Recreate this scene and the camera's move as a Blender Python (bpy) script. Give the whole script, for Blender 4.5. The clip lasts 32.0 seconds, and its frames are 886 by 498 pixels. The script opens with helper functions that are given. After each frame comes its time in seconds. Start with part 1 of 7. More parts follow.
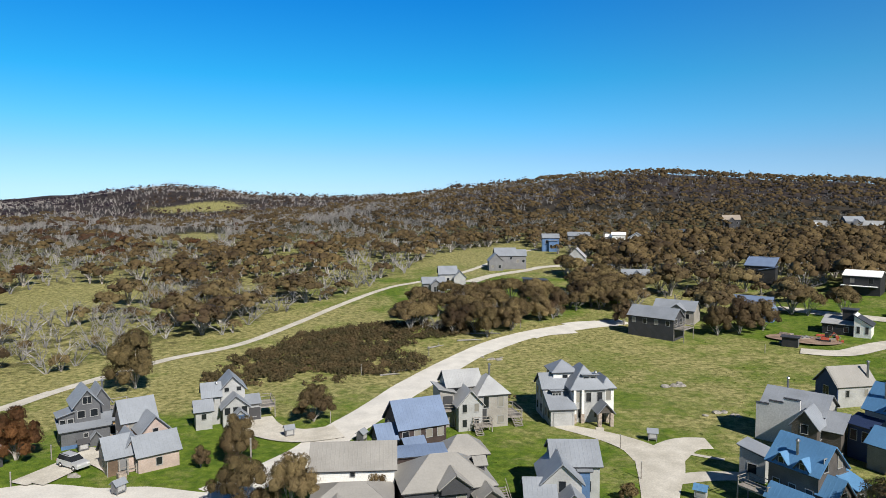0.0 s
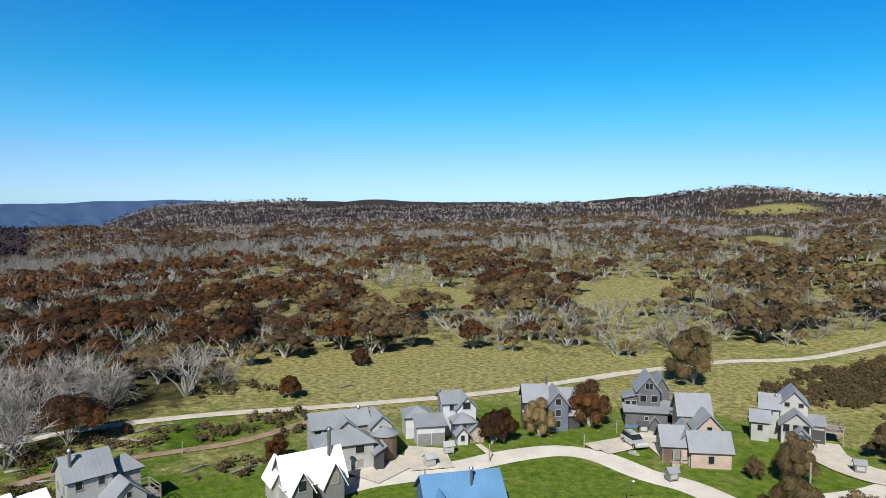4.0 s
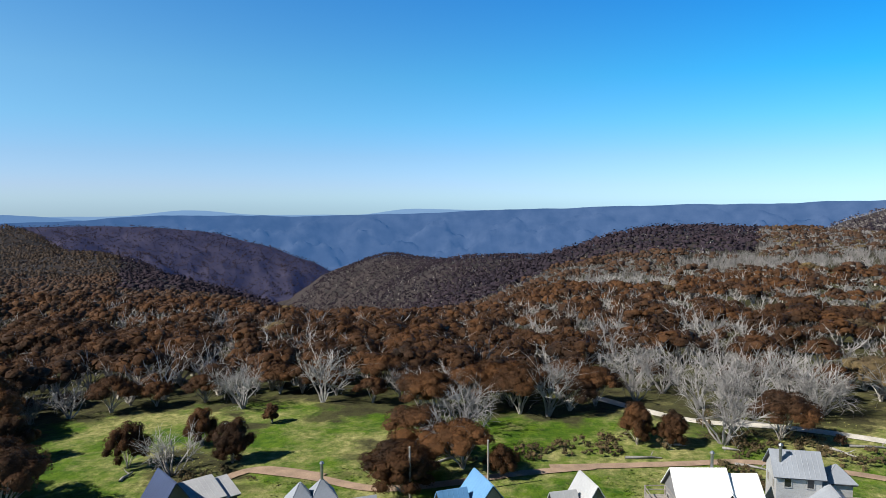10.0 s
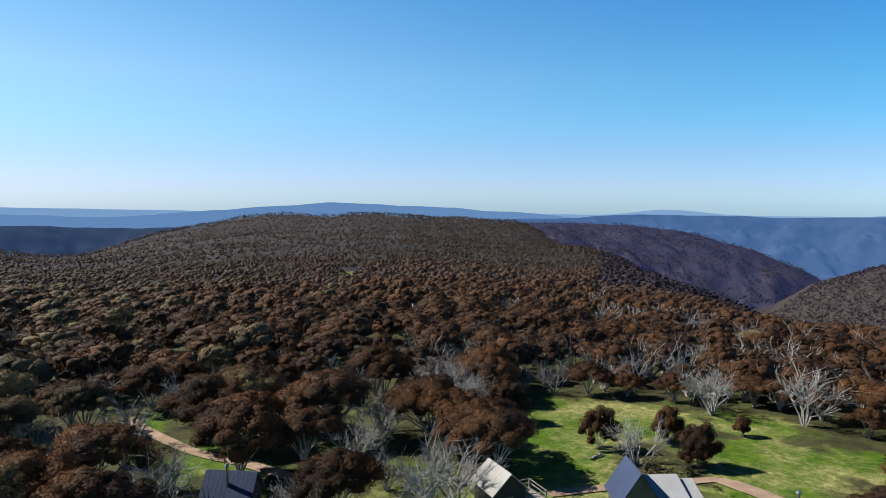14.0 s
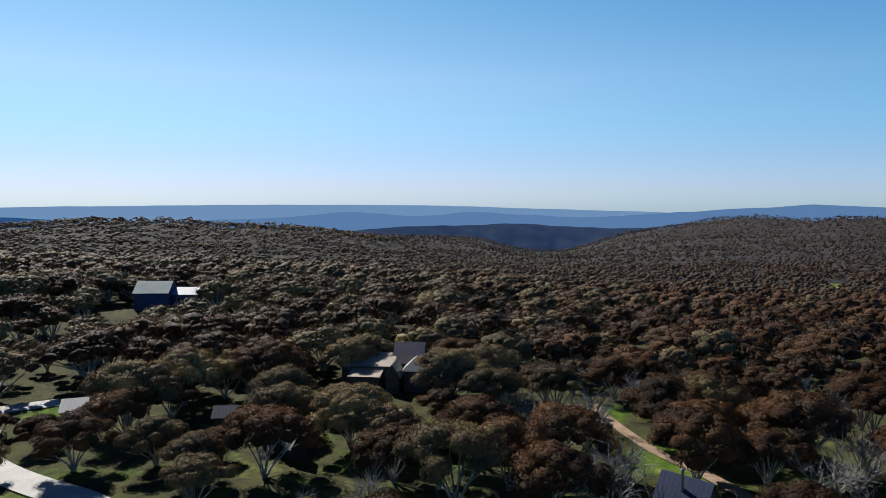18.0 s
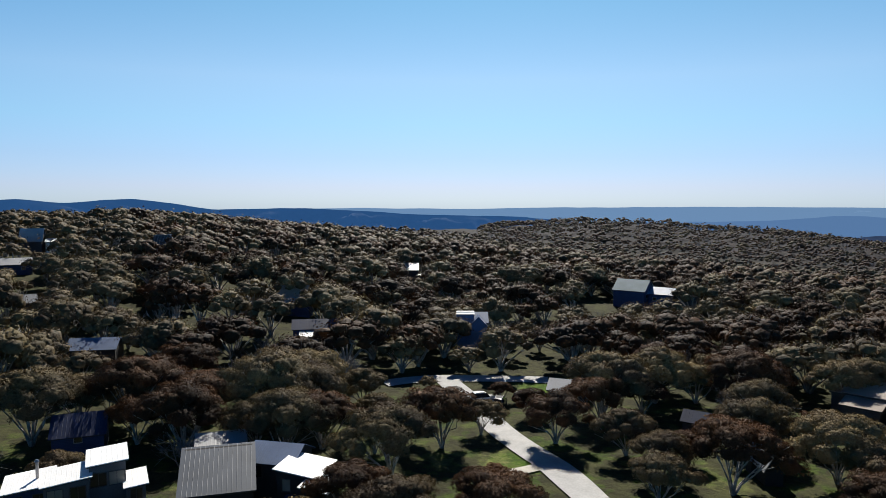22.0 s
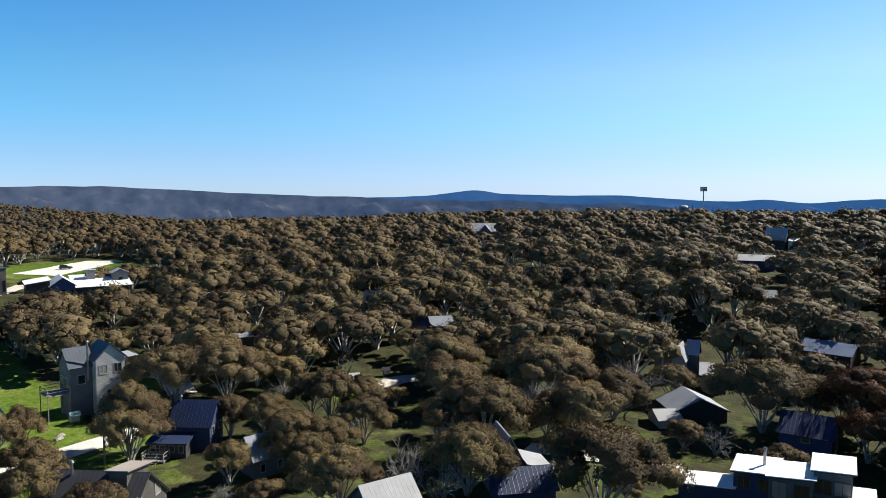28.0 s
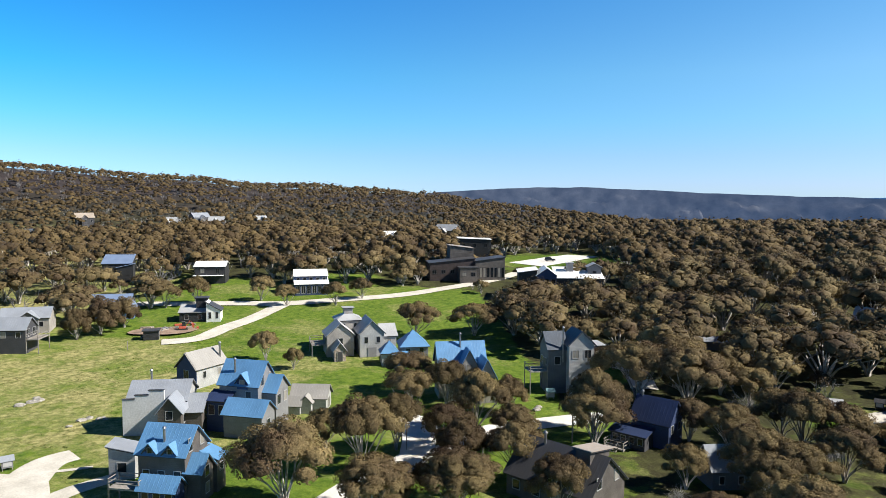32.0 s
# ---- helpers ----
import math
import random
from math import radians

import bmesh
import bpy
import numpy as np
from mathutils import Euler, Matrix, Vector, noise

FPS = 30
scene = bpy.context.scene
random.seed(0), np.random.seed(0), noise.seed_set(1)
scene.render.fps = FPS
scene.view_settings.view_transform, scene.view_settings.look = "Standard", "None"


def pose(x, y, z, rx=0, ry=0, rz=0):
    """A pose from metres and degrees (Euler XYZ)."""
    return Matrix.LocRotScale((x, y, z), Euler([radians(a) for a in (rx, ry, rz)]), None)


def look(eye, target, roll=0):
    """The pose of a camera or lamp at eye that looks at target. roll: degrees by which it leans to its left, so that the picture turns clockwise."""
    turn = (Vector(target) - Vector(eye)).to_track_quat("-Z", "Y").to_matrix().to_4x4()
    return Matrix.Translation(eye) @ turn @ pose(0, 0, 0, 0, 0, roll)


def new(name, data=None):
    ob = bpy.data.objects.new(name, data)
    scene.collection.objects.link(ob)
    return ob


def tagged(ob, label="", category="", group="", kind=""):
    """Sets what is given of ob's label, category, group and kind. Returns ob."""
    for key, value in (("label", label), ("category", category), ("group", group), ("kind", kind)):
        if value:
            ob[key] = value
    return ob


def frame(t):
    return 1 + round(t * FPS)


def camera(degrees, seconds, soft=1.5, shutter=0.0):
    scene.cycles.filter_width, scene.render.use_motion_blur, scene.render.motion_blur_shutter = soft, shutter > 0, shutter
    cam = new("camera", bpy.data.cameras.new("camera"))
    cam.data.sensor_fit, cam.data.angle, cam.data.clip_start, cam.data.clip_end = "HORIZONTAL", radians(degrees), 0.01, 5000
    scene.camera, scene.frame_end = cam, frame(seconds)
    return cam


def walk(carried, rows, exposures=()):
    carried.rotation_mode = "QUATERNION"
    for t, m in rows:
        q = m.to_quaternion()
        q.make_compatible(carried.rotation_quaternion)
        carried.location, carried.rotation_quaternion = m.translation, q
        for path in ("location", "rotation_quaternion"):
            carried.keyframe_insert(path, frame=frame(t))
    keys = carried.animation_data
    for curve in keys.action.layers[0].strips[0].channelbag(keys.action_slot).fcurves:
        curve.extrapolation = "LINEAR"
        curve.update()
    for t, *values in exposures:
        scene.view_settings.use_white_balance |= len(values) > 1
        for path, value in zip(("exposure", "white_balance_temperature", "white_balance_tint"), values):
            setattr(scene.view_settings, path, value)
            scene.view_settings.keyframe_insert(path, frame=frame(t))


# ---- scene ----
EYE_HEIGHT = 35.0
cam = camera(65.64, 32.0, soft=0.6)
# seconds, turn to the left, downward tilt, lean: a drone that hovers and turns on the spot
TURNS = [
    (0, 0.00, 4.06, -0.04),
    (0.5, 6.05, 4.06, -0.04),
    (1, 13.17, 4.08, 0.11),
    (1.5, 19.84, 4.06, 0.11),
    (2, 24.46, 4.00, 0.12),
    (2.5, 29.64, 4.01, 0.03),
    (3, 34.85, 4.00, 0.03),
    (3.5, 40.04, 4.01, 0.19),
    (5.5, 58.41, 4.08, 0.14),
    (6, 63.40, 4.07, 0.09),
    (6.5, 68.42, 4.07, 0.14),
    (7, 72.60, 4.10, 0.15),
    (7.5, 77.63, 4.12, 0.25),
    (8, 82.52, 4.17, 0.16),
    (8.5, 86.52, 4.16, -0.03),
    (9, 91.63, 4.15, 0.01),
    (9.5, 96.56, 4.16, 0.03),
    (10, 100.64, 4.17, -0.05),
    (10.5, 105.67, 4.16, -0.06),
    (11, 110.70, 4.16, 0.06),
    (11.5, 114.86, 4.19, 0.09),
    (12, 119.85, 4.21, 0.14),
    (12.5, 124.84, 4.22, 0.09),
    (13, 129.82, 4.19, 0.06),
    (13.5, 134.07, 4.21, 0.15),
    (14, 139.01, 4.21, 0.09),
    (14.5, 143.98, 4.20, -0.02),
    (16.5, 162.45, 4.21, 0.05),
    (17, 167.46, 4.17, 0.08),
    (17.5, 172.43, 4.15, 0.03),
    (18, 176.62, 4.13, 0.09),
    (18.5, 181.65, 4.10, 0.16),
    (19, 186.65, 4.08, 0.15),
    (19.5, 190.82, 4.07, 0.17),
    (20, 195.75, 4.12, 0.13),
    (20.5, 200.88, 4.06, 0.18),
    (21, 205.87, 4.07, 0.14),
    (21.5, 210.04, 4.05, 0.12),
    (22, 215.05, 4.04, 0.09),
    (22.5, 220.11, 4.04, 0.19),
    (23, 224.22, 4.04, 0.15),
    (23.5, 229.23, 4.04, 0.16),
    (24, 234.29, 4.03, 0.15),
    (24.5, 238.49, 4.00, 0.15),
    (25, 243.54, 4.02, 0.23),
    (25.5, 247.73, 4.03, 0.22),
    (27.5, 266.92, 4.07, 0.08),
    (28, 271.91, 4.07, 0.04),
    (28.5, 276.08, 4.08, 0.02),
    (29, 281.07, 4.08, 0.02),
    (29.5, 286.18, 4.11, 0.06),
    (30, 290.42, 4.10, 0.08),
    (30.5, 295.43, 4.13, 0.11),
    (31, 300.48, 4.16, 0.21),
    (31.5, 304.65, 4.15, 0.17),
    (32, 309.68, 4.16, 0.29),
]
walk(cam, [(t, pose(0, 0, EYE_HEIGHT, 90 - tilt, 0, turn) @ pose(0, 0, 0, 0, 0, lean)) for t, turn, tilt, lean in TURNS],
     [(0, 0.27), (3, 0.26), (6, 0.37), (9, 0.57), (13, 0.7), (17, 0.46), (20, 0.31), (24, 0.38), (28, 0.74), (30, 0.84), (32, 0.84)])

# ---- sky, sun ----
SUN_BEARING, SUN_HEIGHT = 211.0, 40.0


def heading(b):
    return Vector((-math.sin(radians(b)), math.cos(radians(b)), 0))


world = bpy.data.worlds.new("sky")
scene.world = world
world.use_nodes = True
wn, wl = world.node_tree.nodes, world.node_tree.links
sky = wn.new("ShaderNodeTexSky")
sky.sky_type = "NISHITA"
sky.sun_disc = False
sky.sun_elevation = radians(SUN_HEIGHT)
sun_way = heading(SUN_BEARING) * math.cos(radians(SUN_HEIGHT)) + Vector((0, 0, math.sin(radians(SUN_HEIGHT))))
sky.sun_rotation = math.atan2(sun_way.x, sun_way.y)
sky.altitude, sky.air_density, sky.dust_density, sky.ozone_density = 1600, 1.0, 0.5, 1.0
# thin, clean mountain air: the whole sky is tinted, paler at the horizon and deeper blue with height
where = wn.new("ShaderNodeTexCoord")
split = wn.new("ShaderNodeSeparateXYZ")
wl.new(where.outputs["Generated"], split.inputs[0])
def sky_tint(low, steps):
    ramp = wn.new("ShaderNodeValToRGB")
    wl.new(split.outputs["Z"], ramp.inputs[0])
    stops = ramp.color_ramp.elements
    stops[0].position, stops[0].color = 0.0, (*low, 1)
    # the unseen upper sky is dimmed, from 0.5 up, to weaken fill light
    stops[1].position, stops[1].color = 1.0, (0.035, 0.09, 0.19, 1)
    for at, color in steps:
        stops.new(at).color = (*color, 1)
    return ramp.outputs[0]


away = sky_tint((0.58, 0.96, 1.58), ((0.02, (0.57, 0.89, 1.5)), (0.06, (0.52, 0.88, 1.32)), (0.11, (0.31, 0.97, 1.38)), (0.17, (0.12, 0.98, 1.4)), (0.28, (0.05, 0.86, 1.58)), (0.5, (0.04, 0.2, 0.46))))
toward = sky_tint((0.5, 0.66, 1.06), ((0.02, (0.58, 0.67, 1.04)), (0.06, (0.63, 0.75, 1.02)), (0.11, (0.72, 0.92, 1.05)), (0.17, (0.9, 1.05, 1.1)), (0.28, (0.7, 1.08, 1.12)), (0.5, (0.08, 0.22, 0.4))))
sunward = wn.new("ShaderNodeVectorMath")
sunward.operation, sunward.inputs[1].default_value = "DOT_PRODUCT", heading(SUN_BEARING)
wl.new(where.outputs["Generated"], sunward.inputs[0])
share = wn.new("ShaderNodeMapRange")
share.inputs[1].default_value, share.inputs[2].default_value = -0.8, 0.9
wl.new(sunward.outputs["Value"], share.inputs[0])
tint = wn.new("ShaderNodeMix")
tint.data_type = "RGBA"
wl.new(share.outputs[0], tint.inputs["Factor"])
wl.new(away, tint.inputs["A"])
wl.new(toward, tint.inputs["B"])
toned = wn.new("ShaderNodeVectorMath")
toned.operation = "MULTIPLY"
wl.new(sky.outputs[0], toned.inputs[0])
wl.new(tint.outputs["Result"], toned.inputs[1])
wl.new(toned.outputs[0], wn["Background"].inputs[0])
wn["Background"].inputs[1].default_value = 0.078
sun = new("sun", bpy.data.lights.new("sun", "SUN"))
sun.data.energy, sun.data.angle, sun.data.color = 5.0, radians(0.5), (1.0, 0.95, 0.86)
sun.matrix_world = look(sun_way * 500, (0, 0, 0))


# ---- materials ----
def material(name, color, rough=0.7, var=0.25, scale=1.5, fine=0.0, bump=0.0, bump_scale=20.0, metal=0.0, second=None, per_object=0.0, stripes=None, spec=0.5):
    """A surface with two scales of uneven colour, fine relief and, where stripes are given, boards or seams."""
    m = bpy.data.materials.new(name)
    m.use_nodes = True
    n, l = m.node_tree.nodes, m.node_tree.links
    b = n["Principled BSDF"]
    b.inputs["Roughness"].default_value, b.inputs["Metallic"].default_value = rough, metal
    b.inputs["Specular IOR Level"].default_value = spec
    geo = n.new("ShaderNodeNewGeometry")
    tex = n.new("ShaderNodeTexNoise")
    tex.inputs["Scale"].default_value, tex.inputs["Detail"].default_value = scale, 5
    l.new(geo.outputs["Position"], tex.inputs["Vector"])
    ramp = n.new("ShaderNodeValToRGB")
    ramp.color_ramp.elements[0].position, ramp.color_ramp.elements[1].position = 0.33, 0.67
    low = tuple(c * (1 - var) for c in color) if second is None else second
    high = tuple(min(1, c * (1 + var * 0.6)) for c in color) if second is None else color
    ramp.color_ramp.elements[0].color, ramp.color_ramp.elements[1].color = (*low, 1), (*high, 1)
    l.new(tex.outputs["Fac"], ramp.inputs[0])
    out = ramp.outputs[0]
    if fine:
        t2 = n.new("ShaderNodeTexNoise")
        t2.inputs["Scale"].default_value, t2.inputs["Detail"].default_value = scale * 14, 3
        l.new(geo.outputs["Position"], t2.inputs["Vector"])
        mp = n.new("ShaderNodeMapRange")
        mp.inputs[1].default_value, mp.inputs[2].default_value = 0.3, 0.7
        mp.inputs[3].default_value, mp.inputs[4].default_value = 1 - fine, 1 + fine
        l.new(t2.outputs["Fac"], mp.inputs[0])
        mul = n.new("ShaderNodeVectorMath")
        mul.operation = "SCALE"
        l.new(out, mul.inputs[0])
        l.new(mp.outputs[0], mul.inputs["Scale"])
        out = mul.outputs[0]
    if per_object:
        info = n.new("ShaderNodeObjectInfo")
        mp = n.new("ShaderNodeMapRange")
        mp.inputs[3].default_value, mp.inputs[4].default_value = 1 - per_object, 1 + per_object
        l.new(info.outputs["Random"], mp.inputs[0])
        mul = n.new("ShaderNodeVectorMath")
        mul.operation = "SCALE"
        l.new(out, mul.inputs[0])
        l.new(mp.outputs[0], mul.inputs["Scale"])
        out = mul.outputs[0]
    l.new(out, b.inputs["Base Color"])
    if stripes:
        axis, step, depth = stripes
        co = n.new("ShaderNodeTexCoord")
        sep = n.new("ShaderNodeSeparateXYZ")
        l.new(co.outputs["Object"], sep.inputs[0])
        div = n.new("ShaderNodeMath")
        div.operation, div.inputs[1].default_value = "DIVIDE", step
        l.new(sep.outputs[axis], div.inputs[0])
        fr = n.new("ShaderNodeMath")
        fr.operation = "FRACT"
        l.new(div.outputs[0], fr.inputs[0])
        bp = n.new("ShaderNodeBump")
        bp.inputs["Strength"].default_value, bp.inputs["Distance"].default_value = 1.0, depth
        l.new(fr.outputs[0], bp.inputs["Height"])
        l.new(bp.outputs[0], b.inputs["Normal"])
    elif bump:
        t3 = n.new("ShaderNodeTexNoise")
        t3.inputs["Scale"].default_value, t3.inputs["Detail"].default_value = bump_scale, 4
        l.new(geo.outputs["Position"], t3.inputs["Vector"])
        bp = n.new("ShaderNodeBump")
        bp.inputs["Strength"].default_value, bp.inputs["Distance"].default_value = 1.0, bump
        l.new(t3.outputs["Fac"], bp.inputs["Height"])
        l.new(bp.outputs[0], b.inputs["Normal"])
    return m


def boards(name, color, var=0.15):
    return material(name, color, 0.75, var, 0.6, 0.12, stripes=("Z", 0.22, 0.03))


def sheet(name, color, rough=0.52, var=0.12):
    return material(name, color, rough, var, 0.35, 0.06, spec=0.3)


PLASTER = material("pale_smooth_plaster", (0.5, 0.5, 0.5), 0.85, 0.14, 0.3, 0.12)
WALL = {
    "grey": boards("grey_weatherboard", (0.19, 0.19, 0.2)), "pale": boards("pale_grey_weatherboard", (0.4, 0.4, 0.4)),
    "white": boards("white_painted_board", (0.78, 0.77, 0.74), 0.08), "dark": boards("charcoal_weatherboard", (0.052, 0.052, 0.06)),
    "slate": boards("slate_grey_board", (0.115, 0.118, 0.13)), "black": boards("black_stained_board", (0.022, 0.023, 0.027)),
    "blueslate": boards("slate_blue_board", (0.12, 0.14, 0.19)), "navy": boards("navy_board", (0.03, 0.05, 0.12)), "blue": boards("blue_board", (0.09, 0.17, 0.33)),
    "silver": boards("silver_grey_board", (0.52, 0.54, 0.58), 0.1), "pink": boards("pinkish_beige_board", (0.47, 0.37, 0.325)), "beige": boards("beige_grey_board", (0.34, 0.315, 0.29)),
    "wood": boards("weathered_timber", (0.098, 0.086, 0.079), 0.3), "brown": boards("dark_brown_timber", (0.06, 0.042, 0.04), 0.3),
    "ochre": boards("ochre_stained_timber", (0.42, 0.25, 0.09), 0.2), "tan_timber": boards("tan_timber", (0.17, 0.115, 0.08), 0.3),
    "stone": material("stone_facing", (0.36, 0.3, 0.25), 0.85, 0.45, 2.5, 0.3, bump=0.08, bump_scale=5),
}
ROOF = {
    "grey": sheet("grey_steel_roof", (0.245, 0.265, 0.3)), "light": sheet("light_grey_steel_roof", (0.36, 0.365, 0.375)),
    "white": sheet("white_steel_roof", (0.86, 0.86, 0.85), 0.5, 0.05), "blue": sheet("bright_blue_steel_roof", (0.1, 0.235, 0.42)),
    "slateblue": sheet("slate_blue_steel_roof", (0.16, 0.215, 0.33)), "slate": sheet("dark_slate_steel_roof", (0.07, 0.085, 0.11)), "navy": sheet("navy_steel_roof", (0.025, 0.04, 0.095), 0.5),
    "dark": sheet("charcoal_steel_roof", (0.06, 0.06, 0.065), 0.5), "tan": sheet("tan_steel_roof", (0.33, 0.28, 0.235), 0.5),
    "pinkgrey": sheet("dull_pink_steel_roof", (0.28, 0.21, 0.2), 0.5), "teal": sheet("teal_steel_roof", (0.12, 0.22, 0.25), 0.4),
    "warm": sheet("warm_grey_steel_roof", (0.29, 0.278, 0.262)),
}
TRIM = material("grey_trim_paint", (0.3, 0.3, 0.3), 0.5, 0.1)
TRIM_DARK = material("dark_trim_paint", (0.05, 0.05, 0.055), 0.5, 0.1)
FASCIA = material("dark_fascia_paint", (0.045, 0.045, 0.05), 0.6, 0.15)
GLASS = material("window_glass", (0.016, 0.019, 0.023), 0.08, 0.3, 0.4, spec=0.5)
BLIND = material("window_with_pale_blind", (0.24, 0.225, 0.2), 0.25, 0.15, 0.5)
DOOR = material("garage_door_paint", (0.2, 0.2, 0.21), 0.5, 0.1, stripes=("Z", 0.45, 0.02))
FLUE = material("galvanised_flue", (0.3, 0.3, 0.31), 0.35, 0.2, 3, metal=0.8)
TIMBER = material("grey_deck_timber", (0.27, 0.245, 0.22), 0.8, 0.3, 3, 0.2)
GRAVEL = material("pale_gravel", (0.6, 0.565, 0.5), 0.95, 0.16, 0.35, 0.14, bump=0.02, bump_scale=12, second=(0.46, 0.43, 0.37))
CONCRETE = material("pale_concrete", (0.64, 0.615, 0.57), 0.9, 0.12, 0.3, 0.08, bump=0.008, bump_scale=9)
LANE = material("worn_grey_concrete", (0.47, 0.465, 0.455), 0.9, 0.15, 0.3, 0.1, bump=0.008, bump_scale=9)
DIRT = material("brown_dirt_path", (0.3, 0.21, 0.145), 0.95, 0.25, 0.5, 0.2, bump=0.03, bump_scale=8)
BARK = material("pale_gum_bark", (0.5, 0.465, 0.42), 0.8, 0.45, 1.2, 0.3, second=(0.14, 0.12, 0.105))
DEADWOOD = material("bleached_deadwood", (0.33, 0.315, 0.305), 0.85, 0.3, 0.25, 0.25, second=(0.13, 0.125, 0.12))


def foliage(name, light, dark, uneven=0.3):
    """Leaves that let some sun through, each with its own shade, in patches of lighter and darker trees."""
    m = material(name, light, 0.6, 0.3, 0.11, 0.25, second=dark, per_object=0.3, spec=0.1)
    n, l = m.node_tree.nodes, m.node_tree.links
    b = n["Principled BSDF"]
    src = b.inputs["Base Color"].links[0].from_socket
    geo = n.new("ShaderNodeNewGeometry")
    spread = n.new("ShaderNodeMapRange")
    spread.inputs[3].default_value, spread.inputs[4].default_value = 1 - uneven, 1 + uneven
    l.new(geo.outputs["Random Per Island"], spread.inputs[0])
    mul = n.new("ShaderNodeVectorMath")
    mul.operation = "SCALE"
    l.new(src, mul.inputs[0])
    l.new(spread.outputs[0], mul.inputs["Scale"])
    l.new(mul.outputs[0], b.inputs["Base Color"])
    lump = n.new("ShaderNodeTexNoise")
    lump.inputs["Scale"].default_value, lump.inputs["Detail"].default_value, lump.inputs["Roughness"].default_value = 1.6, 4, 0.7
    l.new(geo.outputs["Position"], lump.inputs["Vector"])
    relief = n.new("ShaderNodeBump")
    relief.inputs["Strength"].default_value, relief.inputs["Distance"].default_value = 1.0, 0.36
    l.new(lump.outputs["Fac"], relief.inputs["Height"])
    l.new(relief.outputs[0], b.inputs["Normal"])
    thin = n.new("ShaderNodeBsdfTranslucent")
    l.new(mul.outputs[0], thin.inputs["Color"])
    both = n.new("ShaderNodeMixShader")
    both.inputs[0].default_value = 0.12
    l.new(b.outputs[0], both.inputs[1])
    l.new(thin.outputs[0], both.inputs[2])
    l.new(both.outputs[0], n["Material Output"].inputs[0])
    return m


LEAF = foliage("gum_leaves", (0.225, 0.172, 0.08), (0.08, 0.054, 0.033))
LEAF_BURNT = foliage("burnt_gum_leaves", (0.074, 0.039, 0.022), (0.038, 0.025, 0.017), 0.15)
# darker than the near leaves: the shade of backlit crowns is in the colour
LEAF_FAR_SHADED = foliage("shaded_gum_leaves_on_the_hills", (0.136, 0.097, 0.044), (0.056, 0.039, 0.023), 0.25)
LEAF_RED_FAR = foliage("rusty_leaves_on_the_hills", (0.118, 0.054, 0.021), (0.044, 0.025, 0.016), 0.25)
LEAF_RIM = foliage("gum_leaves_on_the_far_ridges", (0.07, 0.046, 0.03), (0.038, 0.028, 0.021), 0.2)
LEAF_RED = foliage("rusty_gum_leaves", (0.122, 0.056, 0.022), (0.034, 0.021, 0.014))
SHRUB = material("heath_shrub", (0.1, 0.07, 0.035), 0.85, 0.4, 0.3, 0.3, second=(0.045, 0.04, 0.018), spec=0.2)


# ---- mesh helpers ----
def mesh_of(name, verts, faces, mats, index=None, smooth=False, normals=None):
    """A mesh from arrays of corners and of quads or triangles (all faces of one size)."""
    me = bpy.data.meshes.new(name)
    verts, faces = np.asarray(verts, dtype=np.float32), np.asarray(faces, dtype=np.int32)
    k = faces.shape[1]
    me.vertices.add(len(verts))
    me.vertices.foreach_set("co", verts.ravel())
    me.loops.add(faces.size)
    me.loops.foreach_set("vertex_index", faces.ravel())
    me.polygons.add(len(faces))
    me.polygons.foreach_set("loop_start", np.arange(0, faces.size, k, dtype=np.int32))
    if index is not None:
        me.polygons.foreach_set("material_index", np.asarray(index, dtype=np.int32))
    me.polygons.foreach_set("use_smooth", np.full(len(faces), smooth))
    for m in mats if isinstance(mats, (list, tuple)) else [mats]:
        me.materials.append(m)
    me.update(calc_edges=True)
    if normals is not None:
        me.normals_split_custom_set_from_vertices(np.asarray(normals, dtype=np.float32))
    return me


def part(name, bm, mat, parent=None, label=""):
    me = bpy.data.meshes.new(name)
    bm.to_mesh(me)
    bm.free()
    me.materials.append(mat)
    ob = new(name, me)
    ob.parent = parent
    return tagged(ob, label)


def box_into(bm, x0, x1, y0, y1, z0, z1):
    v = [bm.verts.new((x, y, z)) for z in (z0, z1) for x, y in ((x0, y0), (x1, y0), (x1, y1), (x0, y1))]
    for f in ((3, 2, 1, 0), (4, 5, 6, 7), (0, 1, 5, 4), (1, 2, 6, 5), (2, 3, 7, 6), (3, 0, 4, 7)):
        bm.faces.new([v[i] for i in f])


def box(*a):
    bm = bmesh.new()
    box_into(bm, *a)
    return bm


def tube(points, radii, sides=6):
    """Corners and quads of a tapered tube along points."""
    vs, fs = [], []
    pts = [Vector(p) for p in points]
    for i, p in enumerate(pts):
        way = (pts[min(i + 1, len(pts) - 1)] - pts[max(i - 1, 0)]).normalized()
        a = way.orthogonal().normalized()
        b = way.cross(a)
        for k in range(sides):
            t = 2 * math.pi * k / sides
            vs.append(p + (a * math.cos(t) + b * math.sin(t)) * radii[i])
    for i in range(len(pts) - 1):
        for k in range(sides):
            fs.append((i * sides + k, i * sides + (k + 1) % sides, (i + 1) * sides + (k + 1) % sides, (i + 1) * sides + k))
    return vs, fs


def tube_bm(points, radii, sides=8):
    bm = bmesh.new()
    vs, fs = tube(points, radii, sides)
    vv = [bm.verts.new(v) for v in vs]
    for f in fs:
        bm.faces.new([vv[i] for i in f])
    bm.faces.new(vv[:sides][::-1])
    bm.faces.new(vv[-sides:])
    return bm


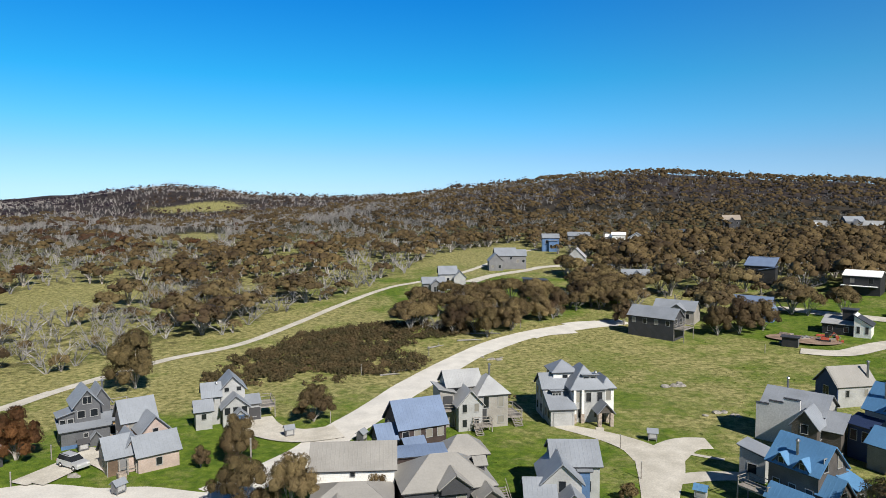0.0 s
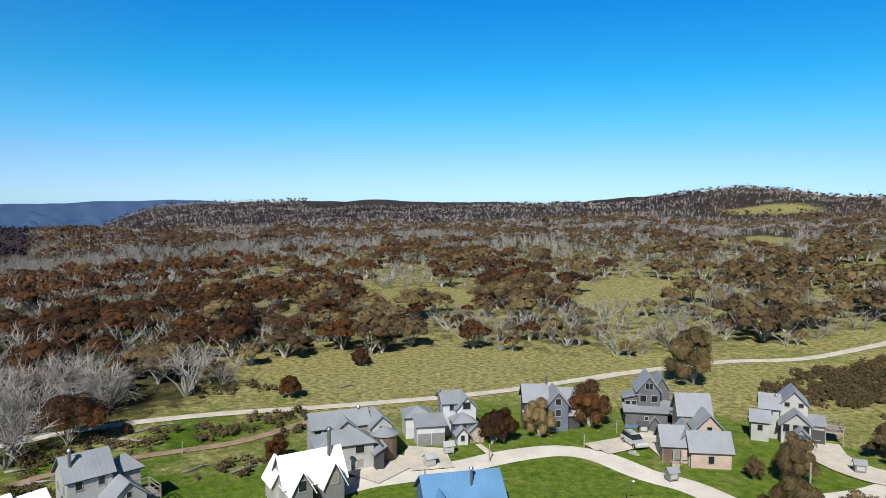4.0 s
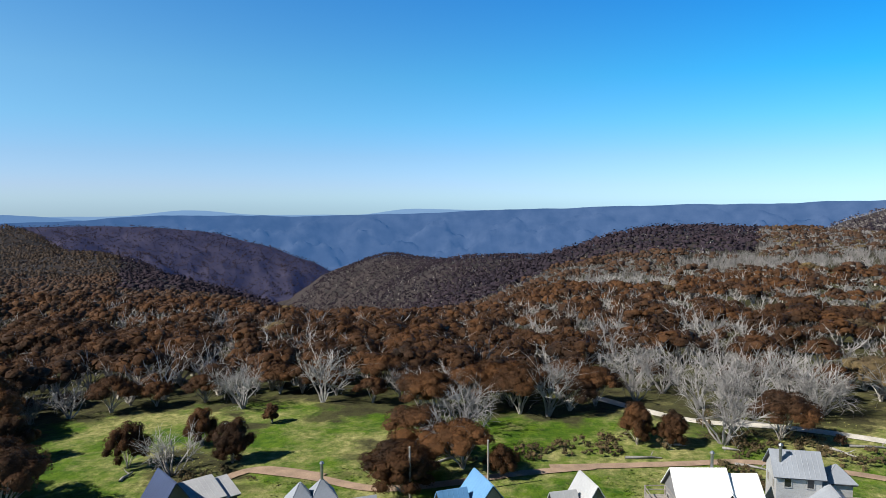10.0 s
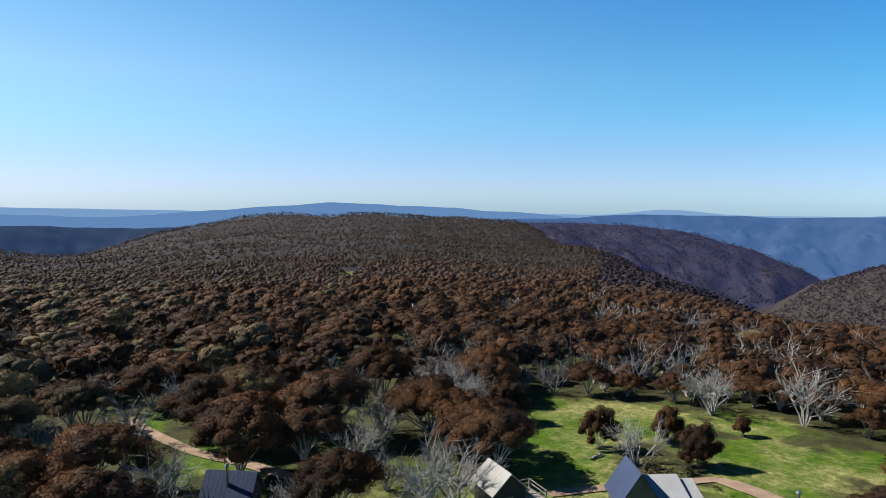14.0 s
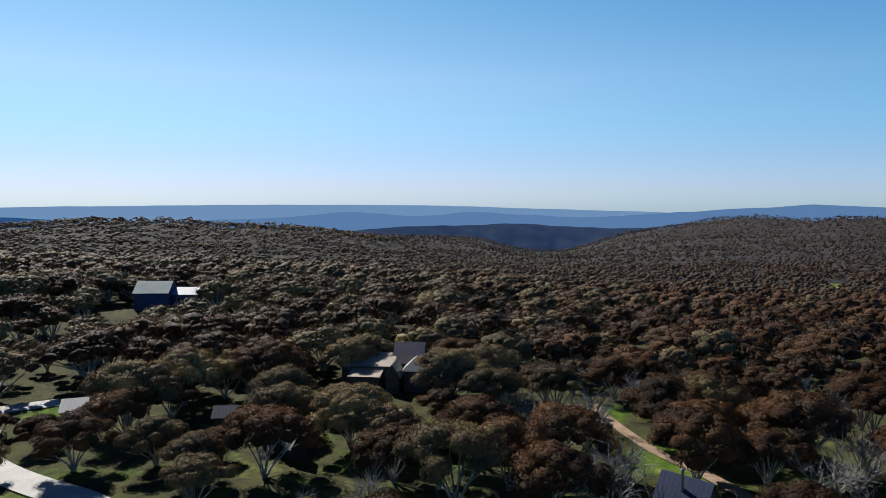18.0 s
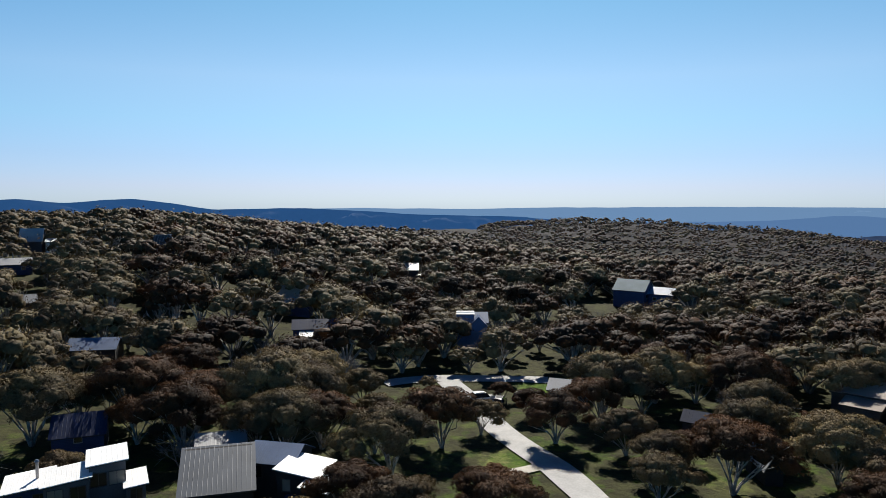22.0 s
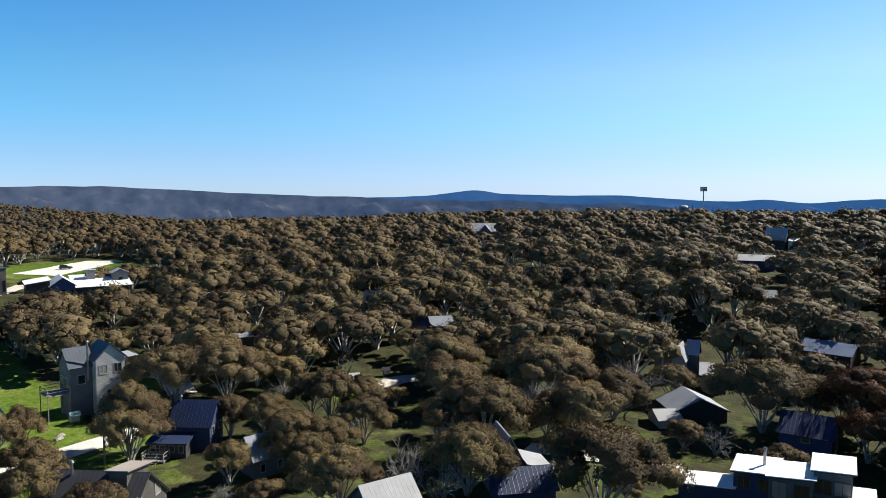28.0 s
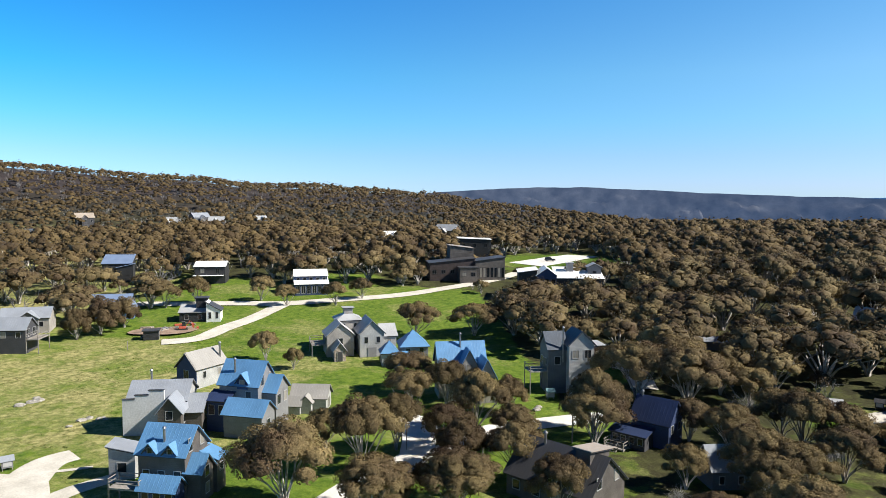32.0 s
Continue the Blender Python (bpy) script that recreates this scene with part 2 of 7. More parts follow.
# ---- the land ----
# height of the ground by bearing (degrees to the left of the first view) at 150, 300 and 550 m
NEAR = {
    0: (0, 7, 16), 20: (0, 4, 12), 40: (0, 2, 5), 60: (0, -2, -2), 80: (-2, -8, -13), 90: (-3, -11, -24),
    100: (-4, -20, -60), 110: (-4, -20, -70), 120: (-4, -15, -44), 140: (-4, -13, -30), 160: (-4, -14, -33),
    180: (-1, -6, -24), 200: (0, 2, -14), 220: (0, 8, 2), 240: (0, 15, 18), 260: (0, 15, 18), 280: (0, 11, 13),
    300: (0, 8, 12), 320: (0, 9, 17), 340: (0, 7, 19)}
# and further out, at 1000, 1600 and 2300 m: the moor, the gorge and its ridges, the southern hills, the top of the resort
MOOR = {0: (43, 41, -10), 8: (26, 33, -10), 14: (17, 43, -10), 20: (11, 61, 0), 25: (13, 53, 0), 30: (15, 33, -10), 40: (3, 19, -10), 50: (-3, 15, -10), 60: (-6, 8, -12), 66: (-8, -4, -12), 71: (-9, -45, -70)}
GORGE = {75: (-12, -79, -230), 83: (-12, -99, -260), 90: (-42, -119, -260), 94: (-67, -104, -230), 100: (-100, -114, -200), 105: (-147, -166, -157), 110: (-187, -256, -212),
         114: (-132, -309, -340), 119: (-100, -259, -360), 124: (-72, -121, -310), 128: (-73, -81, -210), 133: (-67, -71, -65)}
SOUTH = {140: (-57, -59, -55), 146: (-52, -47, -38), 149: (-52, -51, -50), 153: (-52, -53, -41), 160: (-55, -64, -82), 168: (-62, -101, -160), 176: (-47, -64, -130), 181: (-27, -59, -130),
         185: (-15, -54, -130), 195: (-4, -49, -130), 204: (0, -49, -130), 212: (-7, -59, -130), 225: (-17, -89, -160), 240: (-13, -89, -160), 270: (-13, -89, -160)}
TOP = {280: (-12, -89, -160), 290: (-14, -69, -130), 295: (-4, -59, -130), 300: (8, -49, -110), 304: (17, -29, -90), 309: (26, -9, -70), 313: (37, 1, -50), 318: (45, 6, -50),
       327: (54, 11, -40), 335: (61, 21, -30), 342: (68, 31, -20), 350: (59, 41, -10)}
FAR = {**MOOR, **GORGE, **SOUTH, **TOP}
RINGS = (70, 150, 300, 550, 1000, 1600, 2300, 4200)


def round_the_compass(table, b):
    """The row of a table by bearing, drawn smoothly between its entries."""
    keys = sorted(table)
    b %= 360
    n = len(keys)
    i = max(k for k in range(n) if keys[k] <= b)
    at = [keys[(i + d) % n] + 360 * ((i + d) // n) for d in (-1, 0, 1, 2)]
    rows = [table[keys[(i + d) % n]] for d in (-1, 0, 1, 2)]
    h = at[2] - at[1]
    u = (b - at[1]) / h
    out = []
    for p0, p1, p2, p3 in zip(*rows):
        d0, d1, d2 = (p1 - p0) / (at[1] - at[0]), (p2 - p1) / h, (p3 - p2) / (at[3] - at[2])
        m1 = 0 if d0 * d1 <= 0 else 2 * d0 * d1 / (d0 + d1)
        m2 = 0 if d1 * d2 <= 0 else 2 * d1 * d2 / (d1 + d2)
        out.append((1 + 2 * u) * (1 - u) ** 2 * p1 + u * (1 - u) ** 2 * h * m1 + u * u * (3 - 2 * u) * p2 + u * u * (u - 1) * h * m2)
    return out


def profile(b):
    """Heights at all the rings along one bearing, worked out once for every tenth of a degree."""
    key = round(b * 10) % 3600
    if key not in PROFILES:
        PROFILES[key] = [0.0, *round_the_compass(NEAR, key / 10), *round_the_compass(FAR, key / 10), -430.0, -430.0]
    return PROFILES[key]


PROFILES = {}


def land_height(x, y):
    r = math.hypot(x, y)
    if r <= RINGS[0]:
        return 0.0
    rows = profile(math.degrees(math.atan2(-x, y)))
    k = 0
    while k < 6 and r > RINGS[k + 1]:
        k += 1
    u = min(1, math.log(r / RINGS[k]) / math.log(RINGS[k + 1] / RINGS[k]))
    v = [rows[max(k + d, 0)] for d in (-1, 0, 1, 2)]
    return v[1] + 0.5 * u * (v[2] - v[0] + u * (2 * v[0] - 5 * v[1] + 4 * v[2] - v[3] + u * (3 * (v[1] - v[2]) + v[3] - v[0])))


def ground(x, y):
    """The ground's height, with its small undulation away from the village."""
    r = math.hypot(x, y)
    h = land_height(x, y)
    if r > 120:
        h += noise.fractal(Vector((x / 90, y / 90, 0)), 1.0, 2.0, 4) * min(5.0, (r - 120) * 0.005)
    if r > 500:
        h += noise.fractal(Vector((x / 320, y / 320, 5)), 0.8, 2.0, 5) * min(9.0, (r - 500) * 0.012)
    return h



def spot(b, r, up=0.0):
    """The place on the ground at a bearing and a distance from below the drone."""
    p = heading(b) * r
    return Vector((p.x, p.y, ground(p.x, p.y) + up))


def land_mesh():
    radii = [0.0] + [4.0 * 1.034 ** k for k in range(213)]
    radii = [r for r in radii if r < 4800]
    n = 400
    vs = [(0, 0, 0)]
    for r in radii[1:]:
        for k in range(n):
            p = heading(360 * k / n) * r
            h = ground(p.x, p.y)
            vs.append((p.x, p.y, h))
    fs = [(0, 1 + k, 2 + k, 1 + (k + 2) % n) for k in range(0, n, 2)]
    for i in range(len(radii) - 2):
        a, c = 1 + i * n, 1 + (i + 1) * n
        for k in range(n):
            fs.append((a + k, a + (k + 1) % n, c + (k + 1) % n, c + k))
    return vs, fs


def land_material():
    """Mown green, straw-coloured tussock and leaf litter, in patches of several sizes; woodland floor far out."""
    m = bpy.data.materials.new("alpine_grass")
    m.use_nodes = True
    n, l = m.node_tree.nodes, m.node_tree.links
    b = n["Principled BSDF"]
    b.inputs["Roughness"].default_value, b.inputs["Specular IOR Level"].default_value = 0.95, 0.15
    geo = n.new("ShaderNodeNewGeometry")

    def patches(scale, detail, low, high, rough=0.6):
        t = n.new("ShaderNodeTexNoise")
        t.inputs["Scale"].default_value, t.inputs["Detail"].default_value, t.inputs["Roughness"].default_value = scale, detail, rough
        l.new(geo.outputs["Position"], t.inputs["Vector"])
        r = n.new("ShaderNodeMapRange")
        r.inputs[1].default_value, r.inputs[2].default_value = low, high
        l.new(t.outputs["Fac"], r.inputs[0])
        return r.outputs[0]

    def mix(f, x, y):
        k = n.new("ShaderNodeMix")
        k.data_type = "RGBA"
        l.new(f, k.inputs["Factor"])
        for s, v in ((k.inputs["A"], x), (k.inputs["B"], y)):
            if isinstance(v, tuple):
                s.default_value = (*v, 1)
            else:
                l.new(v, s)
        return k.outputs["Result"]

    mown = mix(patches(0.7, 6, 0.35, 0.65), (0.056, 0.106, 0.01), (0.135, 0.188, 0.024))
    lush = mix(patches(0.5, 6, 0.35, 0.65), (0.03, 0.075, 0.004), (0.08, 0.135, 0.009))
    straw = mix(patches(0.9, 6, 0.35, 0.65), (0.115, 0.122, 0.036), (0.37, 0.335, 0.145))
    flat = n.new("ShaderNodeVectorMath")
    flat.operation = "MULTIPLY"
    flat.inputs[1].default_value = (1, 1, 0)
    l.new(geo.outputs["Position"], flat.inputs[0])
    length = n.new("ShaderNodeVectorMath")
    length.operation = "LENGTH"
    l.new(flat.outputs[0], length.inputs[0])
    # watered lawns round the houses, dry tussock beyond them on the moor side
    dot = n.new("ShaderNodeVectorMath")
    dot.operation = "DOT_PRODUCT"
    dot.inputs[1].default_value = heading(42)
    l.new(geo.outputs["Position"], dot.inputs[0])
    dry = n.new("ShaderNodeMapRange")
    dry.inputs[1].default_value, dry.inputs[2].default_value, dry.inputs[3].default_value, dry.inputs[4].default_value = 106, 128, 0, 1.1
    l.new(length.outputs["Value"], dry.inputs[0])
    moor = n.new("ShaderNodeMapRange")
    moor.inputs[1].default_value, moor.inputs[2].default_value = 72, 112
    l.new(dot.outputs["Value"], moor.inputs[0])
    gate = n.new("ShaderNodeMath")
    gate.operation = "MULTIPLY_ADD"
    side = n.new("ShaderNodeVectorMath")
    side.operation = "DOT_PRODUCT"
    side.inputs[1].default_value = heading(97)
    l.new(geo.outputs["Position"], side.inputs[0])
    rough_side = n.new("ShaderNodeMapRange")
    rough_side.inputs[1].default_value, rough_side.inputs[2].default_value, rough_side.inputs[3].default_value, rough_side.inputs[4].default_value = 60, 84, -0.52, -0.2
    l.new(side.outputs["Value"], rough_side.inputs[0])
    l.new(rough_side.outputs[0], gate.inputs[2])
    l.new(dry.outputs[0], gate.inputs[0])
    l.new(moor.outputs[0], gate.inputs[1])
    wet = n.new("ShaderNodeMapRange")
    wet.inputs[1].default_value, wet.inputs[2].default_value, wet.inputs[3].default_value, wet.inputs[4].default_value = 225, 300, 0, 0.05
    l.new(length.outputs["Value"], wet.inputs[0])
    meadow = n.new("ShaderNodeVectorMath")
    meadow.operation = "DISTANCE"
    meadow.inputs[1].default_value = heading(340) * 140
    l.new(flat.outputs[0], meadow.inputs[0])
    parched = n.new("ShaderNodeMapRange")
    parched.inputs[1].default_value, parched.inputs[2].default_value, parched.inputs[3].default_value, parched.inputs[4].default_value = 24, 62, 0.62, 0
    l.new(meadow.outputs["Value"], parched.inputs[0])
    hollow = n.new("ShaderNodeVectorMath")
    hollow.operation = "DISTANCE"
    hollow.inputs[1].default_value = heading(357) * 232
    l.new(flat.outputs[0], hollow.inputs[0])
    damp = n.new("ShaderNodeMapRange")
    damp.inputs[1].default_value, damp.inputs[2].default_value, damp.inputs[3].default_value, damp.inputs[4].default_value = 30, 62, -0.8, 0
    l.new(hollow.outputs["Value"], damp.inputs[0])
    spots = n.new("ShaderNodeMath")
    l.new(parched.outputs[0], spots.inputs[0])
    l.new(damp.outputs[0], spots.inputs[1])
    gate2 = n.new("ShaderNodeMath")
    l.new(gate.outputs[0], gate2.inputs[0])
    l.new(spots.outputs[0], gate2.inputs[1])
    both = n.new("ShaderNodeMath")
    l.new(gate2.outputs[0], both.inputs[0])
    l.new(wet.outputs[0], both.inputs[1])
    add = n.new("ShaderNodeMath")
    add.use_clamp = True
    l.new(patches(0.05, 10, 0.42, 0.58, 0.75), add.inputs[0])
    l.new(both.outputs[0], add.inputs[1])
    wild = n.new("ShaderNodeMapRange")
    wild.inputs[1].default_value, wild.inputs[2].default_value = 66, 80
    l.new(side.outputs["Value"], wild.inputs[0])
    south = n.new("ShaderNodeVectorMath")
    south.operation = "DOT_PRODUCT"
    south.inputs[1].default_value = heading(220)
    l.new(geo.outputs["Position"], south.inputs[0])
    shady = n.new("ShaderNodeMapRange")
    shady.inputs[1].default_value, shady.inputs[2].default_value = 30, 50
    l.new(south.outputs["Value"], shady.inputs[0])
    green = n.new("ShaderNodeMath")
    green.operation = "MAXIMUM"
    l.new(wild.outputs[0], green.inputs[0])
    l.new(shady.outputs[0], green.inputs[1])
    grass = mix(add.outputs[0], mix(green.outputs[0], mown, lush), straw)
    litter = mix(patches(0.25, 8, 0.4, 0.6), (0.03, 0.028, 0.013), (0.055, 0.056, 0.021))
    # darker, bare and burnt ground on the far ridges, tinted purple for distance haze
    burnt = n.new("ShaderNodeMapRange")
    burnt.inputs[1].default_value, burnt.inputs[2].default_value = 420, 720
    l.new(length.outputs["Value"], burnt.inputs[0])
    litter = mix(burnt.outputs[0], litter, mix(patches(0.03, 8, 0.4, 0.6), (0.019, 0.016, 0.02), (0.044, 0.034, 0.037)))
    # fallen leaves and bark under the trees, ragged at the edge
    under = n.new("ShaderNodeAttribute")
    under.attribute_name = "wood_floor"
    ragged = n.new("ShaderNodeMath")
    ragged.operation = "MULTIPLY_ADD"
    ragged.inputs[1].default_value, ragged.inputs[2].default_value = 2.4, -1.4
    l.new(under.outputs["Fac"], ragged.inputs[0])
    spill = n.new("ShaderNodeMath")
    spill.use_clamp = True
    l.new(ragged.outputs[0], spill.inputs[0])
    l.new(patches(0.22, 6, 0.42, 0.58), spill.inputs[1])
    soil = n.new("ShaderNodeMath")
    soil.operation = "MULTIPLY"
    l.new(spill.outputs[0], soil.inputs[0])
    soil.inputs[1].default_value = 0.97
    fleck = n.new("ShaderNodeMapRange")
    fleck.inputs[3].default_value, fleck.inputs[4].default_value = 0.6, 1.4
    l.new(patches(6.0, 3, 0.3, 0.7), fleck.inputs[0])
    final = n.new("ShaderNodeVectorMath")
    final.operation = "SCALE"
    l.new(mix(soil.outputs[0], grass, litter), final.inputs[0])
    l.new(fleck.outputs[0], final.inputs["Scale"])
    l.new(final.outputs[0], b.inputs["Base Color"])
    t3 = n.new("ShaderNodeTexNoise")
    t3.inputs["Scale"].default_value, t3.inputs["Detail"].default_value = 1.1, 8
    l.new(geo.outputs["Position"], t3.inputs["Vector"])
    bp = n.new("ShaderNodeBump")
    bp.inputs["Strength"].default_value, bp.inputs["Distance"].default_value = 1.0, 0.2
    l.new(t3.outputs["Fac"], bp.inputs["Height"])
    l.new(bp.outputs[0], b.inputs["Normal"])
    return m


vs, fs = land_mesh()
GRASS = land_material()
land = new("ground", mesh_of("ground", vs, fs, GRASS, smooth=True))
tagged(land, "green and straw-coloured alpine grass on rolling ground", "ground", kind="structure")

# ---- roads and tracks, as bearings and distances ----
ROADS = {
    "main_road": [(345.1, 193), (349.8, 182), (353.5, 171), (356.9, 157), (359.7, 143), (3.1, 127), (5.9, 114), (8.8, 104), (11.6, 95), (15.5, 88), (18.9, 84)],
    "lane": [(15.9, 80), (20.8, 84), (24.5, 88), (27.8, 90), (31.7, 95), (35.0, 96), (38.9, 93), (42.7, 89), (46.5, 86), (51.1, 84), (53.7, 82)],
    "culdesac": [(350.3, 107.8), (348.4, 105.8), (346.6, 104.2), (345.0, 102.2), (343.6, 99.8), (342.4, 96)],
    "cul_right": [(342.1, 96), (341.3, 100), (340.5, 103), (339.6, 104.6), (338.4, 105.4)],
    "culstem": [(342.2, 100), (342.1, 96), (342.0, 92), (342.0, 86), (342.0, 78)],
    "cul_drive": [(341.6, 88.5), (338.5, 92), (335.6, 94)],
    "garage_path": [(40.6, 92.6), (41.2, 95), (41.8, 97)],
    "lawn_path": [(340.4, 100), (338.6, 99.4), (337.2, 99.2)],
    "porch_path": [(346.9, 107.8), (346.8, 104.6)],
    "road_bay": [(352.6, 170.5), (351.5, 174.2), (350.2, 176.4), (349.0, 178.4)],
    "far_bay": [(349.9, 186.2), (348.6, 188.6), (347.2, 190.6)],
    "track_a": [(352.2, 366), (356.4, 300), (359.2, 266), (2.1, 250), (4.9, 239), (8.7, 213), (12.4, 189), (16.9, 169), (22.0, 160), (26.0, 151), (29.8, 143), (33.3, 135)],
    "track_b": [(30.1, 143), (40.0, 125), (53.1, 116), (67.4, 116), (74.0, 117), (81.2, 117), (88.7, 130)],
    "path_a": [(55.7, 109), (61.6, 101), (69.3, 100), (75.9, 99), (81.3, 95), (86.4, 92), (91.6, 90)],
    "path_b": [(88.0, 91), (94.2, 87), (100.5, 83), (106.5, 82), (111.8, 87), (116.7, 92)],
    "path_c": [(110.8, 87), (116.2, 92), (120.4, 88), (124.7, 85), (130.0, 81)],
    "path_d": [(149.7, 84), (152.5, 89), (155.6, 95), (159.5, 103), (163.0, 118), (164.1, 126)],
    "far_drive": [(349.4, 300), (351.7, 294), (353.1, 284), (355.5, 269), (357.8, 249)],
    "top_road": [(334.0, 221), (330.3, 215), (326.0, 211), (322.9, 208), (319.3, 210), (313.6, 217), (308.9, 232), (305.1, 250), (302.3, 280)],
    "carpark": [(302.8, 290), (298.2, 327)],
    "top_branch": [(322.9, 207), (325.2, 192), (327.4, 183), (329.5, 174), (332.2, 173)],
    "east_lane": [(293.9, 116), (297.5, 112), (301.2, 108), (305.0, 104), (308.8, 98), (311.5, 93), (313.6, 87), (316.5, 83), (318.9, 78)],
    "east_link": [(311.5, 93), (311.5, 103), (313.6, 112)],
    "forest_road": [(202.4, 80), (205.4, 89), (208.0, 96), (210.2, 104), (212.7, 119), (214.6, 132)],
    "forest_road2": [(220.0, 131), (217.9, 133), (215.3, 134), (212.7, 134), (209.1, 134), (206.2, 134)],
    "forest_spur": [(210.7, 86), (208.9, 87), (207.0, 89)],
    "glade_drive": [(277.9, 126), (275.8, 134), (273.4, 135)],
    "white_drive": [(264.7, 98), (260.7, 96), (256.2, 95), (252.2, 94)],
    "c_drive": [(8.8, 104), (12.1, 103), (14.8, 107), (15.7, 113)],
    "b_drive": [(52.0, 85), (49.7, 89), (48.3, 92)],
    "cc_drive": [(45.6, 87), (46.2, 92), (46.0, 95)],
    "a_drive": [(32.5, 98), (29.6, 102), (27.2, 107)],
    "a_drive2": [(31.5, 97), (29.6, 100), (28.1, 104), (26.6, 100), (25.7, 96)],
    "u_drive": [(296.2, 149), (293.9, 145), (293.0, 132)],
}
WIDTH = {"main_road": (6.5, CONCRETE), "lane": (4.2, CONCRETE), "culdesac": ((2.6, 6.4), GRAVEL), "cul_right": ((6.0, 4.6), GRAVEL), "culstem": ((6.8, 3.4), GRAVEL), "cul_drive": (3.0, GRAVEL),
         "lawn_path": (0.9, GRAVEL), "garage_path": (1.0, GRAVEL), "porch_path": (1.2, GRAVEL), "road_bay": (3.4, CONCRETE), "far_bay": (3.0, CONCRETE),
         "track_a": (2.6, GRAVEL), "track_b": (2.4, GRAVEL), "path_a": (1.8, DIRT), "path_b": (1.8, DIRT), "path_c": (1.8, DIRT), "path_d": (2.2, DIRT),
         "far_drive": (5.0, GRAVEL), "top_road": (5.5, GRAVEL), "carpark": (17.0, CONCRETE), "top_branch": (5.0, GRAVEL), "east_lane": (5.0, CONCRETE),
         "east_link": (6.0, CONCRETE), "forest_road": (4.6, LANE), "forest_road2": (4.4, LANE), "forest_spur": (2.2, GRAVEL),
         "glade_drive": (5.0, GRAVEL), "white_drive": (4.0, GRAVEL), "c_drive": (6.0, GRAVEL), "b_drive": (7.0, GRAVEL), "cc_drive": (6.0, GRAVEL),
         "a_drive": (3.0, GRAVEL), "a_drive2": (3.2, GRAVEL), "u_drive": (5.0, GRAVEL)}
ROAD_POINTS = []


def road(name, pts, width, mat, lift):
    """A strip of paving along the points; its width may run from one value to another."""
    first, last = width if isinstance(width, tuple) else (width, width)
    pts = [spot(b, r) for b, r in pts]
    way = []
    for i in range(len(pts) - 1):
        p = [pts[max(i - 1, 0)], pts[i], pts[i + 1], pts[min(i + 2, len(pts) - 1)]]
        steps = max(2, int((p[2] - p[1]).length / 1.5))
        for k in range(steps):
            u = k / steps
            way.append(p[1] + 0.5 * u * ((p[2] - p[0]) + u * ((2 * p[0] - 5 * p[1] + 4 * p[2] - p[3]) + u * (3 * (p[1] - p[2]) + p[3] - p[0]))))
    way.append(pts[-1])
    vs, fs, across = [], [], 6
    for i, p in enumerate(way):
        d = way[min(i + 1, len(way) - 1)] - way[max(i - 1, 0)]
        side = Vector((d.y, -d.x, 0)).normalized()
        width = first + (last - first) * i / len(way)
        w = width * (1 + 0.09 * noise.noise(Vector((p.x * 0.12, p.y * 0.12, len(name)))))
        for k in range(across + 1):
            q = p + side * w * (k / across - 0.5)
            edge = 0.03 if k in (0, across) else 0.0
            vs.append((q.x, q.y, ground(q.x, q.y) + lift - edge))
        ROAD_POINTS.append((p.x, p.y, width / 2))
    for i in range(len(way) - 1):
        for k in range(across):
            a = i * (across + 1) + k
            fs.append((a, a + 1, a + across + 2, a + across + 1))
    return new("road", mesh_of("road", vs, fs, mat, smooth=True))


for k, (key, pts) in enumerate(ROADS.items()):
    width, mat = WIDTH[key]
    ob = road(key, pts, width, mat, 0.07 + 0.006 * k)
    ob.name = "path" if mat is DIRT else "track" if "track" in key else "road"
    tagged(ob, {"path": "narrow brown dirt footpath worn into the grass", "track": "pale gravel vehicle track across the grass"}.get(
        ob.name.split(".")[0], "pale concrete and gravel village road without markings"), "road" if mat is not DIRT else "path", kind="structure")


# ---- houses ----
HOUSES = []          # bearing, distance, half width, for keeping trees clear
OVER = 0.35
SIZES = {}


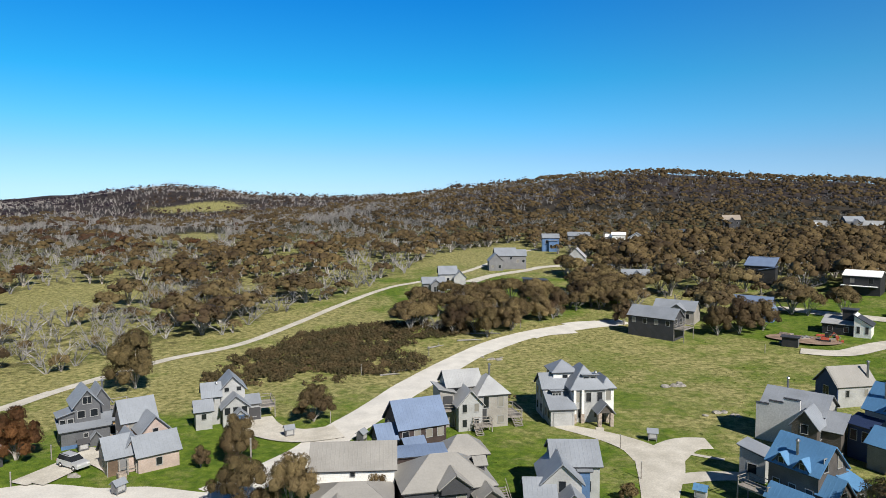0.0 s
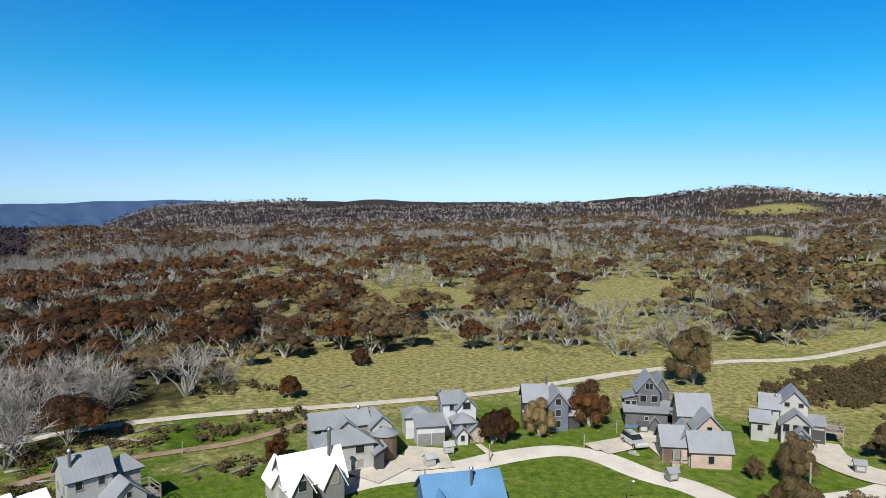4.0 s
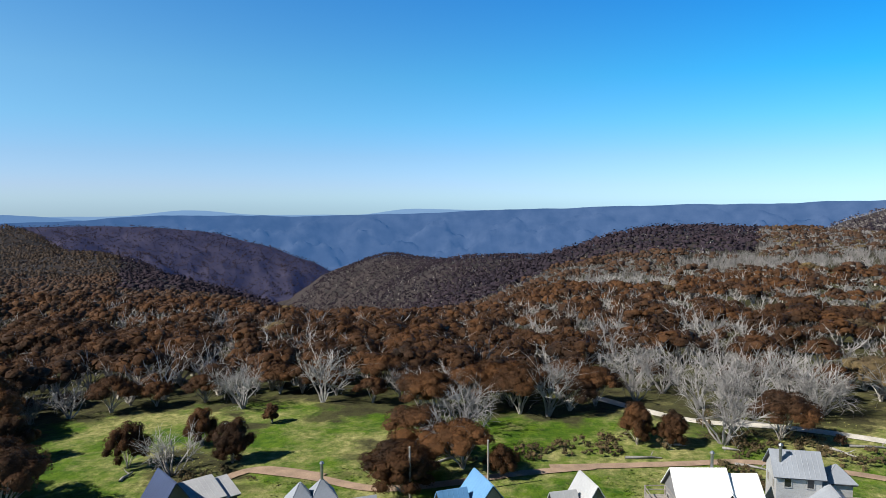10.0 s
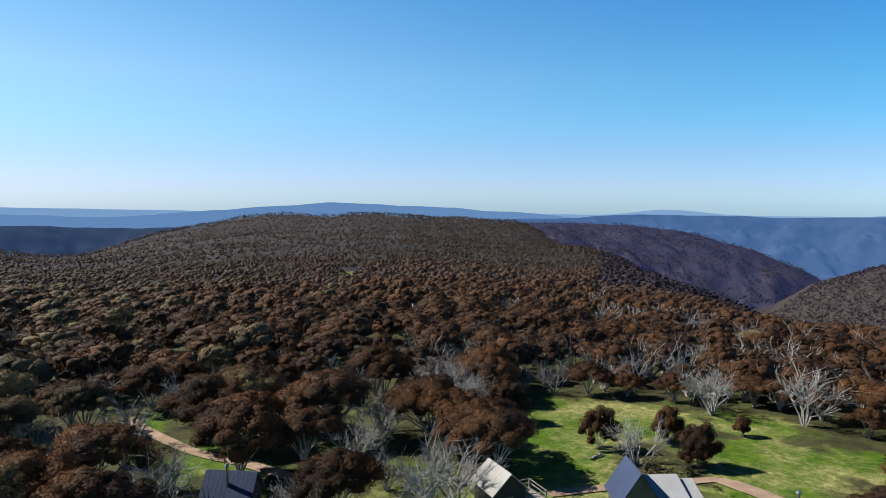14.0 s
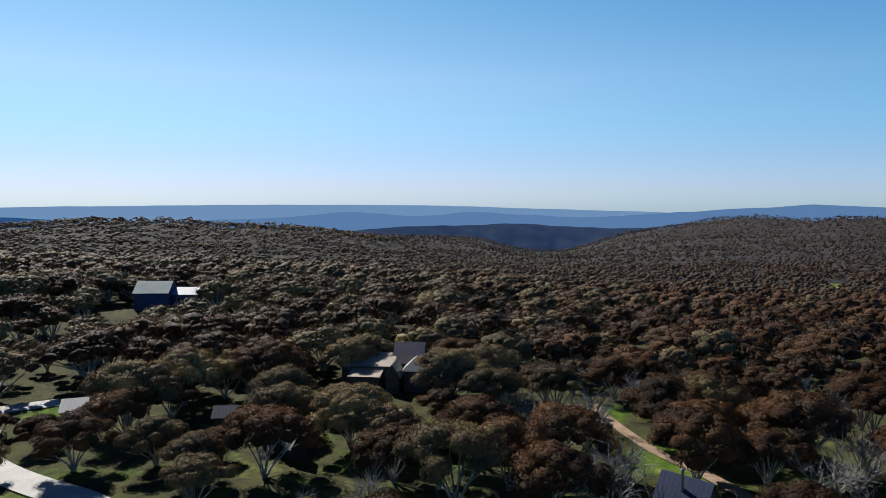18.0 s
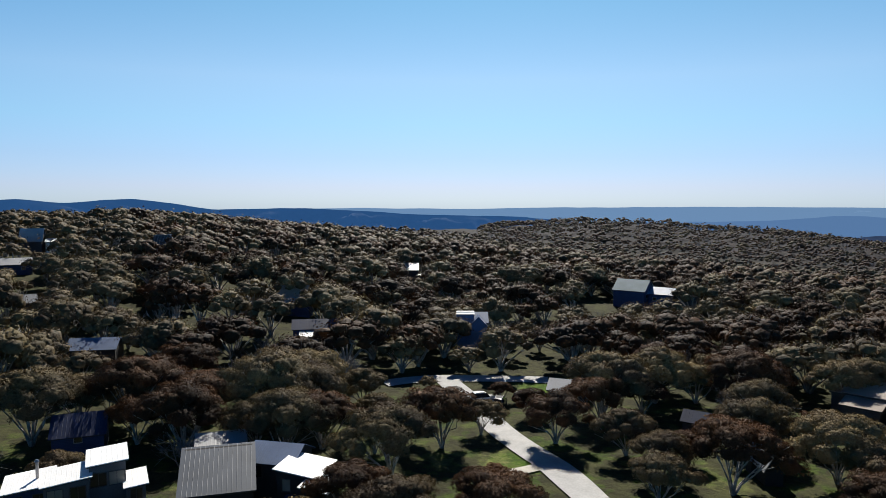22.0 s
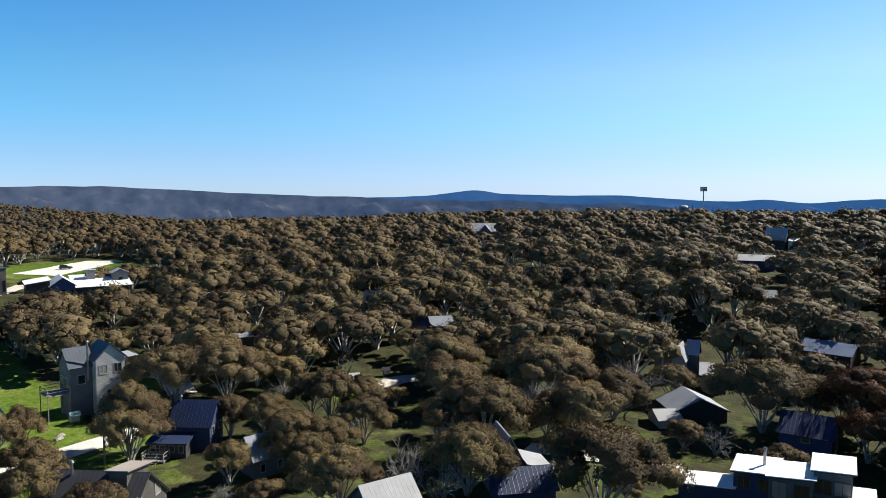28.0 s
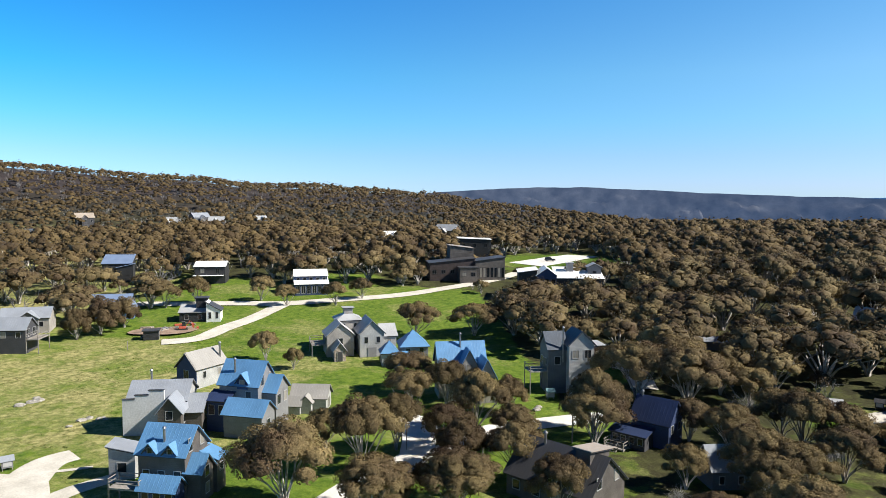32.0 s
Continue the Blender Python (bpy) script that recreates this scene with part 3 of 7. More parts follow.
def roof_bm(x0, x1, y0, y1, z, kind, rise, over=OVER, thick=0.09, seams=True):
    """A sheet-metal roof with thickness, overhang and raised seams over a block."""
    bm = bmesh.new()
    x0, x1, y0, y1 = x0 - over, x1 + over, y0 - over, y1 + over
    cx, cy = (x0 + x1) / 2, (y0 + y1) / 2
    planes = []
    if kind == "gx":
        drop = rise * over / max(0.1, (y1 - y0) / 2 - over)
        planes = [[(x0, y0, z - drop), (x1, y0, z - drop), (x1, cy, z + rise), (x0, cy, z + rise)],
                  [(x1, y1, z - drop), (x0, y1, z - drop), (x0, cy, z + rise), (x1, cy, z + rise)]]
    elif kind == "gy":
        drop = rise * over / max(0.1, (x1 - x0) / 2 - over)
        planes = [[(x0, y1, z - drop), (x0, y0, z - drop), (cx, y0, z + rise), (cx, y1, z + rise)],
                  [(x1, y0, z - drop), (x1, y1, z - drop), (cx, y1, z + rise), (cx, y0, z + rise)]]
    elif kind == "hip":
        z -= 0.12
        h = min(x1 - x0, y1 - y0) / 2
        a, b = ((x0 + h, cy), (x1 - h, cy)) if x1 - x0 >= y1 - y0 else ((cx, y0 + h), (cx, y1 - h))
        a, b = (*a, z + rise), (*b, z + rise)
        c = [(x0, y0, z), (x1, y0, z), (x1, y1, z), (x0, y1, z)]
        if x1 - x0 >= y1 - y0:
            planes = [[c[0], c[1], b, a], [c[1], c[2], b], [c[2], c[3], a, b], [c[3], c[0], a]]
        else:
            planes = [[c[0], c[1], a], [c[1], c[2], b, a], [c[2], c[3], b], [c[3], c[0], a, b]]
        planes = [[p for i, p in enumerate(q) if i == 0 or (Vector(p) - Vector(q[i - 1])).length > 0.02] for q in planes]
    else:
        g = {"f": (0, 0), "sx+": (1, 0), "sx-": (-1, 0), "sy+": (0, 1), "sy-": (0, -1)}[kind]

        def lift(x, y):
            return z + 0.02 + rise * (0.5 + g[0] * (x - cx) / (x1 - x0) + g[1] * (y - cy) / (y1 - y0)) if kind != "f" else z + 0.02

        planes = [[(x, y, lift(x, y)) for x, y in ((x0, y0), (x1, y0), (x1, y1), (x0, y1))]]
    for q in planes:
        q = [Vector(p) for p in q]
        nrm = (q[1] - q[0]).cross(q[2] - q[0]).normalized()
        if nrm.z < 0:
            nrm = -nrm
        e = q[1] - q[0]
        n = int(e.length / 0.5)
        if seams and len(q) == 4 and kind != "hip" and n > 1:
            # one folded sheet with raised seams that run down the slope
            up, along, prof = q[3] - q[0], e.normalized(), [(0, 0)]
            for i in range(1, n):
                s = e.length * i / n
                prof += [(s - 0.04, 0), (s, 0.016), (s + 0.04, 0)]
            prof.append((e.length, 0))
            rows = []
            for start in (q[0], q[0] + up):
                rows.append([bm.verts.new(start + along * s + nrm * (thick + h)) for s, h in prof])
            lo = [bm.verts.new(p) for p in (q[0], q[1], q[0] + up + e, q[0] + up)]
            for i in range(len(prof) - 1):
                bm.faces.new((rows[0][i], rows[0][i + 1], rows[1][i + 1], rows[1][i]))
            bm.faces.new(lo[::-1])
            bm.faces.new([lo[0], lo[1]] + rows[0][::-1])
            bm.faces.new([lo[2], lo[3]] + rows[1])
            bm.faces.new((lo[0], rows[0][0], rows[1][0], lo[3]))
            bm.faces.new((lo[1], lo[2], rows[1][-1], rows[0][-1]))
            continue
        low = [bm.verts.new(p) for p in q]
        top = [bm.verts.new(p + nrm * thick) for p in q]
        bm.faces.new(top)
        bm.faces.new(low[::-1])
        for i in range(len(q)):
            k = (i + 1) % len(q)
            bm.faces.new((low[i], low[k], top[k], top[i]))
    bmesh.ops.remove_doubles(bm, verts=bm.verts, dist=0.01)
    bmesh.ops.recalc_face_normals(bm, faces=bm.faces)
    return bm


def wall_bm(x0, x1, y0, y1, z0, z1, kind, rise):
    """A block's walls up into its gables."""
    bm = bmesh.new()
    if kind in ("gx", "gy"):
        cx, cy = (x0 + x1) / 2, (y0 + y1) / 2
        if kind == "gx":
            prof = [[(x, y0, z0), (x, y1, z0), (x, y1, z1), (x, cy, z1 + rise), (x, y0, z1)] for x in (x0, x1)]
        else:
            prof = [[(x0, y, z0), (x1, y, z0), (x1, y, z1), (cx, y, z1 + rise), (x0, y, z1)] for y in (y0, y1)]
        a, b = [[bm.verts.new(p) for p in q] for q in prof]
        bm.faces.new(a)
        bm.faces.new(b[::-1])
        for i in range(5):
            bm.faces.new((a[i], a[(i + 1) % 5], b[(i + 1) % 5], b[i]))
    else:
        g = {"sx+": (0, 1), "sx-": (1, 0)}.get(kind)
        tops = {"f": (0, 0, 0, 0), "hip": (0, 0, 0, 0), "sx+": (0, 1, 1, 0), "sx-": (1, 0, 0, 1), "sy+": (0, 0, 1, 1), "sy-": (1, 1, 0, 0)}[kind]
        xy = ((x0, y0), (x1, y0), (x1, y1), (x0, y1))
        lo = [bm.verts.new((x, y, z0)) for x, y in xy]
        hi = [bm.verts.new((x, y, z1 + rise * t)) for (x, y), t in zip(xy, tops)]
        bm.faces.new(lo[::-1])
        bm.faces.new(hi)
        for i in range(4):
            bm.faces.new((lo[i], lo[(i + 1) % 4], hi[(i + 1) % 4], hi[i]))
    bmesh.ops.recalc_face_normals(bm, faces=bm.faces)
    return bm


WINDOW_MESHES = {}


def window(parent, side, block, u, z, w, h, trim, blind=False):
    """A framed window with its pane, set on a side of a block."""
    x0, x1, y0, y1 = block
    key = (round(w, 2), round(h, 2), trim.name, blind)
    if key not in WINDOW_MESHES:
        bm = bmesh.new()
        t = 0.08
        for a in ((-w / 2 - t, w / 2 + t, -0.06, 0.03, h, h + t), (-w / 2 - t, w / 2 + t, -0.09, 0.03, -t, 0),
                  (-w / 2 - t, -w / 2, -0.06, 0.03, 0, h), (w / 2, w / 2 + t, -0.06, 0.03, 0, h)):
            box_into(bm, *a)
        if w > 1.1:
            box_into(bm, -0.03, 0.03, -0.05, 0.03, 0, h)
        a = part("window", bm, trim)
        b = part("pane", box(-w / 2, w / 2, -0.02, 0.02, 0, h), BLIND if blind else GLASS)
        WINDOW_MESHES[key] = (a.data, b.data)
        bpy.data.objects.remove(a)
        bpy.data.objects.remove(b)
    fm, pm = WINDOW_MESHES[key]
    fr = new("window", fm)
    fr.parent = parent
    place = {"f": (x0 + (x1 - x0) * u, y0, 0), "b": (x1 - (x1 - x0) * u, y1, 180), "l": (x0, y1 - (y1 - y0) * u, -90), "r": (x1, y0 + (y1 - y0) * u, 90)}[side]
    fr.matrix_local = pose(place[0], place[1], z, 0, 0, place[2])
    pn = new("pane", pm)
    pn.parent = fr
    return fr


def house(b, r, turn, blocks, label, name="house", trim="w", drop=1.2, size=(1, 1)):
    """A house on the ground at a bearing and distance. Blocks, in metres to the right and away from the drone before the turn:
    x0, x1, y0, y1, z0, z1, roof kind, rise, wall, roof, windows as (side, count, sill height, width, height)."""
    base = spot(b, r)
    root = new(name)
    root.matrix_world = Matrix.Translation(base) @ pose(0, 0, 0, 0, 0, b + turn)
    tagged(root, label, "house", kind="thing")
    tr = TRIM if trim == "w" else TRIM_DARK
    rnd = random.Random(int(b * 10 + r))
    xs = []
    sx, sz = size
    SIZES[root.name] = size
    for x0, x1, y0, y1, z0, z1, kind, rise, wall, roof, *wins in blocks:
        x0, x1, y0, y1, z0, z1, rise = x0 * sx, x1 * sx, y0 * sx, y1 * sx, z0 * sz, z1 * sz, rise * sz
        part("wall", wall_bm(x0, x1, y0, y1, z0 - (drop if z0 == 0 else 0), z1, kind, rise), WALL[wall], root)
        part("roof", roof_bm(x0, x1, y0, y1, z1, kind, rise), ROOF[roof], root)
        part("fascia", roof_bm(x0, x1, y0, y1, z1 - 0.15, kind, rise, OVER - 0.06, 0.15, False), FASCIA, root, "dark fascia boards under the eaves")
        xs += [x0, x1]
        for side, count, sill, w, h in wins:
            for i in range(count):
                window(root, side, (x0, x1, y0, y1), (i + 0.5) / count if count > 1 else 0.5, sill * sz, w * min(1, sx + 0.08), h * min(1, sz + 0.05), tr, rnd.random() < 0.22)
    HOUSES.append((b, r, max(abs(min(xs)), abs(max(xs))) + 1.5))
    return root


def chimney(root, x, y, z0, z1, rad=0.16):
    sx, sz = SIZES[root.name]
    x, y, z0, z1 = x * sx, y * sx, z0 * sz, z1 * sz
    c = part("flue", tube_bm([(x, y, z0), (x, y, z1)], [rad, rad], 10), FLUE, root, "round metal flue")
    part("cowl", tube_bm([(x, y, z1), (x, y, z1 + 0.22)], [rad * 1.7, rad * 0.9], 10), FLUE, c)


def deck(root, x0, x1, y0, y1, z, mat=None):
    """A timber deck on posts with a railing."""
    sx, sz = SIZES[root.name]
    x0, x1, y0, y1, z = x0 * sx, x1 * sx, y0 * sx, y1 * sx, z * sz
    d = part("deck", box(x0, x1, y0, y1, z - 0.2, z), TIMBER, root, "weathered timber deck")
    nx, ny = max(1, int((x1 - x0) / 2)), max(1, int((y1 - y0) / 2))
    for i in range(nx + 1):
        for y in (y0 + 0.08, y1 - 0.08):
            x = x0 + 0.08 + (x1 - x0 - 0.16) * i / nx
            part("post", box(x - 0.07, x + 0.07, y - 0.07, y + 0.07, -1.2, z + 1.0), TIMBER, d)
    for y in (y0, y1):
        for zz in (0.5, 0.95):
            part("rail", box(x0, x1, y - 0.03, y + 0.03, z + zz, z + zz + 0.08), TIMBER, d)
    for x in (x0, x1):
        for zz in (0.5, 0.95):
            part("rail", box(x - 0.03, x + 0.03, y0, y1, z + zz, z + zz + 0.08), TIMBER, d)


def posts(root, x0, x1, y, z, count, top):
    """A veranda's timber posts with a rail between them."""
    sx, sz = SIZES[root.name]
    for i in range(count):
        x = (x0 + (x1 - x0) * i / (count - 1)) * sx
        part("veranda_post", box(x - 0.09, x + 0.09, y * sx - 0.09, y * sx + 0.09, -1.0, top * sz), TIMBER, root)
    for h in (0.5, 0.95):
        part("veranda_rail", box(x0 * sx, x1 * sx, y * sx - 0.03, y * sx + 0.03, z * sz + h, z * sz + h + 0.07), TIMBER, root)


def steps(root, x, y, top, wide=1.2, turn=0):
    """Timber steps with two stringers, coming down towards the drone."""
    sx, sz = SIZES[root.name]
    x, y, top = x * sx, y * sx, top * sz
    n = max(2, int(top / 0.18))
    for i in range(n):
        part("tread", box(x - wide / 2, x + wide / 2, y - 0.28 * (i + 1), y - 0.28 * i, top - 0.18 * (i + 1) - 0.04, top - 0.18 * (i + 1)), TIMBER, root)
    for s in (-1, 1):
        part("stringer", tube_bm([(x + s * wide / 2, y, top - 0.1), (x + s * wide / 2, y - 0.28 * n, top - 0.18 * n)], [0.07, 0.07], 4), TIMBER, root)
        part("handrail", tube_bm([(x + s * wide / 2, y, top + 0.8), (x + s * wide / 2, y - 0.28 * n, top - 0.18 * n + 0.85)], [0.04, 0.04], 5), TIMBER, root)


def doorway(root, side, x, y, z, w, h, mat, name="door"):
    """A door leaf in a frame on a wall that faces the drone (f), or to either side (l, r)."""
    sx, sz = SIZES[root.name]
    ob = part(name, box(-w / 2, w / 2, -0.05, 0.02, 0, h), mat, root)
    ob.matrix_local = pose(x * sx, y * sx, z * sz, 0, 0, {"f": 0, "l": -90, "r": 90}[side])
    fr = part("frame", box(-w / 2 - 0.08, w / 2 + 0.08, -0.08, -0.03, h, h + 0.09), TRIM, ob)
    for s in (-1, 1):
        part("frame", box(s * (w / 2 + 0.04) - 0.04, s * (w / 2 + 0.04) + 0.04, -0.08, -0.03, 0, h), TRIM, ob)


# the village in front of the first view
h = house(27.7, 109.3, 8, [
    (-4.8, 3.4, 0, 5, 0, 3.0, "sy+", 1.1, "slate", "grey", ("f", 1, 1.6, 0.6, 0.6), ("l", 1, 1.2, 0.9, 1.0)),
    (-2.2, 2.2, 2.2, 9, 0, 6.6, "gy", 2.4, "slate", "grey", ("f", 2, 4.4, 1.1, 1.1), ("f", 1, 6.7, 1.3, 1.1), ("r", 2, 4.4, 0.9, 1.2)),
    (-4.8, -2.2, 2.6, 6, 0, 4.9, "sx+", 0.8, "slate", "grey", ("f", 2, 3.4, 0.8, 0.9)),
    (-0.2, 1.9, -0.9, 1.2, 0, 1.3, "gy", 1.2, "slate", "grey"),
    (3.4, 4.8, 1.2, 4.6, 0, 3.3, "sy+", 0.7, "ochre", "grey", ("f", 1, 1.0, 0.7, 1.5)),
    (1.4, 4.4, 5, 11, 0, 6.2, "gy", 2.2, "slate", "grey", ("r", 2, 4.2, 1, 1.2))], "slate grey timber house with steel gable roofs", size=(0.77, 0.86))
part("plinth", box(-3.75, 2.7, -0.06, 0.02, -0.9, 0.55), WALL["blue"], h, "blue painted base boards")
deck(h, 4.4, 8.6, 6, 11, 3.6)
chimney(h, 3.4, 7, 6.6, 9.2)
h = house(36.0, 104.2, 10, [
    (-4.6, 0.4, 2, 8, 0, 5.2, "gx", 2.4, "slate", "grey", ("f", 2, 3.4, 0.9, 1.2)),
    (0.2, 4.6, 0, 7, 0, 5.0, "gy", 2.2, "blueslate", "grey", ("f", 1, 4.9, 1.0, 1.0), ("f", 1, 2.8, 1.0, 1.1), ("f", 1, 0.7, 1.0, 1.2), ("l", 1, 3.0, 0.9, 1.2)),
    (3, 7.2, 4, 9, 0, 4.6, "gx", 2.0, "slate", "grey", ("f", 1, 2.8, 1.2, 1.2)),
    (4.6, 7.4, 1.4, 4, 0, 2.5, "sy+", 0.6, "dark", "light"), (-4.6, -2.4, 0.4, 2, 0, 2.6, "sy+", 0.6, "slate", "light")], "slate blue house with grey steel gables behind trees", size=(0.71, 0.84))
chimney(h, 0.6, 5, 6, 9, 0.2)
h = house(24.6, 94.6, 14, [
    (0.3, 7.4, 0, 5.5, 0, 2.9, "gx", 2.3, "pink", "grey", ("f", 1, 0.8, 0.9, 1.1), ("l", 1, 1, 0.9, 1.1)),
    (-4.3, 0.3, 2, 8, 0, 3.0, "gx", 2.3, "pink", "grey", ("l", 1, 1, 0.9, 1.1)),
    (-1.2, 2.2, 3, 9, 0, 3.4, "gy", 2.0, "pink", "grey"),
    (2.4, 7.4, 5.5, 10.5, 0, 4.8, "gy", 2.2, "pink", "grey", ("f", 1, 4.0, 0.8, 1.0)),
    (0.4, 6.4, 10.5, 16, 0, 5.9, "gx", 2.8, "pink", "grey", ("f", 2, 4.6, 0.8, 0.9), ("l", 2, 2.2, 0.8, 1))], "pinkish house with grey steel gables and stone porch", size=(0.73, 0.85))
posts(h, -2.6, 0.2, 0.9, 0.1, 3, 2.6)
doorway(h, "f", -1.6, 1.98, 0, 1.0, 2.0, DOOR)
doorway(h, "f", -3.4, 1.98, 0, 1.2, 2.0, WALL["tan_timber"])
part("stone_pier", box(-2.3, -1.3, -0.6, 0.5, -0.6, 0.7), WALL["stone"], h, "rough stone porch pier")
h = house(18.2, 109.6, 6, [
    (-5.6, -2, 1, 5.5, 0, 4.2, "gx", 1.6, "pale", "grey", ("f", 1, 2.2, 0.9, 1.1)),
    (-3.6, 0.2, 4, 9, 0, 6.4, "gx", 2.2, "pale", "grey", ("f", 1, 4.8, 1, 1.2)),
    (0.4, 6, 5, 12, 0, 7.2, "gy", 2.6, "pale", "grey", ("f", 2, 6.6, 0.9, 0.8)),
    (0.4, 6.2, 0.8, 5, 0, 4.2, "gy", 2.3, "pale", "grey", ("f", 3, 2.6, 1.1, 1.4)),
    (2.4, 5.6, -1.6, 0.8, 0, 2.6, "gy", 1.4, "pale", "grey"),
    (6.2, 9, 3, 9, 0, 4.0, "gx", 1.2, "pale", "grey", ("f", 1, 1, 1.2, 1.2))], "pale grey timber house with steep steel gable roofs", size=(0.67, 0.74))
deck(h, 9, 13, 4, 10, 2.6)
doorway(h, "f", 7.6, 2.95, 0, 2.2, 2.2, TRIM_DARK, "garage_door")
doorway(h, "f", 3.9, -1.66, 0, 1.4, 2.2, WALL["blue"])
chimney(h, -0.4, 6, 6, 8.4)
h = house(8.0, 72.8, -4, [
    (-4.9, 5, 5, 12, 0, 5.0, "gx", 2.3, "white", "warm", ("f", 1, 3.9, 0.5, 0.6)),
    (-4.2, 4.6, -1, 5, 0, 2.9, "hip", 1.8, "white", "warm", ("f", 3, 0.9, 1, 1.2)),
    (-3.4, 0.6, -2.6, 1.5, 0, 2.5, "gy", 1.3, "white", "warm")], "white-walled house with a warm grey steel roof", size=(0.97, 0.85))
h = house(2.2, 93.8, 22, [
    (-3.2, 5.4, 0, 7.4, 0, 4.8, "gx", 3.6, "brown", "slateblue", ("f", 4, 2.6, 1, 1.3), ("l", 2, 3.2, 1, 1.3)),
    (-6.6, -3.2, 0.5, 4.6, 0, 3.2, "gx", 1.9, "brown", "slateblue", ("f", 2, 1.2, 0.9, 1.3), ("l", 1, 1.2, 1, 1.3)),
    (-3, 0.2, -2.8, 0, 0, 2.6, "gx", 0.9, "brown", "slateblue")], "dark brown timber house with a slate-blue steel roof", size=(0.82, 0.83))
doorway(h, "f", -1.4, -2.86, 0, 0.9, 2.0, WALL["tan_timber"])
h = house(359.0, 73.7, 14, [
    (-6.8, 6, 1, 10, 0, 3.6, "hip", 3.2, "dark", "warm", ("f", 4, 0.9, 1.2, 1.4), ("r", 3, 0.9, 1, 1.3)),
    (-1.8, 2.2, 0.2, 5, 3, 4.1, "gy", 1.5, "dark", "warm"),
    (1, 7.6, 10, 15, 0, 4.6, "hip", 2.2, "dark", "warm", ("r", 2, 1, 1, 1.2)),
    (-6.2, 1, 10, 12.6, 0, 5.0, "sy+", 0.5, "brown", "slateblue"),
    (4.2, 5.4, 4, 6, 4, 5.4, "gx", 0.6, "dark", "warm", ("r", 1, 4.5, 0.7, 0.7)),
    (3, 6.4, -1.8, 1, 0, 2.8, "gy", 1.2, "wood", "warm")], "large timber house under a broad warm grey hip roof", size=(0.81, 0.85))
deck(h, -7.4, -2, -1.8, 1, 1.2)
posts(h, -7.2, 2.6, -1.6, 1.2, 5, 3.3)
steps(h, 7.4, 3, 2.4, 1.3)
h = house(357.2, 103.9, 18, [
    (0.8, 6.4, 1, 8, 0, 6.0, "hip", 2.8, "beige", "light", ("f", 2, 3.6, 0.9, 1.8), ("r", 2, 2.6, 0.9, 1.4), ("f", 2, 0.7, 1, 1.2)),
    (-4, 2.4, 4.5, 10, 0, 7.0, "gx", 2.2, "pale", "light", ("f", 2, 5.4, 0.8, 1)),
    (-3.2, 1.2, 0, 4.5, 0, 4.8, "gy", 2.4, "pale", "light", ("f", 2, 3.4, 0.7, 1.3), ("f", 2, 0.8, 0.7, 1.2)),
    (-5.8, -3.2, 3, 8, 0, 6.2, "sx-", 0.8, "beige", "light", ("f", 1, 4.2, 1, 1.2), ("l", 2, 3, 0.8, 1))], "pale grey house of stacked blocks and gables", size=(0.87, 0.88))
deck(h, 6.6, 9.6, 2, 7, 1.3)
steps(h, 8.2, 2, 1.3, 1.3)
deck(h, -0.6, 2.6, -1.6, 0, 1.2)
steps(h, -0.2, -1.6, 1.2, 1.1)
doorway(h, "f", 1.7, 0.95, 1.2, 1.0, 2.0, TRIM_DARK)
deck(h, -5.6, -3.2, 1.6, 3, 3.4)
doorway(h, "f", -4.4, 2.96, 3.4, 1.6, 2.0, TRIM_DARK)
chimney(h, 4.5, 6, 7, 10)
h = house(348.5, 109.4, 18, [
    (-5.4, -1.3, -1.0, 3.4, 0, 2.8, "sy+", 2.2, "pale", "grey", ("l", 2, 1.0, 0.8, 1.2)),
    (-5.6, -1.3, 3.4, 8.4, 0, 5.4, "gx", 1.9, "pale", "grey", ("l", 2, 3.4, 0.8, 1.3), ("l", 2, 0.9, 0.8, 1.3)),
    (-4.4, -2.8, 2.0, 3.6, 3.9, 4.9, "sy-", 0.3, "dark", "grey", ("f", 3, 4.2, 0.36, 0.5)),
    (-1.3, 4.6, 0.6, 8.8, 0, 5.7, "hip", 3.4, "pale", "grey", ("f", 3, 3.5, 0.8, 1.5), ("f", 2, 0.8, 0.8, 1.4)),
    (-3.4, 0.8, 4.8, 9.4, 5.2, 7.7, "hip", 1.7, "white", "grey", ("f", 1, 6.2, 0.8, 0.9), ("l", 2, 6.2, 0.8, 0.9)),
    (4.6, 6.6, 1.8, 7.6, 0, 5.5, "hip", 1.6, "white", "grey", ("f", 1, 3.4, 0.7, 1.5), ("r", 3, 3.4, 0.8, 1.3), ("r", 3, 0.9, 0.8, 1.3)),
    (1.0, 3.4, 1.7, 4.0, 6.3, 7.5, "sy-", 0.35, "white", "grey", ("f", 2, 7.0, 0.9, 0.45)),
    (2.6, 5.0, -2.2, 0.5, 2.3, 2.6, "gy", 1.3, "wood", "grey")], "lone pale grey house of many hips with a stone porch", size=(0.93, 0.95))
chimney(h, 3.2, 1.8, 6, 8.2)
for x, y, top in ((2.75, -2.0, 2.3), (4.85, -2.0, 2.3), (4.85, 0.2, 2.3), (-0.9, 0.3, 1.6), (0.5, 0.3, 1.6), (4.7, 1.5, 2.2)):
    p = part("pier", box(x * 0.93 - 0.28, x * 0.93 + 0.28, y * 0.93 - 0.28, y * 0.93 + 0.28, -0.8, top * 0.95), WALL["stone"], h, "rough stone pier")
for x in (-0.9, 0.5):
    part("wall", box(x * 0.93 - 0.2, x * 0.93 + 0.2, 0.05, 0.7, 1.5, 5.3), WALL["white"], h, "white-painted pilaster")
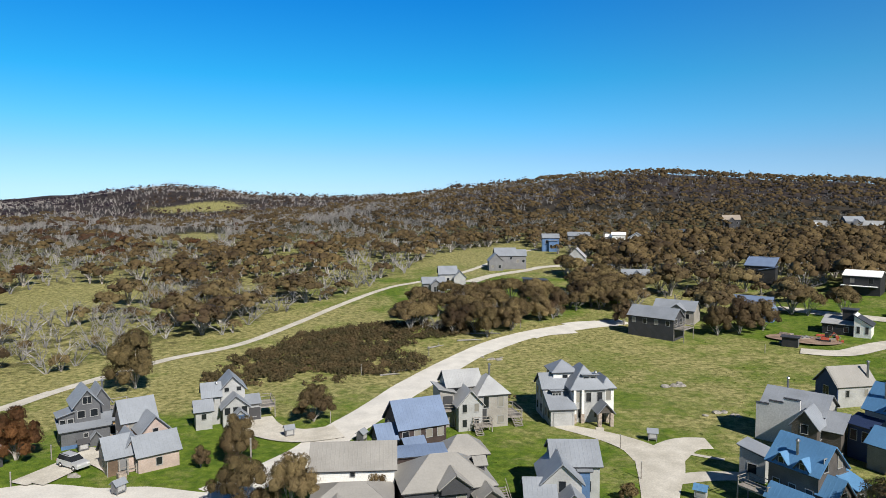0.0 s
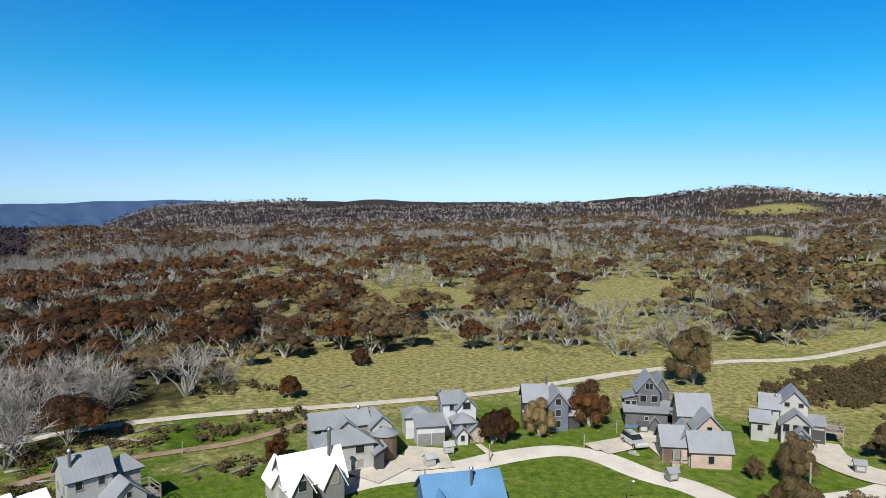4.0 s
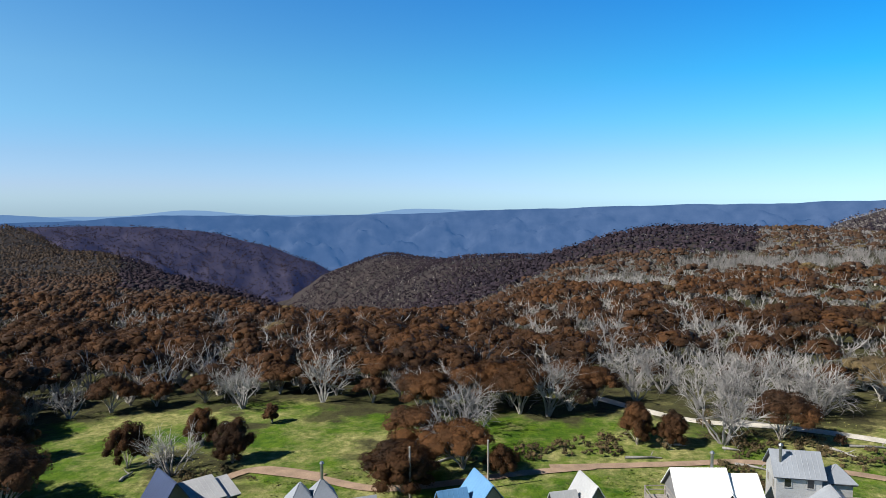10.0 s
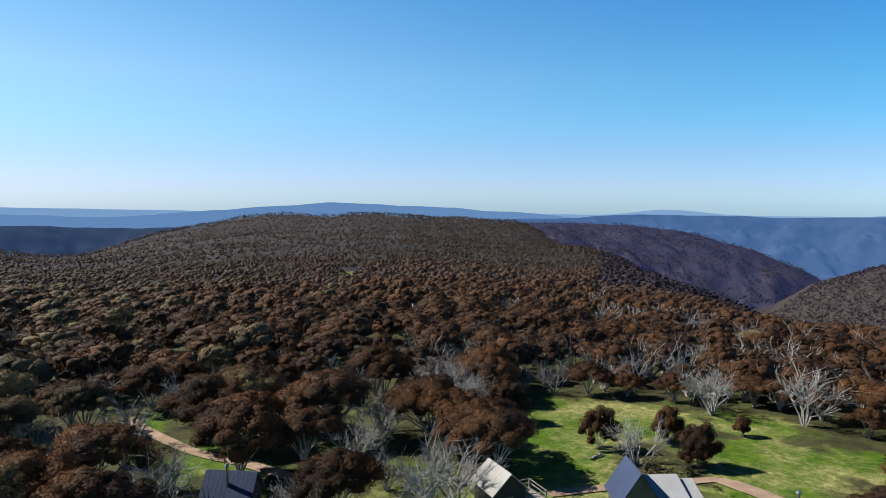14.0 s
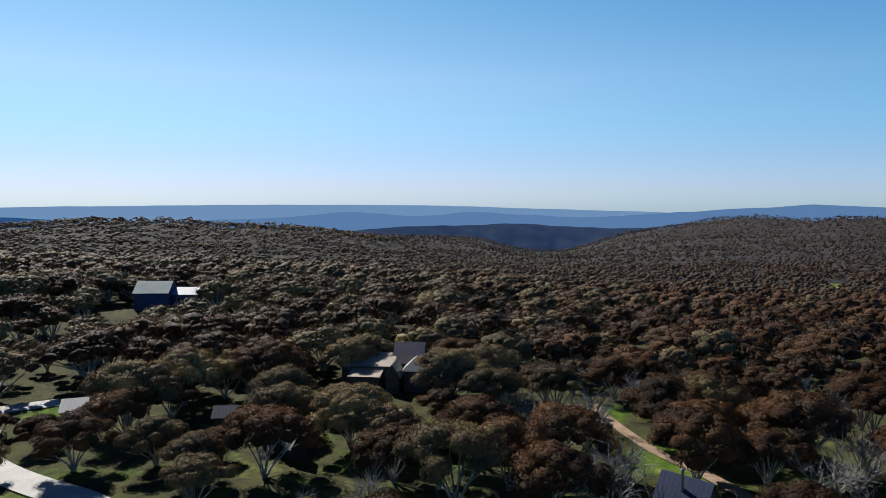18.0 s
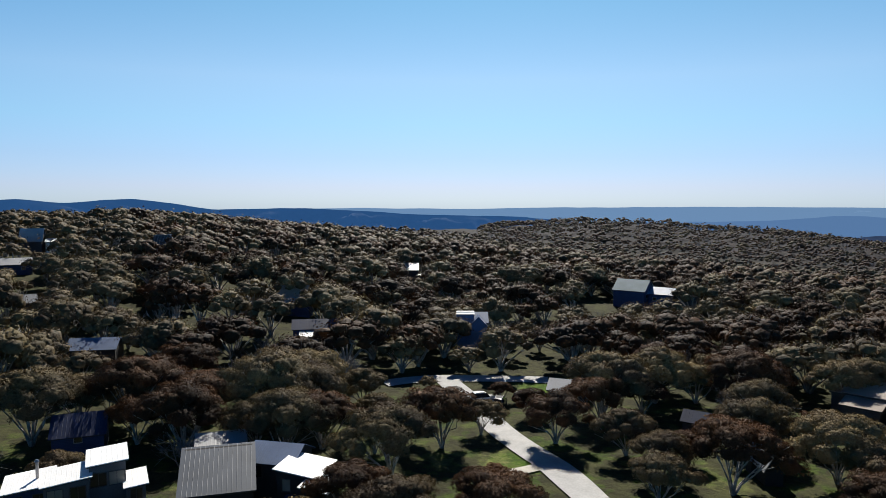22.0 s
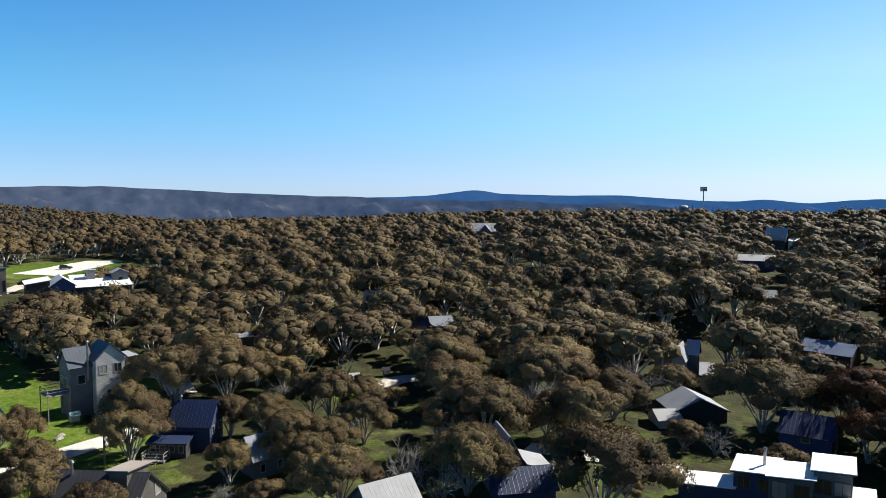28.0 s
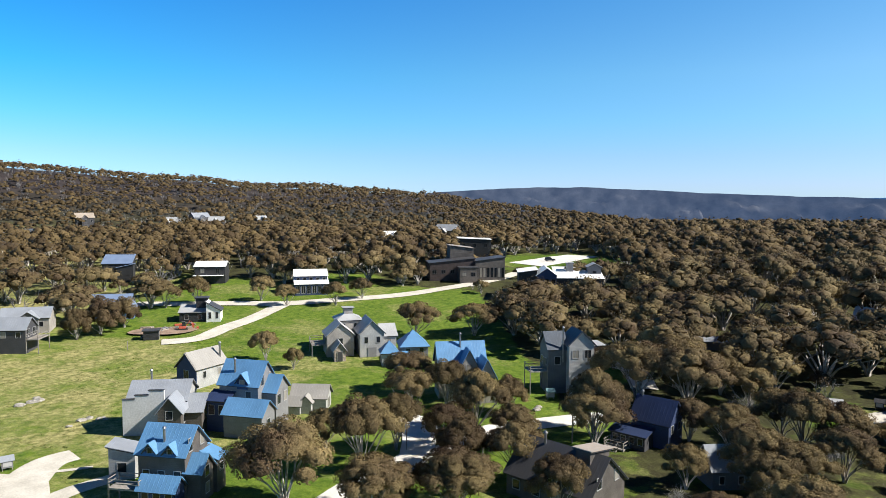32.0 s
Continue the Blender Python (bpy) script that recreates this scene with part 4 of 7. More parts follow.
doorway(h, "f", 3.8, 0.54, 0, 1.2, 2.1, TRIM_DARK)
doorway(h, "f", -3.3, -1.04, 0, 3.0, 2.1, WALL["pale"], "garage_door")
h = house(348.6, 75.8, 10, [
    (-2.6, 3.6, 4, 11, 0, 5.2, "gx", 2.2, "pale", "grey", ("f", 2, 1.4, 0.7, 1.4), ("r", 2, 2.6, 0.8, 1.3)),
    (-4.4, 0.6, 0.6, 7, 0, 4.2, "gy", 2.4, "pale", "grey", ("f", 1, 2.8, 0.8, 1.4)),
    (-6.6, -3, -1, 4, 0, 2.6, "gx", 1.8, "pale", "grey", ("l", 1, 1, 1, 1.2)),
    (0.8, 2.2, 3.4, 4, 0, 4.6, "f", 0, "blue", "grey"),
    (-2.4, 0.6, -2.4, 0.6, 0, 2.5, "gy", 1.4, "pale", "grey")], "pale grey house with gables and one blue wall panel", size=(0.87, 0.85))
house(341.3, 194.4, -15, [(-5, 5, 0, 6, 0, 4.0, "gx", 2.2, "beige", "grey", ("f", 3, 1.6, 1, 1.2)), (-1, 3, -1, 2, 0, 4, "gy", 1.6, "grey", "grey")], "beige house with grey cross gables behind trees", size=(1.08, 0.95))
h = house(342.6, 175.2, -26, [
    (-9, 5.4, 0, 6.6, 0, 5.2, "gx", 2.1, "dark", "grey", ("f", 4, 3.4, 1, 1.2), ("r", 2, 3.4, 1.4, 1.6))], "dark house with grey gable roof and raised deck", size=(0.83, 1.03))
deck(h, 5.4, 8.6, 0, 6.6, 3.0)
h = house(329.3, 191.7, -8, [
    (-6.4, 2, 0, 6, 0, 2.6, "sy+", 1.4, "black", "light", ("f", 2, 0.8, 1, 1.2)),
    (2, 6.4, -1, 5, 0, 3.0, "sx-", 2.6, "white", "dark", ("f", 2, 1, 0.7, 1.6)),
    (-1.6, 2, 3, 6.4, 0, 6.2, "f", 0, "black", "dark")], "black and white modern house with a skillion roof", size=(0.82, 0.97))
h = house(328.5, 246.3, -10, [
    (-4.8, 4.8, 0, 8, 0, 5.8, "gx", 1.4, "black", "white", ("f", 2, 3.6, 1.2, 1.5)),
    (-4.8, 4, -1.6, 0, 2.5, 2.8, "f", 0, "black", "white")], "black two-storey house with a white roof", trim="d", size=(1.04, 1.03))
# houses up the slope
h = house(359.7, 228.6, 6, [
    (-8.4, -0.6, 0, 6, 0, 3.4, "gx", 1.7, "grey", "grey", ("f", 4, 0.8, 0.9, 1.4)),
    (-5.6, -2, -1.4, 1, 0, 3.2, "gy", 1.3, "grey", "grey", ("f", 1, 0.8, 1.4, 1.6)),
    (-2, 4.4, 6, 12, 0, 5.8, "gx", 2.3, "pale", "grey", ("f", 3, 3.2, 0.8, 1.2)),
    (3.2, 7.4, 4.5, 10, 0, 4.8, "gy", 2, "pale", "grey", ("f", 2, 1, 0.8, 1.2))], "grey house with several steel gables above a track", size=(0.95, 1.04))
h = house(354.8, 283.0, 8, [
    (-6.4, -0.8, 0, 6, 0, 4.4, "gy", 2.8, "grey", "grey", ("f", 2, 1.2, 1, 1.2)),
    (-3.4, 5, 4, 11, 0, 6.2, "gx", 3.0, "grey", "grey", ("f", 2, 4.4, 0.8, 1)),
    (4.6, 9.2, 5, 11, 0, 6.0, "gx", 2.4, "grey", "grey", ("f", 2, 3, 1, 1.2))], "grey gabled two-storey house above the meadow", size=(1.04, 0.98))
h = house(351.1, 349.7, 4, [
    (-4.2, 4.6, 0, 8, 0, 6.8, "gx", 1.9, "blue", "grey", ("f", 2, 4, 1, 1.6)),
    (-0.8, 3.4, -1.8, 0, 0, 5.4, "f", 0, "blue", "grey", ("f", 2, 2, 1, 1.4))], "blue-grey tall house at the wood's edge", size=(0.94, 1.01))
h = house(348.7, 381.3, 4, [
    (-6, 5, 0, 8, 0, 6.2, "gx", 2, "slate", "grey", ("f", 4, 3.4, 1, 1.6)),
    (0, 4.6, -2, 2, 0, 5.6, "gy", 2.2, "grey", "grey", ("f", 2, 3, 0.9, 1.4))], "grey house with a steel gable roof", size=(1.06, 0.93))
h = house(345.3, 367.0, 0, [
    (-5.6, 1.2, 0, 8, 0, 7.4, "gx", 1.3, "white", "white", ("f", 3, 4.6, 1.1, 1.6), ("f", 3, 1.2, 1.1, 1.6)),
    (-9, -5.6, 2, 8, 0, 6.4, "gx", 1.3, "pale", "white", ("f", 1, 3.6, 1, 1.4))], "white two-storey house with a white roof", size=(0.99, 1.05))
h = house(344.3, 374.0, 0, [(-3, 3.6, 0, 7, 0, 5.6, "gy", 2.6, "pale", "grey", ("f", 2, 3.2, 0.9, 1.2), ("f", 2, 0.9, 0.9, 1.2))], "grey gabled house beside a white house", size=(1.35, 1.03))
h = house(349.0, 303.8, -8, [(-4.8, 4.4, 0, 7, 0, 3.4, "gy", 4.2, "pale", "light", ("f", 2, 1, 1, 1.6))], "steep pale A-shaped house with a light roof", size=(0.84, 0.91))
h = house(344.3, 258.0, 3, [
    (-5.2, 5.6, 0, 7, 0, 3.2, "gx", 2.4, "pale", "grey", ("f", 4, 1, 1, 1.2)), (-0.6, 2.2, -0.6, 3, 2.4, 3.8, "gy", 1.4, "pale", "grey", ("f", 1, 3, 0.9, 0.9))], "grey cottage with a central gable among trees", size=(0.89, 0.79))
h = house(346.9, 268.3, 0, [(-3, 3, 0, 6, 0, 4.5, "gx", 2, "slate", "grey", ("f", 2, 2, 0.9, 1.2))], "small slate-coloured house among trees", size=(1.19, 0.66))
h = house(335.1, 263.9, -12, [(-6, 5, 0, 8, 0, 5.0, "sy+", 2.2, "black", "slateblue", ("f", 3, 2, 1.4, 1.4)), (0, 6, -2, 2, 0, 4, "sx+", 1, "black", "slateblue")], "dark house with slate-blue skillion roofs", trim="d", size=(0.86, 1.25))
h = house(335.5, 203.7, -12, [(-7, 5.6, 0, 7, 0, 3.6, "gx", 2.4, "blue", "slateblue", ("f", 3, 1, 1, 1.3)), (4, 7, -2, 4, 0, 3.0, "gy", 1.6, "blue", "slateblue")], "low blue-grey house with a slate-blue gable roof", size=(0.76, 1.04))
h = house(352.2, 228, 6, [(-4.2, 3.6, 0, 5, 0, 4.6, "sx-", 0.5, "brown", "dark", ("f", 1, 1, 1.2, 1.4))], "dark brown timber hut in the copse", name="hut", trim="d")
# roofs scattered over the wooded hill above
for b, r, turn, wall, roof, wide, text in ((337.2, 505, 10, "dark", "tan", 11, "brown-roofed lodge high in the wood"), (331.5, 492, -24, "grey", "light", 9, "white house high in the wood"), (329.0, 515, 28, "slate", "grey", 12, "grey-roofed lodge high in the wood"),
                                           (328.0, 494, -12, "grey", "light", 10, "light-roofed lodge high in the wood"), (324.4, 512, 22, "slate", "light", 8, "pale-roofed house high in the wood"), (340.9, 418, 14, "black", "slate", 8, "small black house with a slate roof in the wood"),
                                           (342.8, 402, -16, "dark", "slateblue", 7, "dark cabin with a blue-grey roof in the wood"), (313.8, 352, 14, "white", "white", 9, "white-roofed house behind gum trees"), (309.6, 392, -30, "tan_timber", "light", 13, "long pale-roofed lodge behind the timber lodge")):
    h = house(b, r, turn, [(-wide / 2, wide / 2, 0, 8, 0, 4.2 + wide / 8, "gx", 1.4 + wide / 7, wall, roof, ("f", 3, 2.6, 1.1, 1.3)), (-wide / 5, wide / 6, -2.2, 2, 0, 5.0, "gy", 2.0, wall, roof, ("f", 1, 2.8, 1.2, 1.3))], text)
# blue-roofed houses beside the turning circle
h = house(332.1, 83.6, -32, [
    (-5, 3.4, 0, 7.4, 0, 6.6, "gx", 3.0, "wood", "blue", ("r", 2, 6.6, 1, 1.6), ("f", 3, 2.6, 1, 1.5), ("r", 2, 1.2, 1, 1.4)),
    (-3.6, -1.8, -0.2, 2.6, 6, 7.0, "gy", 0.9, "navy", "blue", ("f", 1, 6.5, 0.7, 0.7)),
    (0, 1.8, -0.2, 2.6, 6, 7.0, "gy", 0.9, "navy", "blue", ("f", 1, 6.5, 0.7, 0.7)),
    (3.4, 6, 0.4, 4.4, 0, 4.4, "gx", 1.8, "wood", "blue", ("r", 1, 3.2, 1.2, 1.3), ("r", 1, 0.9, 1, 1.3)),
    (3.4, 6.4, 5, 8, 0, 4.6, "sx-", 1.2, "wood", "blue", ("r", 1, 2.8, 1, 1)),
    (-3, 3.2, -3, 0, 0, 2.8, "gx", 1.3, "navy", "blue", ("f", 3, 0.9, 1, 1.2))], "three-storey timber house with bright blue roofs and dormers", size=(0.70, 0.87))
chimney(h, -1, 1.4, 6, 9.6)
deck(h, -8.6, -3, -3, 0, 2.4)
h = house(335.2, 92.9, -20, [(-2.8, 2.6, 0, 5, 0, 3.3, "sx-", 0.9, "pale", "grey", ("f", 1, 0.9, 1.6, 1.2))], "pale grey garage with a sloping steel roof", name="garage", size=(0.59, 1.03))
h = house(332.9, 109.6, -16, [
    (-3.8, 4.6, 0.45, 7.4, 0, 5.2, "gx", 2.2, "pale", "grey", ("l", 2, 3.0, 0.9, 1.3)),
    (1.6, 4.8, -3.6, 0.4, 0, 4.6, "gy", 2.0, "wood", "grey", ("f", 1, 3.4, 0.9, 1.2), ("r", 1, 2.4, 0.9, 1.2)),
    (4.6, 7.2, -1.2, 6.4, 0, 3.8, "gx", 1.7, "wood", "grey", ("r", 1, 1.2, 0.9, 1))], "grey-roofed house behind a tall pale stepped wall")
for x0, x1, top in ((-4.4, -2.6, 5.5), (-2.6, -0.6, 6.1), (-0.6, 1.6, 6.8)):
    part("parapet", box(x0, x1, -0.05, 0.4, -1.2, top), PLASTER, h, "smooth pale wall with a stepped top")
    part("coping", box(x0 - 0.08, x1, -0.12, 0.46, top, top + 0.09), FASCIA, h)
part("parapet", box(-4.4, -4.05, 0.4, 5.4, -1.2, 5.3), PLASTER, h, "smooth pale wall with a stepped top")
chimney(h, -1.6, 5.2, 6, 8.6)
h = house(329.3, 133.8, 42, [(-1.3, 7.4, 0, 6.2, 0, 4.2, "gx", 2.8, "pale", "warm", ("f", 2, 1.9, 0.7, 1.2)), (-1.5, -1.3, 0.06, 6.14, 0, 4.15, "gx", 2.72, "navy", "warm", ("l", 1, 1.9, 1.4, 1.5))], "white cottage with a navy gable end", size=(0.84, 0.94))
chimney(h, 6.4, 1, 4.8, 8, 0.2)
h = house(326.6, 106.3, -30, [
    (-5.6, 2.8, 3, 10, 0, 6.8, "gx", 3.0, "grey", "blue", ("r", 2, 6.4, 1, 1.5), ("r", 2, 3, 1, 1.4), ("f", 2, 4.4, 1, 1.3)),
    (-1.6, 0.6, 2.8, 5.6, 6, 7.3, "gy", 1.1, "navy", "blue", ("f", 1, 6.6, 0.8, 0.8)),
    (2.8, 5.6, 5, 10.5, 0, 5.6, "gx", 2.0, "grey", "blue", ("r", 2, 3.4, 1.1, 1.5)),
    (-1.6, 6.4, -2.4, 2.8, 0, 3.6, "gx", 1.7, "grey", "blue", ("r", 1, 1.4, 1, 1.2)),
    (-6.6, -2.4, 0, 3, 0, 4.6, "sy+", 1, "navy", "navy", ("f", 2, 2.6, 1, 1.4))], "tall grey house with bright blue gables and dormer", size=(0.78, 1.03))
chimney(h, -3, 4.6, 7, 10.2)
h = house(321.5, 115.6, -14, [
    (-2.4, 6, 0, 6, 0, 3.2, "gx", 2.2, "pale", "warm", ("r", 1, 0.2, 2.0, 2.2)), (-3.6, 0.4, -3, 0, 0, 2.4, "gx", 1.4, "pale", "warm"), (0.4, 2.8, -2, 0, 0, 2.8, "gy", 1.2, "pale", "warm")], "grey double garage with a steel gable roof", name="garage", size=(0.70, 0.75))
# the lawn, lodges and houses beyond it
h = house(316.4, 150.6, 10, [
    (-3.4, 0.8, 5.4, 9.6, 0, 8.2, "hip", 1.8, "beige", "light", ("f", 2, 6, 0.9, 1.2)), (-2, -0.5, 6.8, 8.2, 9, 11, "f", 0, "beige", "light"),
    (-5.6, -1.2, 1.4, 6, 0, 5.6, "gy", 2.8, "beige", "light", ("l", 2, 3.2, 1, 1.4), ("f", 1, 3.2, 1, 1.4)),
    (-0.4, 3.6, 0, 6, 0, 6.2, "gy", 3.0, "pale", "light", ("f", 2, 3.6, 0.8, 1.4)),
    (3.6, 6, 1.6, 6.4, 0, 4.8, "gx", 2.4, "pale", "light", ("f", 1, 2.6, 0.8, 1.2)),
    (-4.8, -3, -1.6, 1.4, 0, 2.8, "gy", 1.8, "stone", "light")], "pale rendered house of steep gables and a lantern tower", size=(1.35, 0.88))
deck(h, -8, -5.6, 2, 6, 3.2)
doorway(h, "l", -5.64, 3.8, 3.2, 1.6, 2.0, TRIM_DARK)
doorway(h, "f", 1.6, -0.04, 0, 1.8, 2.1, DOOR, "garage_door")
doorway(h, "f", -3.9, -1.64, 0, 1.0, 2.0, TRIM_DARK)
h = house(312.2, 145.8, 8, [
    (-2.6, 3.6, 0, 6.4, 0, 4.4, "hip", 3.8, "grey", "blue", ("f", 2, 2.6, 0.9, 1.2)), (-7.2, -3.6, -2, 2, 0, 3.4, "hip", 2.8, "pale", "blue", ("f", 1, 1.2, 1, 1.2)),
    (-4.6, -1.6, -3.4, 0, 0, 2.4, "gx", 1.2, "blue", "blue")], "grey house with pyramid-shaped blue roofs", size=(0.94, 0.82))
h = house(307.6, 119.6, 12, [
    (-5.6, 4.6, 2.4, 8.4, 0, 4.9, "gx", 2.9, "beige", "blue", ("f", 3, 2.4, 1, 1.3)),
    (-1.2, 2.4, 0.4, 3.4, 0, 5.0, "gy", 2.2, "beige", "blue", ("f", 1, 4.2, 1.0, 1.0)),
    (2, 5.6, -2.6, 2.4, 0, 3.9, "gy", 2.3, "beige", "blue", ("f", 3, 2.6, 0.7, 1.2)),
    (-4, -1.2, -0.6, 2.4, 0, 2.6, "sy+", 0.8, "beige", "blue")], "beige house with bright blue cross-gabled roof", size=(0.83, 1.25))
deck(h, 2, 5.6, -4.4, -2.6, 2.2)
doorway(h, "f", 3.8, -2.64, 2.2, 1.4, 2.0, TRIM_DARK)
chimney(h, -0.6, 4.6, 6, 9)
h = house(298.8, 125.2, 20, [
    (-0.8, 5.2, 0, 6.4, 0, 8.0, "gy", 1.9, "pale", "slate", ("f", 2, 5.8, 1.4, 1.4), ("f", 1, 2.2, 1.4, 1.4), ("l", 1, 4.6, 1.4, 1.0)),
    (-5.2, -0.8, 2, 8.4, 0, 7.2, "gx", 2.2, "slate", "slate", ("l", 2, 4.4, 1, 1.2), ("f", 1, 4.6, 1.2, 1.4)),
    (5.2, 8.4, 1.6, 7, 0, 7.4, "f", 0, "pink", "light", ("f", 1, 4.2, 1.2, 2.6))], "tall grey three-storey house with a pink flat-roofed wing", size=(0.78, 1.18))
deck(h, -9.6, -5.2, 2, 7, 3.6)
doorway(h, "l", -5.24, 4.5, 3.6, 1.8, 2.1, TRIM_DARK)
doorway(h, "f", 6.8, 1.56, 0, 2.2, 2.1, DOOR, "garage_door")
chimney(h, -1.8, 1.6, 5, 10.4)
h = house(293.1, 100.6, -24, [
    (-3.4, 5, 2, 9.4, 0, 5.6, "gx", 4.0, "navy", "navy", ("r", 2, 3.2, 1, 1.4)), (-6.2, 1.6, -2.2, 2, 0, 3.0, "sy+", 1.0, "dark", "navy", ("f", 4, 1.2, 0.9, 1.2))], "dark blue steep-roofed house with a glazed veranda", size=(0.67, 0.69))
chimney(h, -2.6, 5.6, 8.6, 10.4)
deck(h, -6.2, -1.6, -5.4, -2.2, 0.5)
steps(h, -4, -5.4, 0.9, 1.6)
h = house(299.1, 75.8, -32, [
    (-9.6, 3.4, 0, 9, 0, 3.2, "gx", 4.0, "wood", "dark", ("r", 2, 3.6, 1, 1.4), ("f", 4, 1, 1, 1.2)),
    (-4, -1, -0.6, 4, 3, 4.2, "gy", 1.8, "dark", "dark", ("f", 1, 3.2, 1.2, 1)), (-0.6, 1.6, 3, 8, 6, 7.0, "sy-", 1.0, "wood", "tan")], "broad house with a charcoal steel gable roof", size=(0.87, 0.85))
chimney(h, -6, 4, 6, 8.4)
h = house(300.1, 212.0, 6, [
    (-11.6, -6.2, 1, 11, 0, 8.2, "sx+", 0.8, "black", "white", ("f", 2, 4.8, 1, 1.2)),
    (-6.2, -0.4, 0, 10, 0, 7.6, "gy", 2.0, "navy", "white", ("f", 3, 5.2, 1.1, 1.3), ("f", 3, 2, 1, 1)),
    (-0.4, 13.6, 1.6, 13, 0, 6.6, "sy+", 2.2, "black", "white", ("f", 5, 3.6, 1, 1)),
    (9.6, 13.6, 6, 10, 6, 9.6, "gy", 1.0, "slate", "light", ("f", 1, 7, 1, 1.4)), (3.4, 5.4, 8, 10, 7, 10.4, "f", 0, "grey", "light")], "large black lodge with a white steel roof", name="lodge", trim="d", size=(1.03, 1.07))
h = house(307.6, 243.6, 10, [
    (-13.6, 3, 2, 12, 0, 5.6, "sx+", 1.4, "brown", "dark", ("f", 5, 2.4, 1.4, 1.2)), (3, 14, 1, 10, 0, 6.2, "sx+", 1.2, "wood", "dark", ("f", 8, 1.2, 0.8, 3.4)),
    (-3.4, 3, -3.4, 2, 0, 4.6, "f", 0, "wood", "dark", ("f", 2, 2, 1.4, 1.2)), (-5, 4, 10, 18, 0, 9.6, "sx-", 1, "wood", "tan")], "long low timber lodge with flat dark roofs", name="lodge", trim="d", size=(0.98, 1.16))
h = house(307.1, 300.2, 4, [(-5.4, 6, 0, 9, 0, 9.4, "sx-", 0.6, "black", "white", ("f", 3, 6, 1.2, 1.4), ("r", 2, 6, 1.2, 1.6))], "tall black house with a flat white roof", name="lodge", trim="d", size=(1.25, 0.98))
h = house(320.6, 218.6, 4, [(-5.6, 6, 0, 8, 0, 3.6, "sy+", 2.6, "navy", "white", ("f", 6, 0.7, 1.2, 2.2)), (-5.6, 6, 3, 8, 4, 6.0, "sy+", 1.8, "navy", "white", ("f", 5, 4.6, 1, 0.8))], "glazed dark house with stepped white roofs", size=(0.88, 0.95))
# the lane towards the moor
h = house(52.2, 87.0, 14, [
    (-6.6, 4.4, 6.4, 13, 0, 7.4, "gx", 2.1, "pale", "grey", ("f", 6, 6.2, 1.1, 0.8), ("l", 2, 5, 1, 1.2)),
    (-2.4, 1.6, 4.8, 8.4, 4, 7.2, "gy", 1.7, "pale", "grey", ("f", 3, 6.2, 0.9, 0.7)),
    (-6.8, 3.6, 0.6, 6.4, 0, 5.6, "hip", 2.2, "pale", "grey", ("f", 2, 3.6, 1.4, 1.4), ("f", 2, 0.9, 0.9, 1.2), ("r", 2, 3.4, 1, 1.2)),
    (4.4, 8.4, 4.6, 11, 0, 7.2, "gy", 2.0, "pale", "grey", ("f", 1, 6, 0.9, 0.9)),
    (3.6, 5.2, -1, 4.6, 0, 3.4, "sx+", 1.6, "dark", "grey")], "large pale grey house with many steel roofs and curved bay", size=(0.70, 0.65))
part("bay", tube_bm([(4.8, 3.1, -1), (4.8, 3.1, 3.6)], [1.7, 1.7], 16), WALL["tan_timber"], h, "curved brown timber bay")
part("bay_roof", tube_bm([(4.8, 3.1, 3.6), (4.8, 3.1, 3.75), (4.8, 3.1, 4.5)], [2.0, 2.0, 0.15], 16), ROOF["grey"], h)
chimney(h, 3, 9.5, 8, 10)
h = house(44.6, 96.8, 12, [
    (-6.2, 0, 0, 5, 0, 4.6, "sy+", 1.2, "silver", "grey"),
    (-8, -2, 5, 11, 0, 5.4, "hip", 1.8, "silver", "grey", ("l", 2, 3, 0.9, 1.3), ("f", 1, 4.3, 0.9, 0.7)),
    (0.6, 4.6, 5, 11.5, 0, 8.4, "gx", 2.0, "silver", "grey", ("f", 1, 6.4, 0.8, 1.2), ("f", 1, 3.4, 0.8, 1.2)),
    (3.6, 8, 3.6, 10, 0, 7.4, "gy", 2.6, "silver", "grey", ("f", 1, 7, 1.5, 1.5), ("r", 2, 5, 0.9, 1.2)),
    (2.4, 6.8, 0.8, 5, 0, 4.8, "hip", 1.8, "blueslate", "grey", ("f", 1, 3.4, 0.9, 1)),
    (2.6, 5, -1.2, 1, 0, 2.8, "gy", 1.4, "silver", "grey", ("f", 1, 1, 0.7, 1.2)), (5.8, 9, 0, 3.6, 0, 3.0, "gy", 1.5, "stone", "grey")], "pale blue-grey house with double garage and stacked gables", size=(0.65, 0.61))
for x in (-3.0, -1.0):
    part("garage_door", box(x - 0.95, x + 0.95, -0.06, 0.02, 0, 1.75), DOOR, h, "grey panelled garage door")
chimney(h, 0.2, 8, 6, 10.4, 0.22)
h = house(55.6, 77.2, 20, [
    (-5.4, 6.4, 1, 8, 0, 3.6, "gx", 3.2, "pale", "white", ("f", 3, 1, 1, 1.2)),
    (-4.8, -1, -1.6, 4, 0, 3.4, "gy", 2.4, "grey", "white", ("f", 1, 3.2, 1.3, 1.3)),
    (1.4, 5.2, -1.6, 4, 0, 3.6, "gy", 2.6, "grey", "white", ("f", 1, 3.4, 1.3, 1.3)),
    (-6.4, -2.4, 5, 10, 0, 3.2, "gy", 2.4, "pale", "white")], "pale house under brilliant white steel gables", size=(0.61, 0.85))
chimney(h, 4.2, 3.6, 5, 9.6, 0.24)
